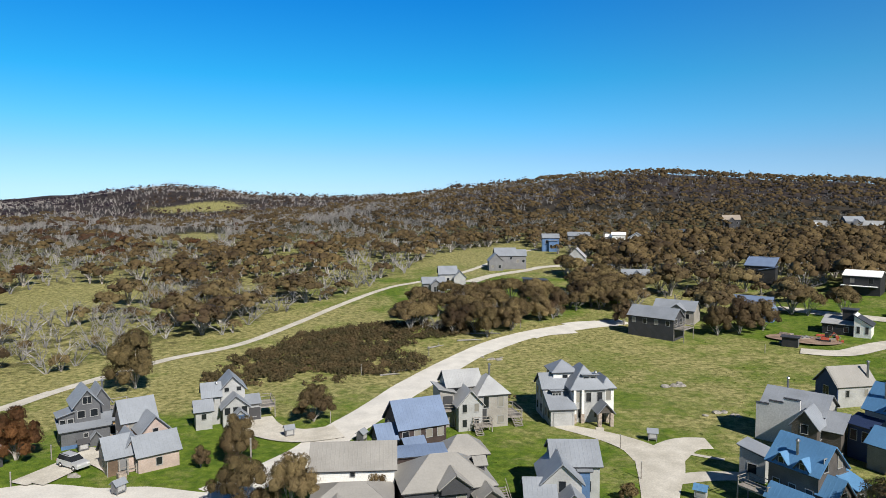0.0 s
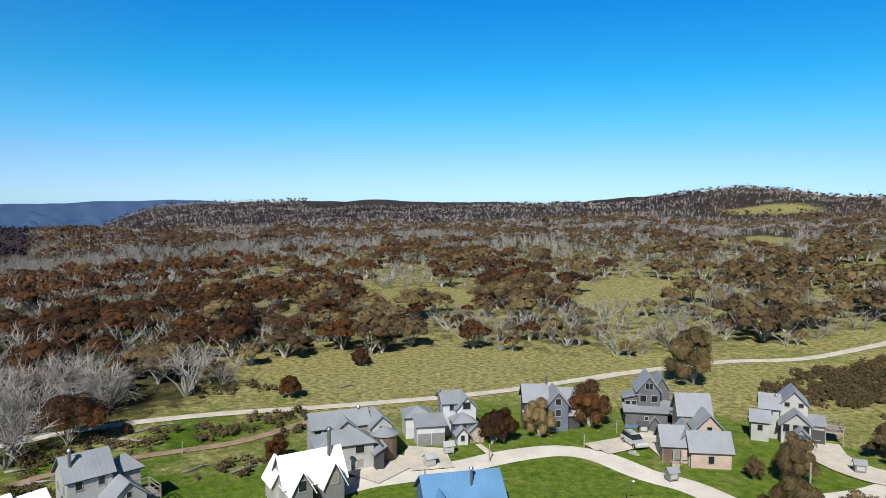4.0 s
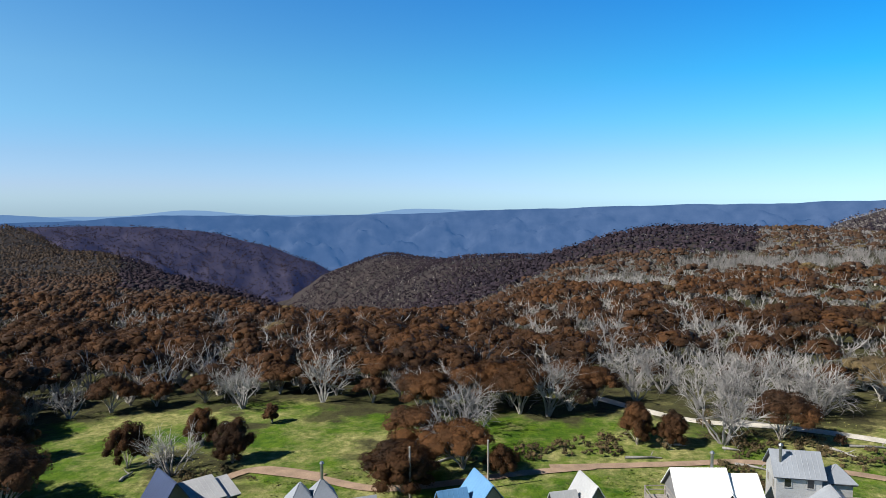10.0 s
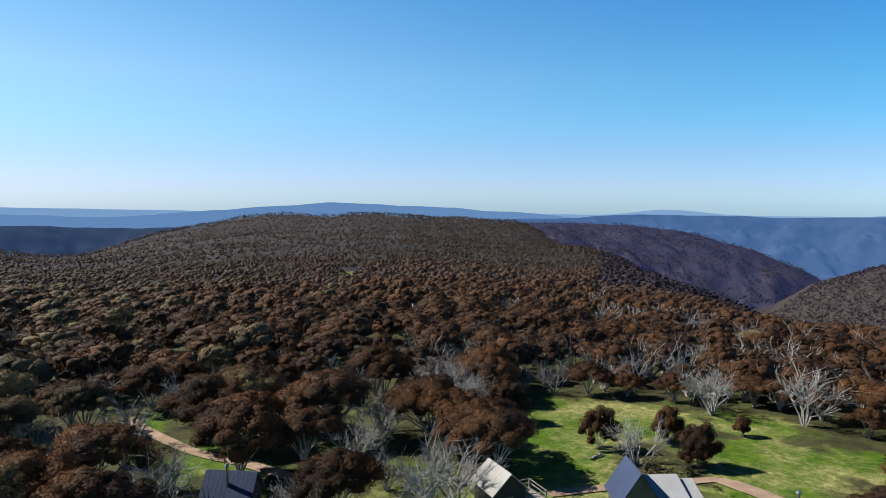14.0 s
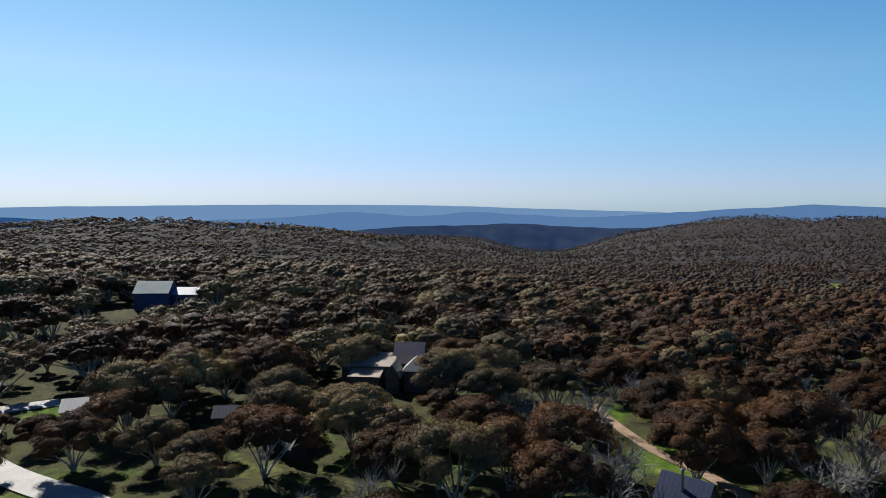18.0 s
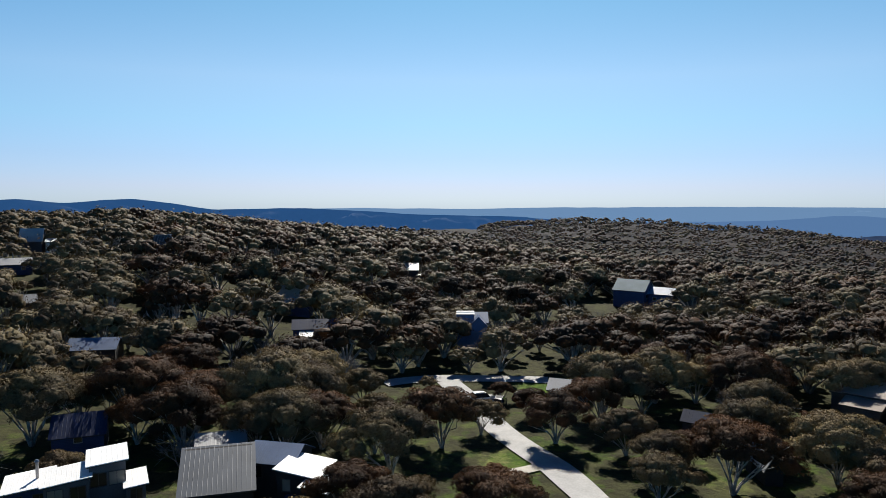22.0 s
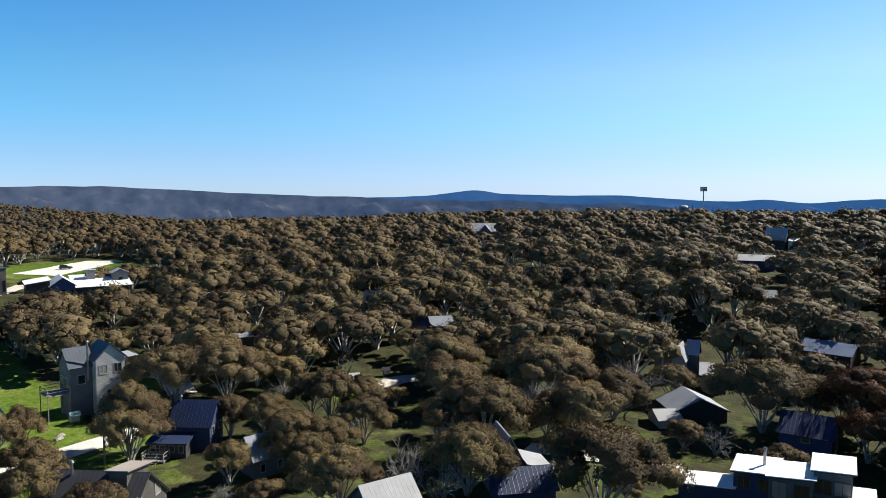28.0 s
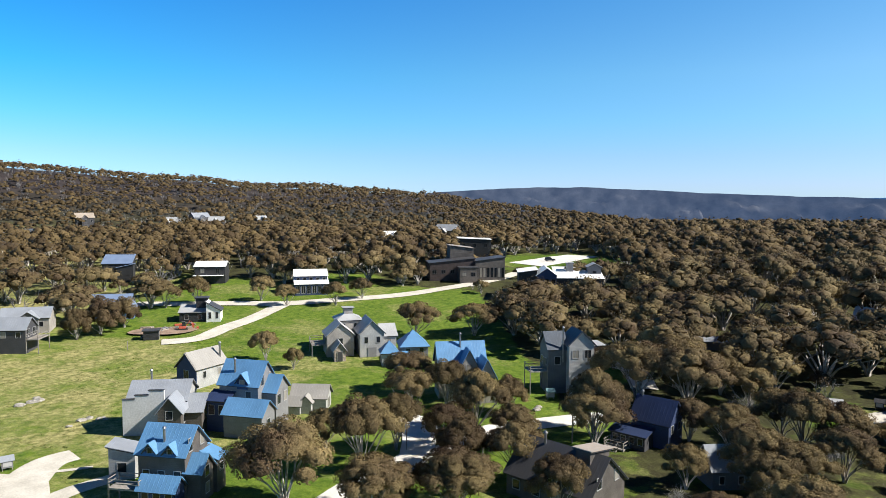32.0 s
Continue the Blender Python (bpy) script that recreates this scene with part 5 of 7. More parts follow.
h = house(42.7, 70.4, 16, [(-5.6, 5.6, 0, 7.6, 0, 3.8, "gx", 2.6, "blue", "blue", ("f", 4, 1, 1, 1.2)), (-5.2, -2, -2, 3, 0, 3.4, "gy", 1.8, "blue", "blue", ("f", 1, 1, 1.2, 1.3))], "house with a bright blue steel roof beside the lane", size=(0.75, 0.85))
chimney(h, 1.2, 2, 5, 7.4)
h = house(71.4, 77.0, 18, [
    (-4.2, 2, 4, 9.6, 0, 7.2, "gx", 2.2, "pale", "grey", ("f", 2, 5.6, 0.8, 1.1), ("l", 2, 5, 0.7, 1), ("f", 1, 3, 0.8, 0.9)),
    (0.4, 5.4, 0, 5.4, 0, 4.4, "gy", 1.9, "pale", "grey", ("f", 1, 4.3, 0.6, 0.7), ("f", 2, 1.4, 0.8, 1.3), ("r", 2, 2, 0.9, 1.3)),
    (-6, 0.4, -1.6, 4, 0, 2.9, "f", 0, "grey", "slateblue"),
    (3, 6.6, 5.4, 9, 0, 6.2, "hip", 1.8, "pale", "grey", ("r", 2, 4, 1, 1.2)),
    (1, 3.6, -2, 0, 0, 2.6, "gy", 1.2, "pale", "grey")], "pale grey two-storey house with gables and balcony", size=(0.72, 0.85))
chimney(h, -3.4, 5.4, 7, 10.4)
deck(h, 5.4, 8, 1, 5.4, 3.2)
h = house(78.0, 73.3, 22, [
    (-4.6, 2.2, 2, 8.4, 0, 4.4, "gx", 2.9, "grey", "white", ("l", 2, 2, 0.9, 1.2)), (-0.4, 3.2, 0.4, 5, 0, 4.0, "gy", 1.9, "dark", "white", ("f", 1, 2.6, 1.3, 1.4)),
    (2.2, 6.4, 2.4, 8, 0, 4.4, "gx", 2.2, "grey", "white", ("f", 2, 2, 0.9, 1.2))], "grey house with white steel gable roofs and decks", size=(0.79, 0.85))
deck(h, -7.6, -4.6, 3, 8, 2.8)
deck(h, -0.4, 6.8, -2, 0.4, 2.4)
chimney(h, 1, 6, 6, 9)
h = house(96.5, 69.3, 24, [(-3.6, 3.8, 0, 7.4, 0, 3.0, "gy", 3.4, "grey", "blue", ("f", 1, 3, 1, 1.2)), (-8, -3.6, 1, 6.4, 0, 2.8, "gx", 2.6, "grey", "blue")], "house with a steep bright blue steel roof", size=(0.61, 0.85))
h = house(88.0, 70.1, 26, [(-2.4, 4, 0, 7, 0, 3.2, "gy", 3.4, "grey", "light", ("f", 1, 3, 1, 1.2)), (-6.6, -2.4, 0.6, 6, 0, 3.0, "gx", 2.4, "grey", "light")], "house with pale grey steel gables", size=(0.55, 0.85))
h = house(110.8, 69.9, 10, [(-5, -1.6, 1, 4.6, 0, 4.2, "hip", 2.4, "grey", "grey"), (-1.4, 2, 1.4, 4.8, 0, 4.4, "hip", 2.2, "grey", "grey"), (-3.4, 8, -3, 1.4, 0, 3.0, "gx", 1.6, "grey", "grey")], "grey house with two small pyramid roofs", size=(0.64, 0.85))
chimney(h, 0.3, 3.1, 6, 8.4)
h = house(121.8, 74.7, 20, [
    (-4.4, 1.6, 0, 7, 0, 3.4, "gy", 3.6, "wood", "navy", ("f", 2, 1.2, 0.9, 1.4)), (1.6, 6.4, 1, 6, 0, 3.2, "sy+", 1.4, "dark", "light", ("f", 2, 1, 0.8, 1.2)),
    (6.8, 9, 1.4, 6, 0, 2.8, "sy+", 1.2, "dark", "light")], "dark timber cabin with steep gable and grey lean-to roofs", size=(0.68, 0.85))
h = house(133.3, 74.8, 30, [(-2.6, 2.8, 0, 6.4, 0, 3.2, "gy", 2.2, "black", "warm", ("f", 1, 1, 1, 1.2))], "small dark cabin with a warm grey gable roof", trim="d", size=(0.74, 0.85))
deck(h, 3, 6, -1, 4, 1.4)
h = house(157.0, 76.3, -24, [(-5, 4.6, 0, 7, 0, 3.0, "gx", 2.8, "dark", "navy", ("r", 2, 1, 0.9, 1.2))], "dark cabin with a navy steel roof", trim="d", size=(0.55, 0.85))
chimney(h, -0.4, 1.6, 4.4, 7)
# houses among the trees
h = house(245.6, 80.9, -4, [
    (-11.6, -4.8, 0.6, 5, 0, 2.6, "sx+", 0.7, "navy", "white"), (-4.8, 0.2, 1, 7, 0, 5.4, "sx+", 0.4, "navy", "white", ("f", 2, 3.4, 1.2, 1.4)),
    (-0.6, 4.4, 0.4, 6, 0, 5.7, "sx+", 0.5, "slate", "white", ("f", 2, 3.2, 1.5, 1.9), ("f", 2, 0.5, 1.2, 1.6)),
    (4.4, 8.6, 1.6, 7.6, 0, 7.0, "sx+", 0.3, "slate", "white", ("f", 2, 4.4, 1.6, 1.5), ("f", 1, 1.4, 3.2, 1.0)), (8.6, 10.8, -0.4, 5, 0, 4.4, "sx+", 0.2, "slate", "white", ("f", 1, 2.4, 1.2, 1.6))], "modern dark house with stepped white flat roofs", trim="d", size=(0.86, 0.91))
chimney(h, -1.4, 4, 5, 7.8)
deck(h, 8.6, 11, -2.2, -0.4, 1.6)
h = house(233.8, 75.4, -3, [(-4.2, 4.4, 0, 8, 0, 4.4, "sy+", 3.2, "black", "slate")], "dark house with a ribbed slate-blue roof", trim="d", size=(0.87, 0.85))
h = house(228.7, 77.6, -26, [
    (-5.4, 0.6, 2, 8, 0, 5.6, "gx", 1.6, "dark", "slateblue", ("f", 2, 3.4, 0.9, 1.5)), (0, 5, -1, 4.4, 0, 5.4, "sx-", 0.8, "black", "white", ("f", 2, 3.4, 0.9, 1.4)),
    (4, 7, -3, 1, 0, 4.6, "sx-", 0.5, "black", "white"), (2, 6, -6, -2, 0, 2.6, "sy+", 0.6, "black", "navy")], "dark house with white and slate-blue roofs", trim="d", size=(0.95, 0.85))
h = house(212.5, 158.4, 2, [(-4, 3.6, 0, 7, 0, 6.4, "gx", 1.8, "blue", "slateblue", ("f", 3, 3.6, 0.9, 1.3)), (-0.6, 3.2, -1.4, 2, 0, 6, "gy", 1.8, "blue", "slateblue"), (-4, 0, 1, 6, 6, 8, "f", 0, "blue", "light")], "tall blue house among gum trees", size=(0.90, 1.00))
h = house(182.3, 126.1, -12, [
    (-5.6, 3, 2, 7, 0, 4.2, "sy+", 1.6, "wood", "tan"), (-5, 1, -2, 2, 0, 3.0, "sy+", 0.8, "wood", "tan"), (3, 9, 5, 12, 0, 4.6, "gx", 3.2, "wood", "pinkgrey"),
    (6, 10.4, 0, 6, 0, 4.0, "hip", 2.2, "wood", "light"), (2.6, 5.2, -2, 3, 0, 3.6, "gy", 2, "wood", "tan"), (-8, -5.6, 3, 6, 0, 3.8, "f", 0, "wood", "tan")], "rambling timber lodge with tan and pinkish roofs", name="lodge", size=(0.89, 0.97))
h = house(217.8, 241.6, 0, [(-4, 3.4, 0, 6, 0, 4.4, "sy+", 2.2, "dark", "teal"), (3, 8, -2, 3, 0, 2.8, "f", 0, "dark", "light")], "dark house with a teal steel roof among trees", size=(0.82, 1.00))
h = house(199.7, 217.4, -20, [(-4.4, 3.6, 0, 7, 0, 5.4, "gx", 2.8, "navy", "teal", ("r", 2, 3, 1, 1.2)), (4, 10, 2, 8, 0, 4.6, "gx", 1.6, "navy", "slateblue", ("f", 2, 2.6, 1, 1)), (10.4, 15, 3, 8, 0, 4.4, "f", 0, "dark", "tan")], "navy house with teal and blue roofs", size=(1.22, 1.03))
h = house(204.8, 120.1, -10, [(-4, 5, 0, 7, 0, 3.6, "gx", 2.2, "dark", "grey", ("f", 2, 1, 0.9, 1.2))], "grey-roofed house shaded by gum trees", size=(0.74, 0.59))
h = house(194.6, 109.2, -14, [(-3, 3.4, 0, 6, 0, 3.6, "gx", 2.6, "dark", "navy")], "dark cabin with a deep blue roof", size=(0.55, 0.45))
h = house(188.7, 91.8, 24, [(-1.8, 2, 0, 5, 0, 3.2, "gy", 2.4, "black", "light"), (-2.4, 1.4, 6, 9, 0, 3.6, "gx", 2.6, "black", "slateblue")], "small black cabin with a light gable roof", trim="d", size=(0.57, 0.75))
h = house(178.7, 95.6, -20, [(-2, 2.6, 0, 5, 0, 3.0, "gx", 2.2, "dark", "teal")], "cabin with a dark teal roof in the trees", size=(0.55, 0.54))
h = house(237.1, 268, 14, [(-4.4, 4, 0, 8, 0, 3.0, "gx", 6.4, "pale", "light")], "steep A-frame house with a pale roof", size=(0.66, 1.02))
h = house(245.4, 300, -12, [(-7, 0, 0, 7, 0, 4.6, "gx", 4.2, "dark", "light"), (1, 7, 1, 7, 0, 4, "sy+", 2.4, "white", "white")], "grey-roofed chalet above the trees", size=(1.07, 1.06))
h = house(247.4, 250, 0, [(-7, 5, 0, 7, 0, 4.4, "gx", 2.2, "navy", "light", ("f", 3, 2, 1, 1.2))], "long house with a light steel roof", size=(1.2, 0.75))
h = house(246.5, 204, 16, [(-3, 4, 0, 6, 0, 4.2, "gx", 2.6, "dark", "grey")], "grey-roofed house among the gums", size=(0.69, 0.63))
h = house(241.8, 158.4, -16, [(-6, 2.4, 0, 6, 0, 4.6, "gx", 2.4, "black", "slateblue")], "black house with a ribbed slate-blue roof", size=(1.12, 0.73))
h = house(227.4, 193.7, -18, [(-5, 3.4, 0, 7, 0, 4.8, "gx", 3.4, "dark", "tan", ("f", 2, 2, 0.9, 1)), (-2, 6, -4, 0, 0, 4, "gx", 1.2, "navy", "teal")], "house with a broad pinkish tan roof", size=(0.92, 0.89))
h = house(225.6, 161.0, 0, [(-6, 6, 1, 7, 0, 4.2, "gx", 1.6, "navy", "navy"), (-4, 3, -3, 1, 0, 3.0, "sy+", 0.6, "navy", "white")], "navy house with a white veranda roof", size=(0.89, 1.05))
h = house(253.3, 142.7, -10, [(-5.6, 2, 0, 6, 0, 4.6, "gx", 2.2, "grey", "light"), (0.6, 4.6, -2, 7, 0, 4.4, "gy", 2.4, "pale", "light", ("f", 2, 2, 0.8, 1.2)), (4.6, 8, 5, 10, 0, 5, "gx", 2.2, "slate", "slateblue")], "grey house with crossing light gables", size=(0.57, 1.01))
h = house(250.7, 135.5, 0, [(-1, 4.6, 0, 5, 0, 3.6, "sy+", 1.8, "dark", "light")], "dark shed with a light mono-pitch roof", name="shed", size=(0.78, 0.86))
h = house(251.1, 116.5, 24, [(-4, 4.6, 0, 7, 0, 4.4, "gy", 4.2, "black", "grey"), (-7, -3.6, -2, 3, 0, 3, "gx", 2, "pale", "light")], "black steep-gabled house with grey roofs", size=(1.03, 0.48))
h = house(243.7, 107.9, -8, [(-3.4, 4, 0, 7, 0, 4.8, "gx", 3.6, "navy", "navy", ("f", 1, 3, 1, 1.2))], "navy house with a deep blue steep roof", size=(0.90, 0.62))
h = house(233.2, 92.5, 0, [(-3.8, 3.4, 0, 5, 0, 3.8, "sy+", 1.4, "pale", "light", ("f", 2, 1.2, 0.9, 1.2))], "low pale house with a light roof behind a tree", size=(0.84, 0.75))
h = house(287.9, 166.4, 4, [(-5, 4, 0, 6, 0, 3.8, "gx", 1.6, "slate", "grey")], "low grey-roofed house in the wood", size=(0.93, 0.51))
h = house(280.2, 127.2, 10, [(-3, 4, 0, 6, 0, 3.2, "gx", 2.4, "dark", "light")], "house with a light roof beside a glade", size=(0.74, 0.52))
h = house(272.6, 163.7, 14, [(-4.4, -0.4, 0, 6, 0, 4.6, "gy", 2.6, "navy", "navy"), (-0.4, 4.6, 1, 6, 0, 4.6, "gx", 2.2, "dark", "grey")], "navy gabled house with a grey-roofed wing", size=(1.08, 0.79))
h = house(264.9, 78.8, 18, [(-4.4, 0.6, 2, 9, 0, 4.4, "gy", 4.2, "grey", "light", ("f", 1, 3.4, 1, 1.2)), (0.6, 4.2, 0, 6, 0, 4, "sx-", 1.2, "grey", "light"), (-5, 3.4, -4, 2, 0, 3.2, "gx", 2.0, "navy", "navy")], "house with light grey and navy steel roofs", size=(0.78, 0.85))
h = house(275.8, 69.7, 30, [(-4, 4, 0, 7.4, 0, 3.4, "gx", 2.6, "slate", "light", ("f", 2, 1, 0.9, 1.2))], "house with a light grey roof under trees", size=(0.72, 0.85))
h = house(286.3, 88.9, 28, [(-4, 4.4, 0, 7, 0, 3.6, "gx", 3.0, "slate", "grey", ("f", 2, 1, 0.9, 1.2))], "grey-roofed house shaded by gum trees", size=(0.58, 0.76))
h = house(277.9, 188.2, -20, [(-3, 3, 0, 6, 0, 4, "gx", 2.6, "dark", "light")], "house with a light roof deep in the wood", size=(0.82, 0.99))
h = house(268.5, 335, 0, [(-9, 8, 0, 8, 0, 4, "gx", 3.4, "slate", "light"), (-2, 3, -3, 2, 0, 4, "gy", 3, "slate", "white")], "group of grey roofs far off in the wood", size=(1.1, 1.05))


# ---- trees ----
def limb(vs, fs, pts, radii, sides, ring=None):
    """Add a tapered limb, grown out of an existing ring of corners where one is given. Returns its rings."""
    v, f = tube(pts, radii, sides)
    k = len(vs)
    ids = list(range(k, k + len(v)))
    if ring is not None:
        v, ids = v[sides:], list(ring) + list(range(k, k + len(v) - sides))
    vs.extend(tuple(p) for p in v)
    fs.extend(tuple(ids[j] for j in q) for q in f)
    return [ids[i * sides:(i + 1) * sides] for i in range(len(pts))]


def blob(fine):
    """Corners and triangles of a coarse round clump."""
    bm = bmesh.new()
    bmesh.ops.create_icosphere(bm, subdivisions=fine, radius=1)
    v = np.array([tuple(p.co) for p in bm.verts])
    f = np.array([[p.index for p in t.verts] for t in bm.faces])
    bm.free()
    return v, f


BLOBS = {k: blob(k) for k in (1, 2)}


def gum(seed, lobes, leaves, leaf, height=8.0, spread=5.0, sides=5, loose=0.3, calm=0.0, shell=0, stem=1.0, bushy=False):
    """A snow gum: leaning pale stems that carry a lobed dome of foliage. Dense clumps fill the lobes (shell), loose leaves cover them.
    Returns trunk and crown as corners and faces, and the crown's normals."""
    g = np.random.default_rng(seed)
    cent, size = [], []
    lop = g.uniform(-0.12, 0.12, 2) * spread
    for i in range(lobes):
        a = i * 2.39996 + g.uniform(-0.45, 0.45)
        q = math.sqrt((i + 0.35) / lobes)
        rr = spread * 0.76 * q * g.uniform(0.55 if bushy else 0.74, 1.15)
        z = height * ((0.78 - 0.4 * q * q if bushy else 0.82 - 0.27 * q * q) + g.uniform(-0.12 if bushy else -0.08, 0.06))
        if bushy and i % 3 == 1:
            z *= g.uniform(0.55, 0.8)
        cent.append((rr * math.cos(a) + lop[0] * q, rr * math.sin(a) + lop[1] * q, z))
        size.append(spread * g.uniform(*((0.2, 0.38) if bushy else (0.2, 0.4) if lobes > 20 else (0.27, 0.44))) * (8.0 / max(lobes, 8)) ** 0.25)
    cent, size = np.array(cent), np.array(size)
    tv, tf, stump = [], [], None
    for i, c in enumerate(cent):
        if lobes > 10 and i % (2 if lobes < 30 else 3):
            continue
        k = g.uniform(0.3, 0.6)
        mid = (c[0] * k, c[1] * k, c[2] * g.uniform(0.38, 0.55))
        got = limb(tv, tf, [(0, 0, -0.4), (mid[0] * 0.4, mid[1] * 0.4, mid[2] * 0.5), mid, tuple(c)], [0.26 * stem, 0.17 * stem, 0.12 * stem, 0.03], sides, stump)
        stump = got[0] if stump is None else stump
        # a bare branch that reaches out past the leaves
        if i % 4 == 0 or leaves > 2000 and not bushy:
            out = np.array((c[0] * 1.22 + g.uniform(-0.9, 0.9), c[1] * 1.22 + g.uniform(-0.9, 0.9), c[2] * g.uniform(0.8, 1.16)))
            limb(tv, tf, [mid, tuple((np.array(mid) + out) / 2 + g.normal(scale=0.25, size=3)), tuple(out)], [0, 0.07 * stem, 0.02], sides, got[2])
    flat, clump = np.array([1, 1, 1 / (0.9 if bushy else 0.78)]), 4 if leaves > 2000 else 1
    dome_at, dome_by = np.array([0, 0, height * 0.34]), np.array([spread, spread, height * 0.5])
    cv, cf, cn, base = [], [], [], 0
    if shell:
        bv, bf = BLOBS[shell]
        for k in range(lobes):
            v = bv * g.uniform(0.7, 1.0, (len(bv), 1))
            p = cent[k] + v * size[k] * (0.8 if leaves > 2000 else 0.9) / flat
            mid = p[bf].mean(1)
            buried = (np.linalg.norm((cent[None] - mid[:, None]) * flat, axis=2) < size * 0.72 - 0.5 * size[k] * (np.arange(lobes) == k)).any(1)
            keep = bf[(mid[:, 2] - cent[k][2] > (-0.62 if leaves > 200 else -0.3) * size[k]) & ~buried]
            if not len(keep):
                continue
            used, keep = np.unique(keep, return_inverse=True)
            keep = keep.reshape(-1, 3)
            n = (bv[used] * 0.75 + (p[used] - dome_at) / dome_by * 0.55) * np.array([1, 1, 0.72])
            cv.append(p[used])
            cf.append(keep + base)
            cn.append(n / np.linalg.norm(n, axis=1)[:, None])
            base += len(used)
    # leaves lie in sprays over the lobes
    pts, nrm, soft = [], [], []
    while len(pts) < leaves:
        k = int(g.integers(0, lobes))
        d = g.normal(size=3)
        d /= np.linalg.norm(d)
        if d[2] < -0.35:
            d[2] = -d[2]
        p = cent[k] + d * size[k] / flat * g.uniform(0.86, 1.14)
        if (np.linalg.norm((cent - p) * flat, axis=1) < size * 0.84).any():
            continue
        for j in range(clump):
            e = g.normal(size=3)
            e /= np.linalg.norm(e)
            e = e + d * 0.7
            at = p + e * leaf * 1.2
            dome = (at - dome_at) / dome_by
            pts.append(at)
            nrm.append(e * (0.5 - 0.42 * calm) + d * (1 - 0.5 * calm) + dome * (0.5 + 0.7 * calm))
            soft.append(e * (0.25 - 0.2 * calm) + d * (0.95 - 0.3 * calm) + dome * (0.55 + 0.4 * calm))
    if pts:
        p, leaves = np.array(pts), len(pts)
        # gum leaves hang edge-on to the sky, so they face sideways more than up
        droop = np.array([1, 1, 0.58])
        nrm = np.array(nrm) * droop + g.normal(scale=loose, size=p.shape)
        nrm /= np.linalg.norm(nrm, axis=1)[:, None]
        soft = np.array(soft) * droop
        soft /= np.linalg.norm(soft, axis=1)[:, None]
        u = np.cross(nrm, g.normal(size=p.shape))
        u /= np.linalg.norm(u, axis=1)[:, None]
        w = np.cross(nrm, u)
        lu, lw = leaf * g.uniform(0.7, 1.25, (leaves, 1)), leaf * g.uniform(0.9, 1.7, (leaves, 1))
        v = np.stack([p - u * lu - w * lw * 0.4, p + u * lu - w * lw * 0.4, p + w * lw * 0.6], 1).reshape(-1, 3)
        cv.append(v)
        cf.append(np.arange(len(v)).reshape(-1, 3) + base)
        cn.append(np.repeat(soft, 3, 0))
    return np.array(tv), np.array(tf), np.concatenate(cv), np.concatenate(cf), np.concatenate(cn)


def snag(seed, limbs, height=6.5):
    """A bare tree seen from afar: thin three-cornered limbs fanning out of one stump."""
    g = np.random.default_rng(seed)
    v = []
    for i in range(limbs):
        a, lean = i * 2.39996 + g.uniform(-0.4, 0.4), g.uniform(0.1, 0.6)
        tip = np.array([math.cos(a) * lean, math.sin(a) * lean, 1.0]) * height * g.uniform(0.6, 1.0)
        foot = tip * g.uniform(0, 0.35) * np.array([0.4, 0.4, 1.0])
        for turn in (0, 1.57):
            side = np.array([math.cos(a + turn), math.sin(a + turn), 0]) * 0.13
            v += [foot - side, foot + side, tip]
    v = np.array(v)
    f = np.arange(len(v)).reshape(-1, 3)
    return v, f, np.zeros(len(f), int)


def dead(seed, limbs, twigs, height=6.0, thick=1.0, sides=3):
    """A bleached dead gum: crooked forking limbs with bare twigs, all grown out of one stump."""
    g = np.random.default_rng(seed)
    vs, fs, stump = [], [], None
    for i in range(limbs):
        a = i * 2.39996 + g.uniform(-0.5, 0.5)
        lean = g.uniform(0.15, 0.8)
        tip = np.array([math.cos(a) * lean, math.sin(a) * lean, g.uniform(0.7, 1.0)]) * height * g.uniform(0.7, 1.0)
        pts = [np.array((0, 0, -0.4)), tip * 0.28 + g.normal(scale=0.03 * height, size=3), tip * 0.55 + g.normal(scale=0.05 * height, size=3), tip * 0.78 + g.normal(scale=0.04 * height, size=3), tip]
        rings = limb(vs, fs, pts, [0.2 * thick, 0.12 * thick, 0.085 * thick, 0.055 * thick, 0.02 * thick], sides, stump)
        stump = rings[0] if stump is None else stump
        for j in range(twigs):
            k = 2 + j % 2
            way = (g.normal(scale=0.14, size=3) + np.array([math.cos(a) * 0.1, math.sin(a) * 0.1, 0.15])) * height
            p = pts[k]
            sub = limb(vs, fs, [p, p + way * 0.5 + g.normal(scale=0.02 * height, size=3), p + way], [0, 0.035 * thick, 0.012 * thick], sides, rings[k])
            if twigs > 5:
                for s in (-1, 1):
                    side = np.cross(way, g.normal(size=3))
                    limb(vs, fs, [p + way * 0.5, p + way * 0.8 + side * 0.25 * s + g.normal(scale=0.1, size=3), p + way * 1.0 + side * 0.5 * s], [0, 0.018 * thick, 0.006 * thick], sides, sub[1])
    return np.array(vs), np.array(fs)


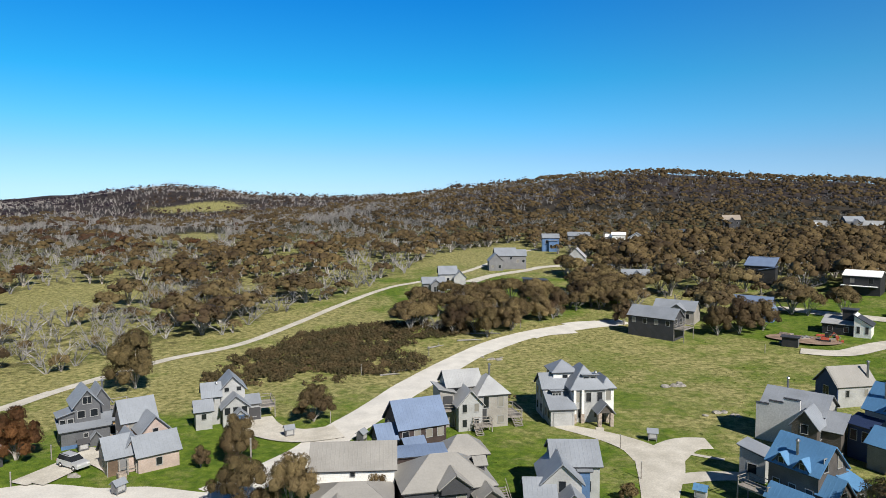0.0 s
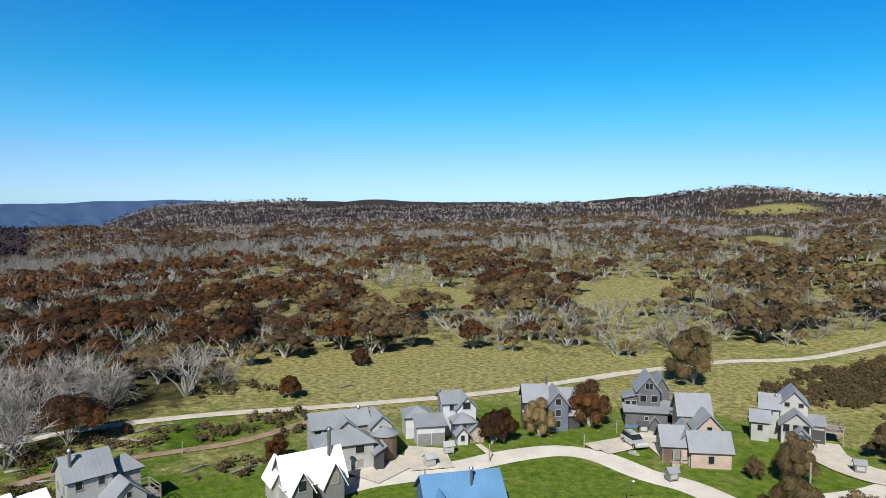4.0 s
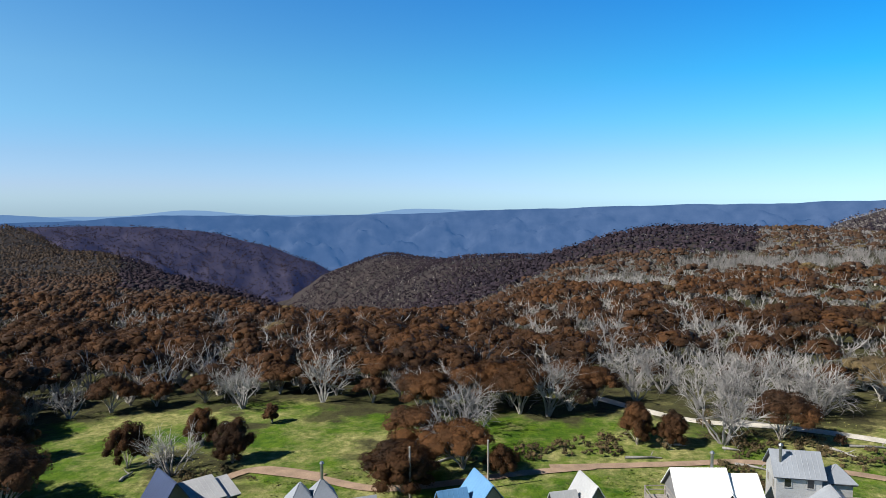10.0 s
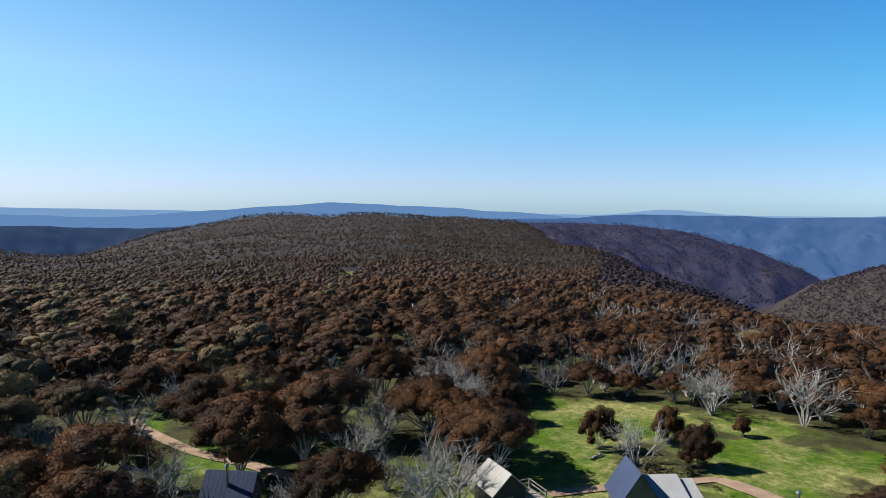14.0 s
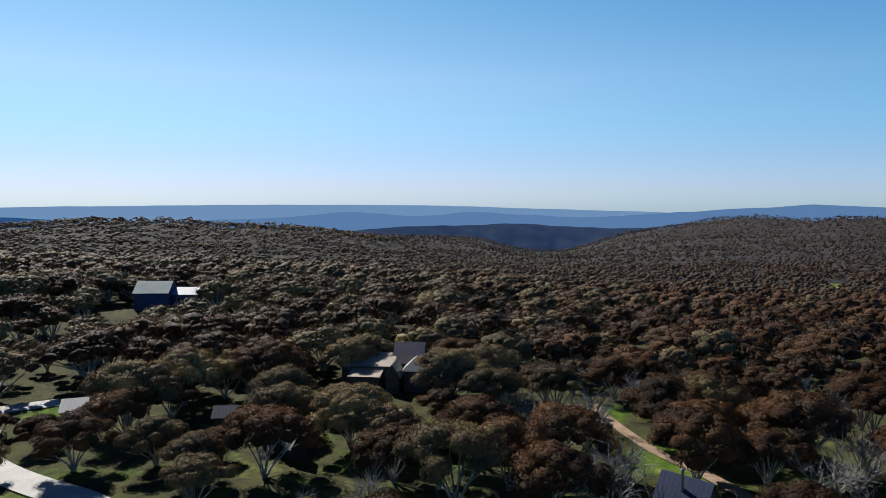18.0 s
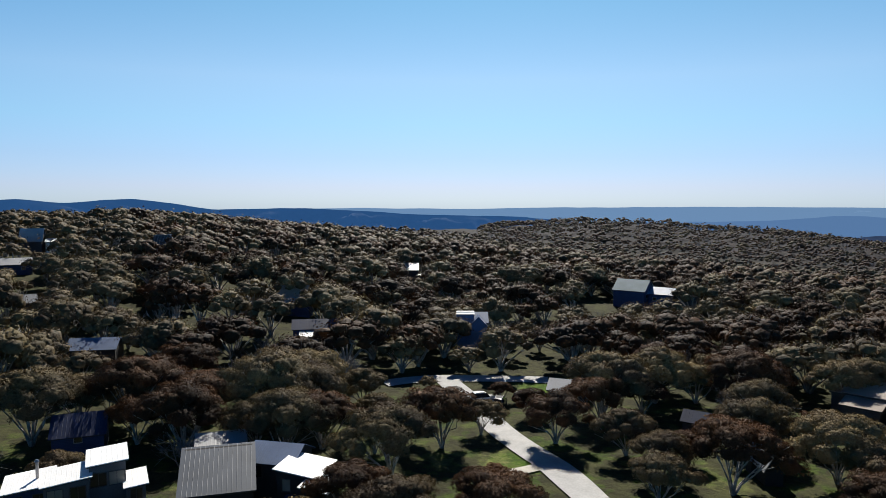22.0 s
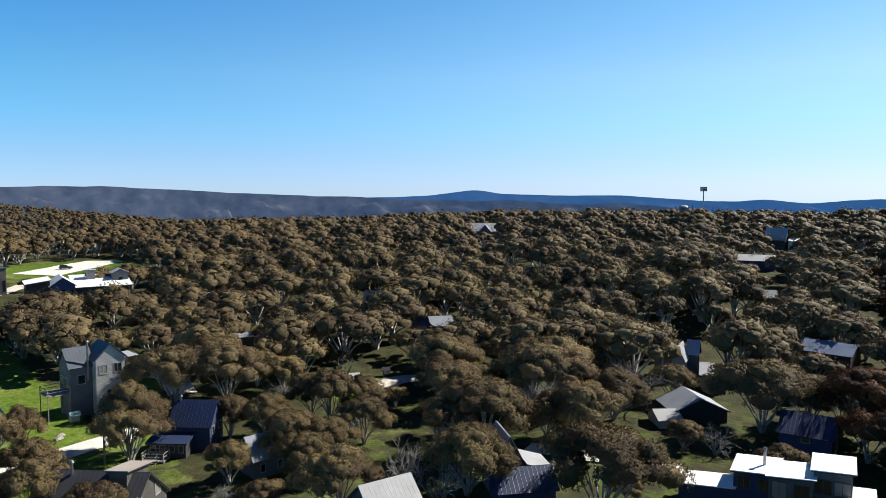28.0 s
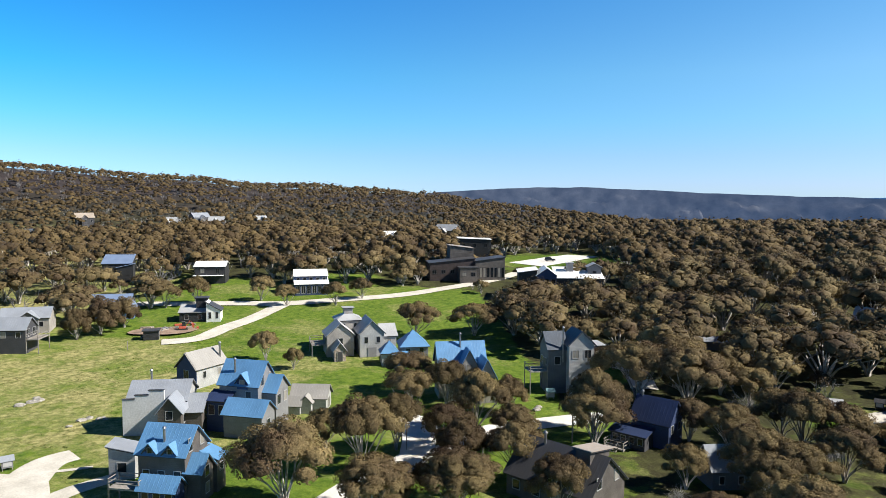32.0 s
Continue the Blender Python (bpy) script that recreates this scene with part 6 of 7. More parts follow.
def place_all(name, kinds, sites, mats, label, category):
    """One object of stuff: copies of the kinds at sites (x, y, z, scale, turn)."""
    g = np.random.default_rng(5)
    V, F, M, N, base = [], [], [], [], 0
    pick = g.integers(0, len(kinds), len(sites))
    for k, (kv, kf, km, *kn) in enumerate(kinds):
        s = sites[pick == k]
        if not len(s):
            continue
        c, n = np.cos(s[:, 4]), np.sin(s[:, 4])
        wide = s[:, 3] * g.uniform(0.85, 1.2, len(s)) * (s[:, 5] if s.shape[1] > 5 else 1.0)
        x = (kv[None, :, 0] * c[:, None] - kv[None, :, 1] * n[:, None]) * wide[:, None] + s[:, 0:1]
        y = (kv[None, :, 0] * n[:, None] + kv[None, :, 1] * c[:, None]) * wide[:, None] + s[:, 1:2]
        z = kv[None, :, 2] * s[:, 3:4] + s[:, 2:3]
        V.append(np.stack([x, y, z], 2).reshape(-1, 3))
        F.append((kf[None] + (np.arange(len(s)) * len(kv))[:, None, None] + base).reshape(-1, kf.shape[1]))
        M.append(np.tile(km, len(s)))
        if kn:
            q = kn[0]
            N.append(np.stack([q[None, :, 0] * c[:, None] - q[None, :, 1] * n[:, None], q[None, :, 0] * n[:, None] + q[None, :, 1] * c[:, None], np.repeat(q[None, :, 2], len(s), 0)], 2).reshape(-1, 3))
        base += len(s) * len(kv)
    ob = new(name, mesh_of(name, np.concatenate(V), np.concatenate(F), mats, np.concatenate(M), bool(N), np.concatenate(N) if N else None))
    return tagged(ob, label, category, kind="stuff")


def merged(tv, tf, cv, cf, cn):
    tf = np.concatenate([tf[:, :3], tf[:, [0, 2, 3]]])
    return np.concatenate([tv, cv]), np.concatenate([tf, cf + len(tv)]), np.concatenate([np.zeros(len(tf), int), np.ones(len(cf), int)]), np.concatenate([np.zeros((len(tv), 3)), cn])


# where the wood begins, by bearing
EDGE = [(0, 330), (4, 262), (8, 226), (15, 190), (22, 168), (33, 152), (45, 158), (58, 150), (64, 122), (72, 112), (80, 100), (90, 90), (104, 86),
        (112, 84), (122, 84), (134, 80), (146, 62), (160, 52), (200, 48), (255, 48), (286, 56), (294, 74), (299, 110), (303, 150), (307, 225), (316, 235), (321, 230),
        (326, 252), (330, 240), (334, 205), (340, 190), (343.5, 200), (347, 205), (350, 320), (354, 400), (360, 330)]
# glades: bearing, distance, half width across, half depth
GLADES = [(47, 240, 24, 26), (129, 106, 9, 25), (124, 118, 13, 14), (113, 100, 9, 14), (114, 122, 7, 9), (94, 104, 8, 9), (84, 101, 12, 10), (106, 108, 8, 7), (28.5, 262, 24, 30), (31, 230, 14, 18), (20.5, 480, 22, 50), (146.5, 640, 12, 60), (19.5, 1125, 74, 46)]
GLADES += [(91, 98, 13, 10), (85.5, 110, 8, 8), (14, 330, 14, 22), (342, 225, 8, 6), (338, 232, 14, 7), (318, 250, 16, 8), (300, 300, 30, 36), (279, 131, 8, 8), (300, 137, 8, 9), (296, 142, 9, 8), (158, 98, 5, 7), (163, 122, 4, 8), (209, 90, 4, 3), (207, 128, 5, 4), (296, 108, 8, 7), (329, 240, 16, 10)]


def edge(b):
    b %= 360
    for (b0, r0), (b1, r1) in zip(EDGE, EDGE[1:]):
        if b0 <= b <= b1:
            return r0 + (r1 - r0) * (b - b0) / (b1 - b0)
    return EDGE[0][1]


GLADE_AT = [(spot(b, r), b, w, d) for b, r, w, d in GLADES]
road_xy = np.array(ROAD_POINTS)


def free(x, y, clear=2.6):
    """Is there room for a tree here, clear of roads, houses, the lawns before them and glades?"""
    r, b = math.hypot(x, y), math.degrees(math.atan2(-x, y)) % 360
    if clear > 2 and 145 < b < 290:
        clear = 0.8
    if ((road_xy[:, 0] - x) ** 2 + (road_xy[:, 1] - y) ** 2 < (road_xy[:, 2] + clear) ** 2).any():
        return False
    for hb, hr, hw in HOUSES if r < 470 else ():
        d = (b - hb + 180) % 360 - 180
        wooded = 140 < hb < 293
        if abs(math.radians(d)) * hr < (hw * 0.8 + 1 if wooded else hw + 1.0) and hr - (12 if wooded else 13) < r < hr + (6 if wooded else 12):
            return False
    for p, gb, w, d in GLADE_AT:
        dx, dy = x - p.x, y - p.y
        h = heading(gb)
        u, v = dx * h.y - dy * h.x, dx * h.x + dy * h.y
        if (u / w) ** 2 + (v / d) ** 2 < 1:
            return False
    return True


LOOKOUTS = [(hb, hr, hw * 0.6 + 1.2, spot(hb, hr).z + 4.6) for hb, hr, hw in HOUSES if 140 < hb < 294]
LOOKOUTS += [(b, r, 2.6, spot(b, r).z + 0.5) for key in ("forest_road", "forest_road2", "white_drive", "glade_drive") for b, r in ROADS[key]]
LOOKOUTS += [(b, r, 9.0, spot(b, r).z + 0.5) for b, r in ROADS["carpark"] + ROADS["top_road"][-2:]]
LOOKOUTS += [(hb, hr, hw * 0.6, spot(hb, hr).z + 4.4) for hb, hr, hw in HOUSES if 306 < hb < 344 and 230 < hr < 310]
lookout = np.array(LOOKOUTS)


def screens(b, r, top):
    """Would a tree with this top stand before a roof or a road that lies open among the gums?"""
    off = (b - lookout[:, 0] + 180) % 360 - 180
    line = EYE_HEIGHT - (EYE_HEIGHT - lookout[:, 3]) * r / lookout[:, 1]
    return ((np.abs(np.radians(off)) * r < lookout[:, 2]) & (r < lookout[:, 1] + 1) & (top > line)).any()


def share_dead(b, r):
    """How many of the trees are dead, by bearing: much on the burnt moor side, little to the south."""
    b %= 360
    if b > 345:
        return 0.3 if r < 400 else 0.45
    if 22 < b < 72 and r > 800:
        return 0.85
    if b < 50:
        return 0.58 if r < 240 else 0.66 if r < 420 else 0.74
    if b < 100:
        return 0.6 if r < 165 else 0.54 if r < 300 else 0.62 if r < 400 else 1.0 if 430 < r < 545 and b < 82 else 0.62
    if b < 135:
        return 0.48 if r < 160 else 0.42 if r < 300 else 0.4
    if b < 186:
        return 0.34 if r < 300 else 0.2
    return 0.14 if b < 300 else 0.2 if r < 400 else 0.35


VILLAGE_TREES = [(32.5, 108, 7.7, 5.8), (24.5, 139, 11.7, 13.2), (17.1, 95, 7.0, 6.3), (10.9, 110, 6.6, 8.5), (19.9, 94, 3.1, 2.5), (16.7, 79, 7.5, 6.4), (12.9, 77, 7.4, 7.0), (5.8, 78, 4.3, 3.4), (344.4, 81, 2.5, 3.6), (359.2, 173, 8.2, 8.7), (356.3, 170, 8.7, 8.6), (354.3, 178, 8.4, 10.4), (357.1, 207, 7.2, 10.3), (351.9, 191, 8.2, 11.2), (350.5, 197, 9.2, 8.2), (353.1, 216, 6.7, 9.0), (346.7, 212, 9.8, 8.8), (345.1, 189, 7.4, 6.3), (338.0, 183, 8.6, 9.2), (336.4, 187, 10.2, 14.1), (334.8, 192, 9.0, 9.6), (338.9, 218, 8.4, 10.9)]
MOOR_TREES = [(40.6, 97.4, 5.4, 6.0), (57.6, 122, 4.5, 5.7), (58.6, 92, 4.0, 3.6), (39.6, 98, 5.9, 6.4), (36.6, 102, 6.0, 5.8), (51.8, 145, 4.2, 6.7), (84.7, 107, 5.8, 4.2), (81.9, 102, 5.2, 4.5), (70.0, 111, 2.0, 1.4), (120.5, 107, 5.9, 6.5), (104.2, 81, 6.6, 13.1), (103.0, 96, 7.3, 14.3), (95.7, 86, 4.9, 6.1), (117.9, 97, 6.7, 7.7), (84.5, 102, 6.7, 4.9), (81.7, 103, 5.7, 4.9), (125.9, 100, 7.0, 6.1), (120.4, 106, 5.6, 5.5), (118.1, 96, 4.9, 6.7), (133.8, 112, 7.5, 9.7), (114.9, 114, 3.8, 3.9), (104.6, 85, 5.6, 12.8)]
LAWN_TREES = [(318.6, 204, 7.5, 9.5), (322.6, 205, 7.0, 9.0), (324.6, 214, 8.0, 9.5), (329.5, 214, 8.5, 11.0), (331.8, 212, 8.0, 10.0), (316.4, 212, 7.0, 9.0), (322.9, 78, 10.5, 14.7), (316.5, 88, 10.5, 12.4), (313.6, 95, 8.6, 8.2), (306.9, 102, 10.4, 11.5), (309.5, 94, 7.3, 9.9), (312.7, 126, 7.7, 11.9), (304.0, 112, 6.1, 6.3), (297.0, 105, 10.5, 11.8), (307.0, 170, 8.7, 17.1), (312.0, 169, 9.1, 12.8), (304.1, 179, 7.0, 12.0), (301.5, 174, 6.8, 11.7), (297.6, 168, 5.6, 11.3), (324.3, 151, 7.0, 7.6), (322.1, 143, 4.6, 5.1), (308.3, 75, 6.6, 10.3)]
LANE_TREES = [(287.3, 134, 7.5, 11.0), (285.2, 127, 7.8, 11.5), (282.9, 114, 8.0, 12.0), (278.8, 112, 7.6, 11.0), (281.9, 91, 7.0, 11.0), (278.6, 99, 7.6, 12.0), (289.5, 106, 7.0, 10.0), (286.4, 103, 7.4, 11.0), (284.0, 85, 7.0, 10.5), (315.1, 75, 4.2, 8.9), (299.7, 76, 7.0, 8.3), (289.6, 87, 5.8, 7.4), (281.4, 110, 9.2, 12.4), (284.4, 92, 8.0, 12.2), (304.2, 113, 6.6, 7.3), (309.3, 116, 8.7, 11.0), (312.2, 113, 7.5, 10.0), (303.6, 96, 7.0, 9.0), (307.8, 86, 7.5, 10.0), (315.7, 73, 7.5, 12.0), (308.2, 75, 7.5, 13.0), (319.6, 96, 6.5, 8.0), (303.2, 84, 8.0, 11.0)]


# ground under the trees
at = np.empty(len(land.data.vertices) * 3, dtype=np.float32)
land.data.vertices.foreach_get("co", at)
at = at.reshape(-1, 3)
far_off = np.hypot(at[:, 0], at[:, 1])
floor = np.clip((far_off - np.array([edge(math.degrees(math.atan2(-x, y))) for x, y, _ in at])) / 10 + 0.3, 0, 1) * np.clip(0.78 + (far_off - 90) / 300, 0.78, 1)
side = np.degrees(np.arctan2(-at[:, 0], at[:, 1])) % 360
floor *= np.where((side < 64) | (side > 330), np.clip((far_off - 150) / 420, 0.45, 1), 1)
for p, gb, w, d in GLADE_AT:
    h, dx, dy = heading(gb), at[:, 0] - p.x, at[:, 1] - p.y
    floor *= np.clip(((dx * h.y - dy * h.x) / w) ** 2 + ((dx * h.x + dy * h.y) / d) ** 2 - 0.3, 0, 1)
land.data.attributes.new("wood_floor", "FLOAT", "POINT").data.foreach_set("value", floor.astype(np.float32))

# burnt scrub, with the purple of distance haze mixed into its base colour
BURNT = material("hazy_burnt_regrowth", (0.042, 0.031, 0.039), 0.95, 0.35, 0.01, 0.3, second=(0.021, 0.018, 0.026), spec=0.05)
GREYWOOD = material("grey_burnt_trunks", (0.34, 0.315, 0.3), 0.9, 0.3, 0.02, 0.2, spec=0.1)
rng = random.Random(7)
rim_live, rim_dead, rim_scrub = [], [], []
near_live, near_dead, mid_live, mid_dead, back_live, back_dead, far_live, far_dead = [], [], [], [], [], [], [], []
solo = []
for b, r, tall, wide in VILLAGE_TREES + MOOR_TREES + LAWN_TREES + LANE_TREES:
    p = spot(b, r)
    solo.append((p.x, p.y, p.z, tall / 8.0, rng.uniform(0, 6.28), max(wide, tall * 1.1) / 11.0))
for first, last, base, tall in ((-60, -15, 8.8, 1.2), (-15, 72, 7.6, 0.95), (72, 142, 6.7, 1.0), (142, 218, 8.7, 1.16), (218, 300, 9.2, 1.3)):
    r = 46.0
    while r < 2350:
        step = base if r < 420 else base * (r / 420) ** 0.36
        n = int(math.radians(last - first) * r / step)
        for k in range(n):
            b = first + (last - first) * (k + 0.5 + rng.uniform(-0.4, 0.4)) / n
            rr = r + rng.uniform(-0.45, 0.45) * step
            keep, turn, size, fate = rng.random(), rng.uniform(0, 6.28), rng.uniform(0.7, 1.3) * tall, rng.random()
            moor = b % 360 < 62 or b % 360 > 345
            if keep < (0.16 if moor else 0.04):
                continue
            if rr < edge(b) + rng.uniform(-3, 3):
                continue
            p = heading(b) * rr
            if rr > 720 and 212 < b < 285 or rr > 1120 and (72 < b < 84 or b > 190 or -60 <= b < -2) or rr > 1650 and (b < 56 or 72 < b < 98):
                continue
            if rr < 1400 and not free(p.x, p.y):
                continue
            if rr < 170 and any((p.x - s[0]) ** 2 + (p.y - s[1]) ** 2 < 30 for s in solo):
                continue
            if noise.noise(Vector((p.x / 45, p.y / 45, 3))) > 0.42 and keep < 0.6 and tall < 1.2:
                continue
            z = ground(p.x, p.y)
            if (142 < b < 300 and rr < 330 or -60 <= b < -16 and 200 < rr < 540) and keep < 0.995 and screens(b, rr, z + 7.6 * size):
                size *= rng.uniform(0.35, 0.55)
                if screens(b, rr, z + 7 * size):
                    continue
            bare = share_dead(b, rr)
            gone = bare == 1.0 or fate < bare * (1 + 1.1 * noise.noise(Vector((p.x / 60, p.y / 60, 9))))
            grow = (r / 420) ** 0.12 * (0.8 if tall > 1.1 else 1.0) if rr > 420 else 1.0
            scorched = 64 < b < 128 and rr < 420
            site = (p.x, p.y, z, size * grow * (0.8 if gone and tall > 1 else (1.28 if scorched else 1.15) if gone else 0.85 if scorched else 0.95), turn, 1.14 if tall > 1 else 1.22)
            belt = 0 if rr < 136 else 1 if rr < 250 else 2 if rr < 420 else 3
            ((near_dead, mid_dead, back_dead, far_dead) if gone else (near_live, mid_live, back_live, far_live))[belt].append(site)
            if rr > 1000 or rr > 600 and 76 < b < 126:
                burnt = 24 < b < 126 and rr > (560 if b > 76 else 1000)
                (rim_dead if gone and fate < (0.07 if b > 72 else 0.8) else rim_scrub if burnt else rim_live).append((p.x, p.y, z, size * grow, turn, 1.1))
                far_dead.pop() if gone else far_live.pop()
            elif belt == 3 and gone:
                far_dead.append((p.x + rng.uniform(-4, 4), p.y + rng.uniform(-4, 4), z, size * grow * 0.9, turn + 1, 1.0))
            if belt == 1 and gone and rng.random() < 0.5:
                mid_live.append((p.x + 2, p.y + 2, z, size * 0.6, turn, 1.0))
        r += step

# the copse between the main road and the upper drive
for b, r0, r1 in ((3, 176, 190), (1, 174, 205), (359, 174, 216), (357, 175, 222), (355, 178, 226), (353, 186, 232), (351, 195, 242), (349, 203, 280), (347, 206, 330), (345, 206, 340)):
    r = r0
    while r < r1:
        p = heading(b + rng.uniform(-0.9, 0.9)) * (r + rng.uniform(-2, 2))
        if free(p.x, p.y, 2.0):
            size = rng.uniform(0.7, 1.05)
            (near_dead if rng.random() < 0.14 else near_live).append((p.x, p.y, ground(p.x, p.y), size, rng.uniform(0, 6.28), 1.05))
        r += 6.4


def rusty(s):
    b = math.degrees(math.atan2(-s[0], s[1])) % 360
    share = min((b - 38) / 50, 0.92 if b < 140 else max(0.92 - (b - 140) / 50, 0.3 if b < 215 else 0.1 if b < 240 else -1))
    return noise.cell(Vector((s[0] * 3.1, s[1] * 3.1, 4))) * 0.6 + 0.2 + 0.4 * noise.noise(Vector((s[0] / 25, s[1] / 25, 4))) < share


live_kinds = [merged(*gum(10 + i, 17, 460, 0.18, sides=3, loose=0.25, calm=0.3, shell=1, stem=1.0)) for i in range(6)]
back_kinds = [merged(*gum(20 + i, 11, 56, 0.34, sides=3, loose=0.2, calm=0.5, shell=1, stem=1.3)) for i in range(6)]
far_kinds = [(cv, cf, np.ones(len(cf), int), cn) for _, _, cv, cf, cn in (gum(30 + i, 5, 5, 0.55, sides=3, loose=0.2, calm=0.6, shell=1) for i in range(6))]
puffs = [(cv, cf, np.zeros(len(cf), int), cn) for _, _, cv, cf, cn in (gum(330 + i, 1, 3, 1.2, height=6.4, spread=7.4, sides=3, loose=0.2, calm=0.6, shell=1) for i in range(6))]
dead_kinds = [(v, f, np.zeros(len(f), int)) for v, f in (dead(50 + i, 6, 5, thick=0.8) for i in range(5))]
back_dead_kinds = [(v, f, np.zeros(len(f), int)) for v, f in (dead(55 + i, 5, 1, thick=1.0) for i in range(4))]
far_dead_kinds = [snag(60 + i, 7) for i in range(5)]
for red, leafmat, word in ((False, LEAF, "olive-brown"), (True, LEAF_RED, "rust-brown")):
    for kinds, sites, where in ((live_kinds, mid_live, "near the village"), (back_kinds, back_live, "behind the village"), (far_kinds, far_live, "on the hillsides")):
        place_all("gum_wood", kinds, np.array([s for s in sites if rusty(s) == red]), [BARK, leafmat if sites is mid_live else LEAF_FAR_SHADED if not red else LEAF_BURNT if sites is far_live else LEAF_RED_FAR], word + " snow gum woodland " + where, "woodland")
for kinds, sites, where in ((dead_kinds, mid_dead, "near the village"), (back_dead_kinds, back_dead, "behind the village"), (far_dead_kinds, far_dead, "far off on the hills")):
    place_all("dead_wood", kinds, np.array(sites), [DEADWOOD], "bleached dead snow gums standing bare " + where, "dead trees")
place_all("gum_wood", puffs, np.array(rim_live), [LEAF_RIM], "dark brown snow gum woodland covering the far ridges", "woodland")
place_all("burnt_wood", puffs, np.array(rim_scrub), [BURNT], "dark burnt scrub and regrowth on the far ridges", "woodland")
place_all("dead_wood", far_dead_kinds, np.array(rim_dead), [GREYWOOD], "grey burnt trunks standing on the far ridges", "dead trees")


def tree_models(bushy=False):
    """Six trees as pairs of trunk and crown, with olive-brown (False) and rusty (True) leaves."""
    out = {False: [], True: []}
    for i in range(6):
        tv, tf, cv, cf, cn = gum(80 + i, 30, 22000, 0.078, loose=0.55, shell=2, stem=0.45 if bushy else 0.55, bushy=bushy)
        trunk = mesh_of("trunk", tv, tf, BARK, smooth=True)
        for red, leafmat in ((False, LEAF), (True, LEAF_RED)):
            out[red].append((trunk, mesh_of("crown", cv, cf, leafmat, smooth=True, normals=cn)))
    return out


near_models = tree_models()
bushy_models = tree_models(True)
near_dead_models = [mesh_of("dead_tree", *dead(100 + i, 9, 12, thick=0.95), DEADWOOD) for i in range(5)]


def live_tree(x, y, z, size, turn, wide=1.0, models=near_models):
    red = rusty((x, y))
    root = new("snow_gum")
    root.matrix_world = Matrix.Translation((x, y, z)) @ pose(0, 0, 0, 0, 0, math.degrees(turn)) @ Matrix.Diagonal((wide, wide, size, 1))
    tagged(root, "snow gum with rusty brown crown and pale stems" if red else "snow gum with olive-brown crown and pale leaning stems", "tree", "snow gums", "thing")
    for name, me in zip(("trunk", "crown"), models[red][int(turn * 1000) % 6]):
        ob = new(name, me)
        ob.parent = root


for k, (x, y, z, size, turn, wide) in enumerate(solo):
    live_tree(x, y, z, size, turn, wide, bushy_models if k < len(VILLAGE_TREES + MOOR_TREES) else near_models)
for x, y, z, size, turn, wide in near_live:
    live_tree(x, y, z, size, turn, size * wide)
for x, y, z, size, turn, wide in near_dead:
    ob = new("dead_snow_gum", near_dead_models[int(turn * 1000) % 5])
    ob.matrix_world = Matrix.Translation((x, y, z)) @ pose(0, 0, 0, 0, 0, math.degrees(turn)) @ Matrix.Diagonal((size, size, size, 1))
    tagged(ob, "bleached dead snow gum with bare twisted limbs", "dead tree", "dead snow gums", "thing")
# ---- tussocks and heath ----
def tuft_kind(seed, blades, tall, wide):
    g = np.random.default_rng(seed)
    v = []
    for i in range(blades):
        a = 6.283 * i / blades + g.uniform(-0.4, 0.4)
        out, side = np.array([math.cos(a), math.sin(a), 0]), np.array([-math.sin(a), math.cos(a), 0])
        tip = out * wide * g.uniform(0.5, 1.1) + np.array([0, 0, tall * g.uniform(0.6, 1.2)])
        v += [-side * wide * 0.45 - out * 0.05, side * wide * 0.45 - out * 0.05, tip]
    v = np.array(v)
    f = np.arange(len(v)).reshape(-1, 3)
    return v, f, np.zeros(len(f), int)


def open_spots(count, r0, r1, b0, b1, size, seed, dense=0.0):
    g, out = random.Random(seed), []
    while count:
        count -= 1
        b, rr = g.uniform(b0, b1), math.sqrt(g.uniform(r0 * r0, r1 * r1))
        p = heading(b) * rr
        s, turn = g.uniform(0.6, 1.4) * size, g.uniform(0, 6.28)
        if noise.noise(Vector((p.x / 14, p.y / 14, seed))) < dense or rr > edge(b) + 18 or not free(p.x, p.y, 0.4):
            continue
        out.append((p.x, p.y, ground(p.x, p.y), s, turn))
    return np.array(out)


place_all("grass_tussocks", [tuft_kind(200 + i, 6, 0.13, 0.26) for i in range(5)], np.concatenate([
    open_spots(20000, 70, 190, -35, 75, 0.85, 1, 0.0), open_spots(9000, 66, 130, 75, 140, 1.0, 2, -0.1), open_spots(3000, 150, 330, -20, 8, 1.2, 3, 0.0)]), [GRASS], "straw and green tussocks of alpine grass", "grass")
heath_kinds = [(cv, cf, np.zeros(len(cf), int)) for _, _, cv, cf, _ in (gum(220 + i, 5, 90, 0.085, height=0.95, spread=1.0, sides=3, shell=1, bushy=True) for i in range(4))]
HEATH = [(66, 105, 9, 4), (72, 109, 8, 3), (78, 107, 7, 3), (60, 107, 8, 4), (85, 100, 6, 4), (90, 97, 6, 4), (95, 92, 6, 4), (62, 128, 9, 4), (3, 176, 17, 9), (8, 165, 16, 14), (12, 152, 14, 12), (6, 146, 12, 9), (16, 140, 9, 7)]
heath = []
g = random.Random(3)
for b, r, w, d in HEATH:
    at, h = spot(b, r), heading(b)
    for i in range(int(w * d * (2.2 if b < 20 else 0.55))):
        u, v = g.uniform(-w, w), g.uniform(-d, d)
        x, y = at.x + u * h.y + v * h.x, at.y - u * h.x + v * h.y
        if (u / w) ** 2 + (v / d) ** 2 < 1 and ((road_xy[:, 0] - x) ** 2 + (road_xy[:, 1] - y) ** 2 > (road_xy[:, 2] + 1) ** 2).all():
            heath.append((x, y, ground(x, y), g.uniform(0.8, 1.7), g.uniform(0, 6.28)))
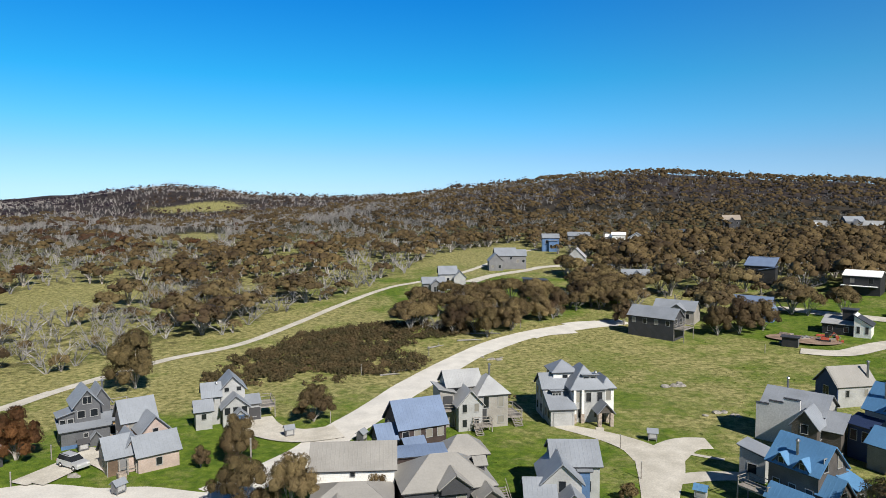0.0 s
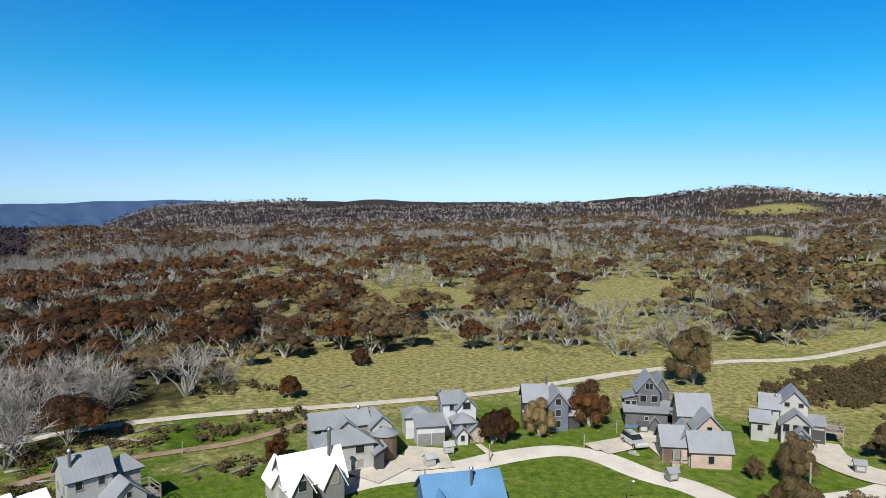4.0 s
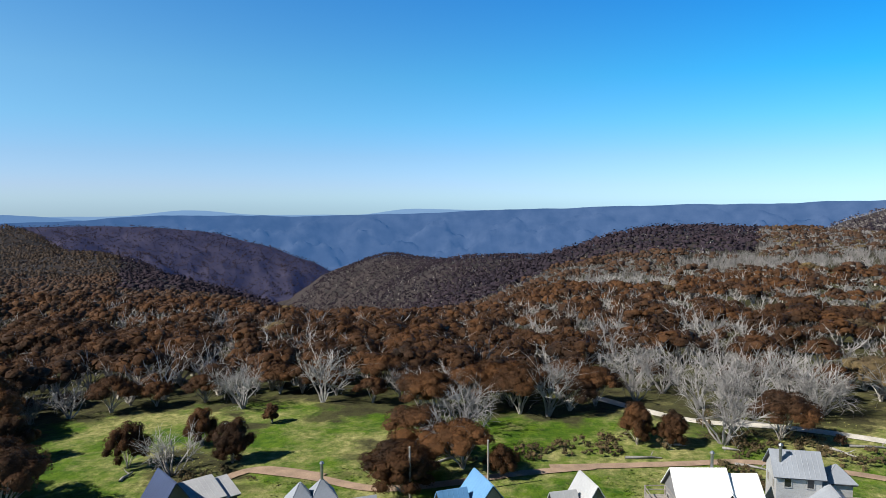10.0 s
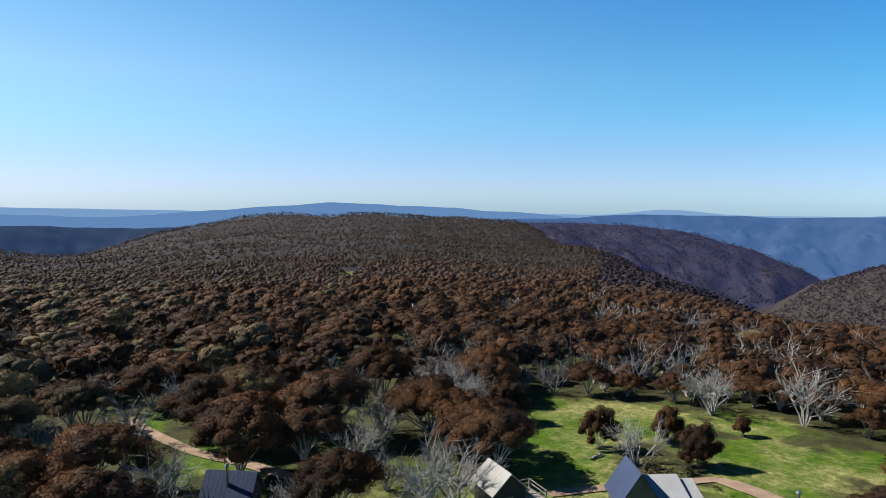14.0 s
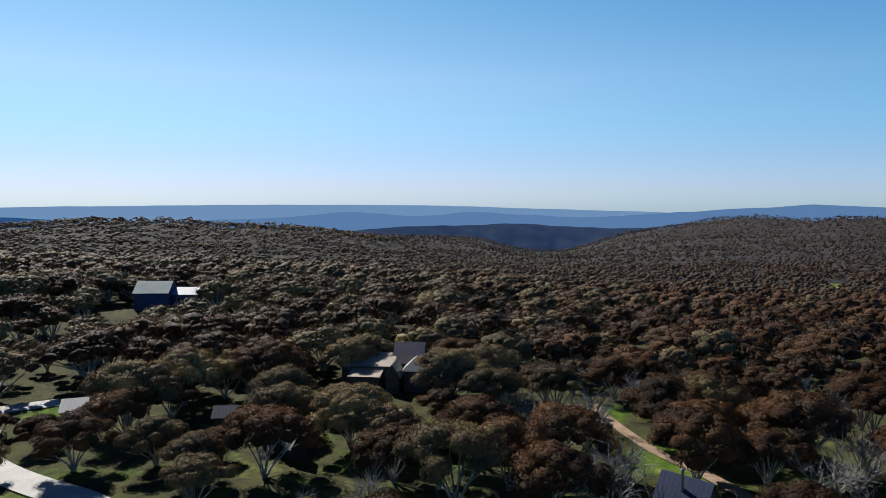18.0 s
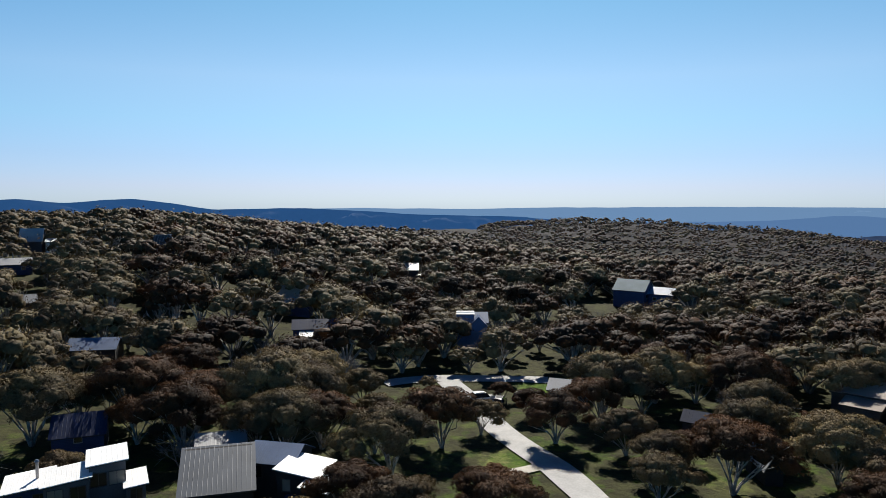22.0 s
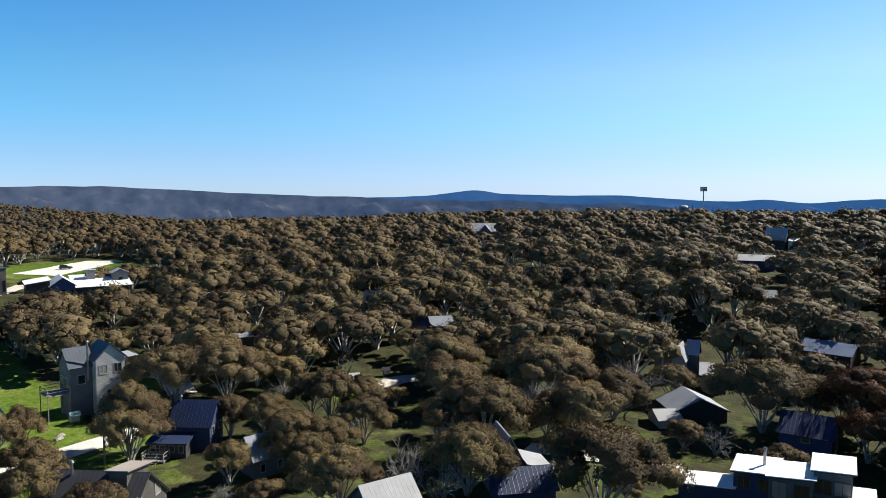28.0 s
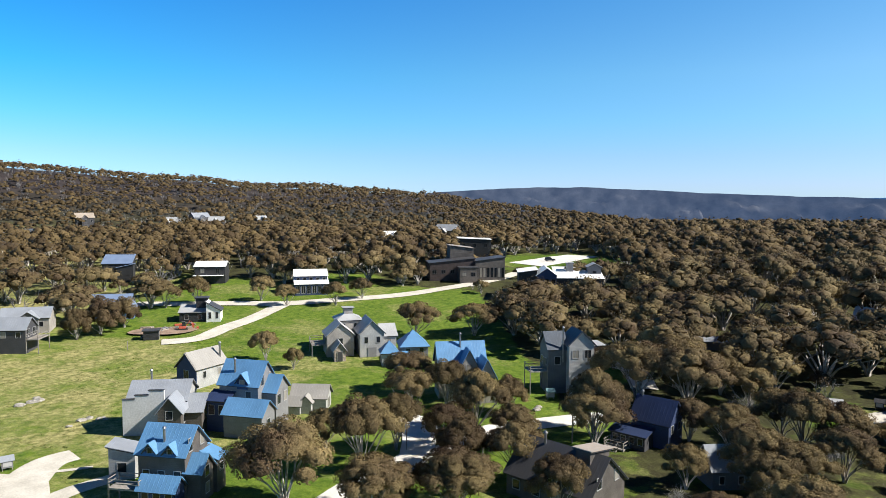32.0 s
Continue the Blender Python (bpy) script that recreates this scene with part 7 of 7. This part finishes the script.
place_all("heath_shrubs", heath_kinds, np.concatenate([np.array(heath), open_spots(1900, 88, 130, 56, 135, 1.1, 7, 0.2), open_spots(500, 112, 150, -8, 20, 1.0, 9, 0.25), open_spots(500, 60, 200, 125, 300, 1.5, 8, 0.1)]), [SHRUB], "low dark brown heath shrubs", "shrubs")
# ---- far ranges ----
# distance haze is put into a far hill's colour and a bluish glow
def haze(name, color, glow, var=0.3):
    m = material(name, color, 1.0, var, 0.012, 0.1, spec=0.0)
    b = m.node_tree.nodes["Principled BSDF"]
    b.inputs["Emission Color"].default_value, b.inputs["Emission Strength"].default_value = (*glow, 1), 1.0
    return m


def range_of_hills(name, dist, crest, mat, label, span=(0, 360), depth=700, foot=-260, seed=0, rough=1.0, relief=1.0):
    """A ridge round the place; crest gives its height in degrees seen from the drone by bearing."""
    vs, fs, rows, step = [], [], 26, 0.3
    n = int((span[1] - span[0]) / step) + 1
    for j in range(rows):
        u = j / (rows - 1)
        for i in range(n):
            b = span[0] + i * step
            top = EYE_HEIGHT + math.tan(radians(crest(b) + 0.28 * rough * noise.fractal(Vector((b * 0.11, seed * 7, 0)), 0.9, 2.0, 4))) * dist
            wob = relief * noise.fractal(Vector((b * 0.22 * relief, u * 2.6 * relief, seed)), 0.7, 2.0, 6)
            rr = dist - depth * (1 - u) + wob * 60 * rough * math.sin(u * math.pi)
            z = foot + (top - foot) * (u ** 0.8) + wob * 60 * math.sin(u * math.pi)
            p = heading(b) * rr
            vs.append((p.x, p.y, z))
    for j in range(rows - 1):
        for i in range(n - 1):
            a = j * n + i
            fs.append((a, a + 1, a + n + 1, a + n))
    ob = new("backdrop", mesh_of(name, vs, fs, mat, smooth=True))
    tagged(ob, label, "hills", kind="structure")
    return np.array(vs).reshape(rows, n, 3)


def crest_of(*line):
    """A crest's height in degrees by bearing, drawn smoothly through the given summits and saddles."""
    table = {b % 360: (h,) for b, h in line}
    return lambda b: round_the_compass(table, b)[0]


def wood_on(grid, count, size, kinds, mats, label, low=0.3, seed=1, reach=(0, 1)):
    """Trees strewn over a far hill."""
    g = np.random.default_rng(seed)
    rows, n, _ = grid.shape
    j, i = low * rows + g.uniform(0, 1, count) * ((1 - low) * rows - 1.01), (n - 1.01) * g.uniform(*reach, count)
    a, b, u, v = j.astype(int), i.astype(int), (j % 1)[:, None], (i % 1)[:, None]
    p = (grid[a, b] * (1 - v) + grid[a, b + 1] * v) * (1 - u) + (grid[a + 1, b] * (1 - v) + grid[a + 1, b + 1] * v) * u
    place_all("hill_wood", kinds, np.column_stack([p, g.uniform(0.7, 1.3, count) * size, g.uniform(0, 6.28, count)]), mats, label, "woodland")


# blue and purple here paint aerial haze; the hills themselves give off no light
PALE = haze("pale_hazed_far_hills", (0.03, 0.04, 0.055), (0.115, 0.205, 0.345), 0.08)
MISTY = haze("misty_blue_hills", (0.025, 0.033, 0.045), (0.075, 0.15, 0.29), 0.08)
BLUE = haze("blue_hazed_far_range", (0.034, 0.042, 0.06), (0.016, 0.058, 0.155), 0.3)
SLATE = haze("slate_blue_hazed_wooded_range", (0.06, 0.062, 0.068), (0.012, 0.028, 0.066), 0.45)
DUSK = haze("blue_hazed_wooded_hill", (0.03, 0.036, 0.05), (0.006, 0.018, 0.05), 0.3)
PURPLE = haze("purple_hazed_burnt_hills", (0.034, 0.029, 0.037), (0.011, 0.015, 0.042), 0.4)
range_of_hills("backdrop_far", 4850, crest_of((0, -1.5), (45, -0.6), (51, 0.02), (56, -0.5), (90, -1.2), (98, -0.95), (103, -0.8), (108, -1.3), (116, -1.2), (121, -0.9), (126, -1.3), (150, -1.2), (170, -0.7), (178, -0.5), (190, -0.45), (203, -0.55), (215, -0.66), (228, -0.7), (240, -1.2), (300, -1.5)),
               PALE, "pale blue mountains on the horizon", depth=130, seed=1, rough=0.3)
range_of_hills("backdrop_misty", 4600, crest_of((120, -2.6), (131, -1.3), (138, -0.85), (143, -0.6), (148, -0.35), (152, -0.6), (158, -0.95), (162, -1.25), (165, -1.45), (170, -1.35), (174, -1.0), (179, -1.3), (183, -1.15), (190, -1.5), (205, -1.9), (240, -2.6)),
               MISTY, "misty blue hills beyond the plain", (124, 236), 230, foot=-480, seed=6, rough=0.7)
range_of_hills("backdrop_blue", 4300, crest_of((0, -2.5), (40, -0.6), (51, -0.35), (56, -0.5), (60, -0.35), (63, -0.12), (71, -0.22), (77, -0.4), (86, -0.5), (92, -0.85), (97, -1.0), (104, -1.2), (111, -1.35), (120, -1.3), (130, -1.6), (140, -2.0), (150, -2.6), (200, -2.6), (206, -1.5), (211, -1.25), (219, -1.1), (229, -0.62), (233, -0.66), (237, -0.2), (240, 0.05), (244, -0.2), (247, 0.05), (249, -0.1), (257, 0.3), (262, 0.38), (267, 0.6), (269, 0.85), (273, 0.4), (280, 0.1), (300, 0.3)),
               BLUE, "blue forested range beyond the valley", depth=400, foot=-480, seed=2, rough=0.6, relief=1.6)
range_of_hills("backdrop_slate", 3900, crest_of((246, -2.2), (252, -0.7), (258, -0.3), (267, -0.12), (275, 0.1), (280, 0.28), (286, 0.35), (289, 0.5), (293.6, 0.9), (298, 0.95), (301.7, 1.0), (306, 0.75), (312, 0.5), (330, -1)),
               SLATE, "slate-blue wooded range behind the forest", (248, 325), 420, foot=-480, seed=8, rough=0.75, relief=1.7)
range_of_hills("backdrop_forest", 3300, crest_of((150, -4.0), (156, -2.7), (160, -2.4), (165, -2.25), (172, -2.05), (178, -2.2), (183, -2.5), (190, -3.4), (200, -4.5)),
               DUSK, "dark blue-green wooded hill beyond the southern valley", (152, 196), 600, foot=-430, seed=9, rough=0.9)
hill = range_of_hills("backdrop_purple", 3300, crest_of((105, -8.0), (109, -6.6), (111, -5.35), (113, -4.6), (114.4, -4.0), (117, -3.3), (119, -2.7), (121, -2.4), (124, -2.15), (128, -2.0), (134, -2.05), (145, -3.2)), PURPLE, "dark burnt hills across the valley, tinted purple by distance haze", (106, 144), 900, foot=-480, seed=3, rough=0.25)
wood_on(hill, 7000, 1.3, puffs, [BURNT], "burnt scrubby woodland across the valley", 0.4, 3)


# ---- small things ----
CAR_GLASS = material("car_glass", (0.02, 0.022, 0.026), 0.08, 0.1, 1, spec=0.8)
TYRE = material("tyre_rubber", (0.02, 0.02, 0.02), 0.85, 0.2, 4)
RIM = material("alloy_rim", (0.5, 0.5, 0.52), 0.35, 0.1, 4, metal=0.8)
LAMP_RED = material("tail_lamp", (0.35, 0.02, 0.02), 0.3, 0.1, 4)
LAMP_CLEAR = material("head_lamp", (0.75, 0.75, 0.72), 0.2, 0.1, 4)
PAINTS = {"silver": material("silver_car_paint", (0.55, 0.56, 0.58), 0.3, 0.05, 1, metal=0.3), "white": material("white_car_paint", (0.75, 0.75, 0.74), 0.3, 0.05, 1),
          "dark": material("dark_car_paint", (0.03, 0.033, 0.04), 0.25, 0.05, 1), "blue": material("blue_car_paint", (0.05, 0.1, 0.2), 0.3, 0.05, 1)}
RED_PAINT = material("faded_red_paint", (0.45, 0.09, 0.05), 0.5, 0.25, 2)
CLAY = material("bare_clay", (0.27, 0.19, 0.14), 0.95, 0.35, 0.5, 0.25, bump=0.05, bump_scale=4)
ROCK = material("granite", (0.3, 0.28, 0.25), 0.9, 0.4, 1.5, 0.3, bump=0.1, bump_scale=4)


def outline_bm(profile, half, inset=0.0):
    """A solid from a side outline (x, z) across the width, its upper corners drawn in."""
    bm = bmesh.new()
    top = max(z for _, z in profile)
    low = min(z for _, z in profile)
    sides = []
    for s in (-1, 1):
        sides.append([bm.verts.new((x, s * (half - inset * (z - low) / (top - low)), z)) for x, z in profile])
    bm.faces.new(sides[0])
    bm.faces.new(sides[1][::-1])
    for i in range(len(profile)):
        k = (i + 1) % len(profile)
        bm.faces.new((sides[0][k], sides[0][i], sides[1][i], sides[1][k]))
    bmesh.ops.recalc_face_normals(bm, faces=bm.faces)
    bmesh.ops.bevel(bm, geom=list(bm.edges), offset=0.05, segments=2, affect="EDGES", profile=0.6)
    return bm


def car(b, r, turn, paint, label, tall=1.0):
    root = new("car")
    root.matrix_world = Matrix.Translation(spot(b, r, 0.2)) @ pose(0, 0, 0, 0, 0, b + turn)
    tagged(root, label, "car", "parked cars", "thing")
    part("body", outline_bm([(-2.25, 0.35), (2.25, 0.35), (2.28, 0.75), (2.1, 0.98), (1.05, 1.08), (-2.2, 1.08), (-2.28, 0.8)], 0.92, 0.06), PAINTS[paint], root)
    cab = part("cabin", outline_bm([(-2.15, 1.05), (1.05, 1.05), (0.35, 1.62 * tall), (-1.9, 1.66 * tall)], 0.86, 0.18), CAR_GLASS, root, "dark tinted windows")
    part("roof", outline_bm([(-1.88, 1.64 * tall), (0.34, 1.61 * tall), (0.2, 1.7 * tall), (-1.75, 1.73 * tall)], 0.68, 0.05), PAINTS[paint], cab)
    for y in (-0.62, 0.62):
        part("roof_rail", box(-1.6, 0.1, y - 0.03, y + 0.03, 1.72 * tall, 1.79 * tall), TRIM_DARK, cab)
    for x in (-1.4, 1.4):
        for s in (-1, 1):
            w = part("wheel", tube_bm([(x, s * 0.72, 0.34), (x, s * 0.95, 0.34)], [0.36, 0.36], 16), TYRE, root)
            part("rim", tube_bm([(x, s * 0.93, 0.34), (x, s * 0.965, 0.34)], [0.22, 0.2], 12), RIM, w)
    for s in (-1, 1):
        part("headlight", box(2.2, 2.3, s * 0.66 - 0.18, s * 0.66 + 0.18, 0.72, 0.86), LAMP_CLEAR, root)
        part("tail_light", box(-2.31, -2.2, s * 0.76 - 0.12, s * 0.76 + 0.12, 0.74, 0.98), LAMP_RED, root)
    return root


car(28.9, 100.7, -58, "silver", "silver sport utility car parked on a gravel drive")
car(211.6, 118.2, 20, "white", "pale four-wheel-drive parked under gum trees", 1.1)
car(210.2, 115.8, 80, "dark", "dark four-wheel-drive with spare wheel under trees", 1.12)
car(208.3, 119.5, 60, "dark", "dark car in the shade of gum trees")
car(296.7, 210.8, -15, "white", "white four-wheel-drive beside the lodge", 1.12)
car(300.8, 303, 10, "dark", "dark car in the gravel car park")


def hutch(b, r, turn, wall, roof, w=1.3, d=1.05, h=1.05, legs=True):
    """A small slatted bin shelter with a gable roof on legs."""
    root = new("bin_shelter")
    root.matrix_world = Matrix.Translation(spot(b, r)) @ pose(0, 0, 0, 0, 0, b + turn)
    tagged(root, "small " + wall + " timber bin shelter with a gable roof", "shelter", "bin shelters", "thing")
    z0 = 0.35 if legs else -0.1
    part("wall", wall_bm(-w / 2, w / 2, -d / 2, d / 2, z0, z0 + h, "gx", 0.45), WALL[wall], root)
    part("roof", roof_bm(-w / 2, w / 2, -d / 2, d / 2, z0 + h, "gx", 0.45, 0.18, 0.05), ROOF[roof], root)
    part("hatch", box(-w * 0.36, w * 0.36, -d / 2 - 0.04, -d / 2 + 0.02, z0 + 0.2, z0 + h - 0.15), WALL["pale"], root)
    if legs:
        for x in (-w / 2 + 0.1, w / 2 - 0.1):
            for y in (-d / 2 + 0.1, d / 2 - 0.1):
                part("leg", box(x - 0.05, x + 0.05, y - 0.05, y + 0.05, -0.3, z0), TIMBER, root)


for b, r, turn, wall, roof in ((342.7, 104, 5, "grey", "grey"), (25.9, 89, 35, "grey", "grey"), (338.9, 84.2, -12, "pale", "blue"), (28.2, 107, 10, "slate", "dark"),
                               (6.9, 99.5, 60, "slate", "grey"), (44.3, 93, 20, "pale", "light"), (45.9, 88.3, 30, "pale", "light"), (276.7, 137.5, 0, "dark", "dark"),
                               (300.6, 122.5, 20, "pale", "teal"), (12.9, 103.2, 15, "grey", "grey")):
    hutch(b, r, turn, wall, roof)


def marker(b, r, tall=1.6, wide=0.09, mat=None, name="marker_post", label="slim timber marker post in the grass"):
    ob = new(name)
    ob.matrix_world = Matrix.Translation(spot(b, r))
    tagged(ob, label, "post", "marker posts" if name == "marker_post" else "", "thing")
    part("shaft", tube_bm([(0, 0, -0.3), (0, 0, tall)], [wide, wide * 0.85], 8), mat or TIMBER, ob)
    part("cap", tube_bm([(0, 0, tall), (0, 0, tall + 0.08)], [wide * 1.15, wide * 0.6], 8), TRIM, ob)


for b, r, tall in ((30.3, 105.7, 2.0), (6.9, 137.5, 2.2), (32.9, 98, 1.8), (345.2, 99.1, 2.0), (343.5, 88.3, 2.2), (334.6, 168.6, 2.0), (40.8, 90.4, 2.4), (46.3, 82.5, 2.0),
                   (306.2, 91.2, 3.0), (312.7, 94.5, 3.2), (1.2, 152, 2.2), (353.5, 181, 2.2), (356, 185, 1.8), (48, 104, 1.6), (66, 99, 1.6), (9.5, 108, 2)):
    marker(b, r, tall)
for b, r, tall in ((298.7, 99.9, 5.6), (103.5, 78, 6.5), (16, 88.5, 5.0), (96.8, 82, 6)):
    marker(b, r, tall, 0.13, name="timber_pole", label="tall weathered timber pole beside the path")


def log(b, r, turn, long, thick=0.22):
    """A bleached fallen log with a broken side branch."""
    g = random.Random(int(b * 7 + r))
    ob_v, ob_f = [], []
    rings = limb(ob_v, ob_f, [(-long / 2, 0, thick * 0.6), (-long / 6, g.uniform(-0.2, 0.2), thick * 0.9), (long / 5, g.uniform(-0.2, 0.2), thick), (long / 2, 0, thick * 0.7)], [thick, thick * 0.9, thick * 0.7, thick * 0.4], 6)
    limb(ob_v, ob_f, [(long / 5, 0, thick), (long / 4, 0.5, thick * 2.4), (long / 3, 0.9, thick * 4)], [0, thick * 0.35, thick * 0.1], 6, rings[2])
    ob = new("fallen_log", mesh_of("fallen_log", ob_v, ob_f, DEADWOOD, smooth=True))
    ob.matrix_world = Matrix.Translation(spot(b, r)) @ pose(0, 0, 0, 0, 0, b + turn)
    tagged(ob, "bleached grey fallen log lying in the grass", "log", "fallen logs", "thing")


for b, r, turn, long in ((3.1, 140.3, 10, 4), (356.6, 173.4, 5, 9), (4.5, 137, 12, 4), (75.8, 96.8, -10, 4.5), (61.3, 90.4, 30, 4), (81.6, 102.8, 5, 3), (77.3, 103.2, -8, 2.6), (0.6, 160, 40, 5),
                         (357.8, 166, 8, 6), (68, 112, 20, 6), (70, 108, -30, 5), (84, 96, 15, 5), (100, 92, 40, 5), (118, 116, 10, 4), (126, 96, 60, 3), (53, 128, 30, 4), (76, 118, 0, 7), (65, 92.5, 25, 4)):
    log(b, r, turn, long)


def boulders(b, r, n, spread, seed):
    g = random.Random(seed)
    at = spot(b, r)
    for i in range(n):
        bm = bmesh.new()
        bmesh.ops.create_icosphere(bm, subdivisions=2, radius=1)
        s = g.uniform(0.3, 0.75)
        off = g.random() * 50
        for v in bm.verts:
            v.co = v.co * (1 + 0.35 * noise.noise(v.co * 1.3 + Vector((off, 0, 0))))
            v.co = Vector((v.co.x * s * 1.3, v.co.y * s, v.co.z * s * 0.6))
        x, y = at.x + g.uniform(-spread, spread), at.y + g.uniform(-spread, spread) * 0.5
        ob = part("boulder", bm, ROCK)
        ob.location = (x, y, ground(x, y) + s * 0.1)
        tagged(ob, "lichen-grey granite boulder in the grass", "rock", "boulders", "thing")


boulders(337.6, 121, 7, 3.0, 1)
boulders(341, 136.4, 6, 2.6, 2)
boulders(28.6, 97, 2, 0.8, 3)
boulders(356, 150, 5, 3, 4)
boulders(301.5, 116, 2, 0.8, 5)

# building plot beside the black and white house
plot = new("building_plot", mesh_of("building_plot", *(lambda n: ([tuple(spot(331.6, 186) + Vector((math.cos(a) * 9, math.sin(a) * 6.5, 0.12)) * (1 + 0.15 * math.sin(a * 3))) for a in [2 * math.pi * k / n for k in range(n)]] + [tuple(spot(331.6, 186, 0.25))],
                                                                  [(k, (k + 1) % n, n) for k in range(n)]))(28), CLAY))
tagged(plot, "patch of bare red-brown clay on a building plot", "soil", kind="structure")
g = random.Random(11)
for i in range(26):
    x, y = spot(331.6, 186).x + g.uniform(-8, 8), spot(331.6, 186).y + g.uniform(-5, 5)
    L, w = g.uniform(0.6, 2.6), g.uniform(0.15, 0.6)
    ob = part("plank_stack", box(-L / 2, L / 2, -w / 2, w / 2, -0.3, g.uniform(0.2, 0.5)), g.choice([TIMBER, TRIM, WALL["stone"], RED_PAINT]))
    ob.matrix_world = Matrix.Translation((x, y, ground(x, y) + 0.1)) @ pose(0, 0, 0, 0, 0, g.uniform(0, 180))
    tagged(ob, "stack of building timber lying on bare clay", "timber", "building materials", "thing")
house(332.9, 176.2, -6, [(-1.8, 1.6, 0, 2.4, 0, 2.3, "f", 0, "black", "dark", ("r", 1, 0.2, 0.9, 1.7))], "dark site shed with a pale door beside the plot", name="site_shed")
dig = new("small_digger")
dig.matrix_world = Matrix.Translation(spot(330.6, 184)) @ pose(0, 0, 0, 0, 0, 330)
tagged(dig, "small red digger parked on bare clay", "digger", kind="thing")
for y in (-0.7, 0.7):
    part("track", box(-1.1, 1.1, y - 0.2, y + 0.2, -0.1, 0.5), TYRE, dig)
part("body", outline_bm([(-1, 0.55), (0.7, 0.55), (0.7, 1.1), (-1, 1.3)], 0.75, 0.05), RED_PAINT, dig)
part("cabin", outline_bm([(-0.2, 1.1), (0.7, 1.1), (0.6, 2.2), (-0.2, 2.3)], 0.5, 0.05), CAR_GLASS, dig)
part("arm", tube_bm([(0.7, 0, 1.0), (1.7, 0, 2.4), (2.6, 0, 1.6), (2.5, 0, 0.4)], [0.14, 0.13, 0.11, 0.1], 6), RED_PAINT, dig)

# water tank tower and radio mast above the canopy
mast = new("radio_mast")
mast.matrix_world = Matrix.Translation(spot(251.2, 420))
tagged(mast, "slim steel radio mast with panel antennas above trees", "mast", kind="thing")
top = EYE_HEIGHT + 420 * math.tan(radians(1.05)) - spot(251.2, 420).z
part("pole", tube_bm([(0, 0, -1), (0, 0, top)], [0.42, 0.28], 8), FLUE, mast)
for k in range(6):
    a = radians(60 * k)
    part("antenna", box(math.cos(a) * 1.6 - 0.22, math.cos(a) * 1.6 + 0.22, math.sin(a) * 1.6 - 0.18, math.sin(a) * 1.6 + 0.18, top - 2.6, top), TRIM_DARK, mast)
    part("bracket", tube_bm([(0, 0, top - 1.4), (math.cos(a) * 1.6, math.sin(a) * 1.6, top - 1.4)], [0.08, 0.08], 5), FLUE, mast)
tank = new("water_tank")
tank.matrix_world = Matrix.Translation(spot(252.6, 420)) @ pose(0, 0, 0, 0, 0, 252.6)
tagged(tank, "raised water tank with pale domed top on legs", "water tank", kind="thing")
rim = EYE_HEIGHT - 420 * math.tan(radians(0.55)) - spot(252.6, 420).z
part("drum", tube_bm([(0, 0, rim - 2.0), (0, 0, rim)], [2.6, 2.8], 18), WALL["slate"], tank)
part("dome", tube_bm([(0, 0, rim), (0, 0, rim + 0.8), (0, 0, rim + 1.3)], [2.8, 2.0, 0.4], 18), ROOF["light"], tank)
part("platform", tube_bm([(0, 0, rim - 2.4), (0, 0, rim - 2.0)], [4.6, 4.6], 18), TIMBER, tank)
for k in range(6):
    a = radians(60 * k)
    part("leg", tube_bm([(math.cos(a) * 3.4, math.sin(a) * 3.4, -1), (math.cos(a) * 2.4, math.sin(a) * 2.4, rim - 2.2)], [0.25, 0.2], 6), TRIM_DARK, tank)
    part("upright", tube_bm([(math.cos(a) * 4.4, math.sin(a) * 4.4, rim - 2.2), (math.cos(a) * 4.6, math.sin(a) * 4.6, rim + 1.4)], [0.2, 0.16], 6), TRIM_DARK, tank)


# ---- a street lamp and a boulder on the lawn by the lane ----
lamp = new("street_lamp")
lamp.matrix_world = Matrix.Translation(spot(29.3, 79)) @ pose(0, 0, 0, 0, 0, 29)
tagged(lamp, "slim grey street lamp on the lawn by the lane", "street lamp", kind="thing")
part("pole", tube_bm([(0, 0, -0.3), (0, 0, 3.3)], [0.07, 0.05], 8), FLUE, lamp)
part("arm", tube_bm([(0, 0, 3.25), (0.35, 0, 3.4), (0.6, 0, 3.4)], [0.035, 0.03, 0.03], 6), FLUE, lamp)
part("lantern", tube_bm([(0.62, 0, 3.28), (0.62, 0, 3.34), (0.62, 0, 3.46)], [0.16, 0.18, 0.05], 10), LAMP_CLEAR, lamp, "pale lamp head")
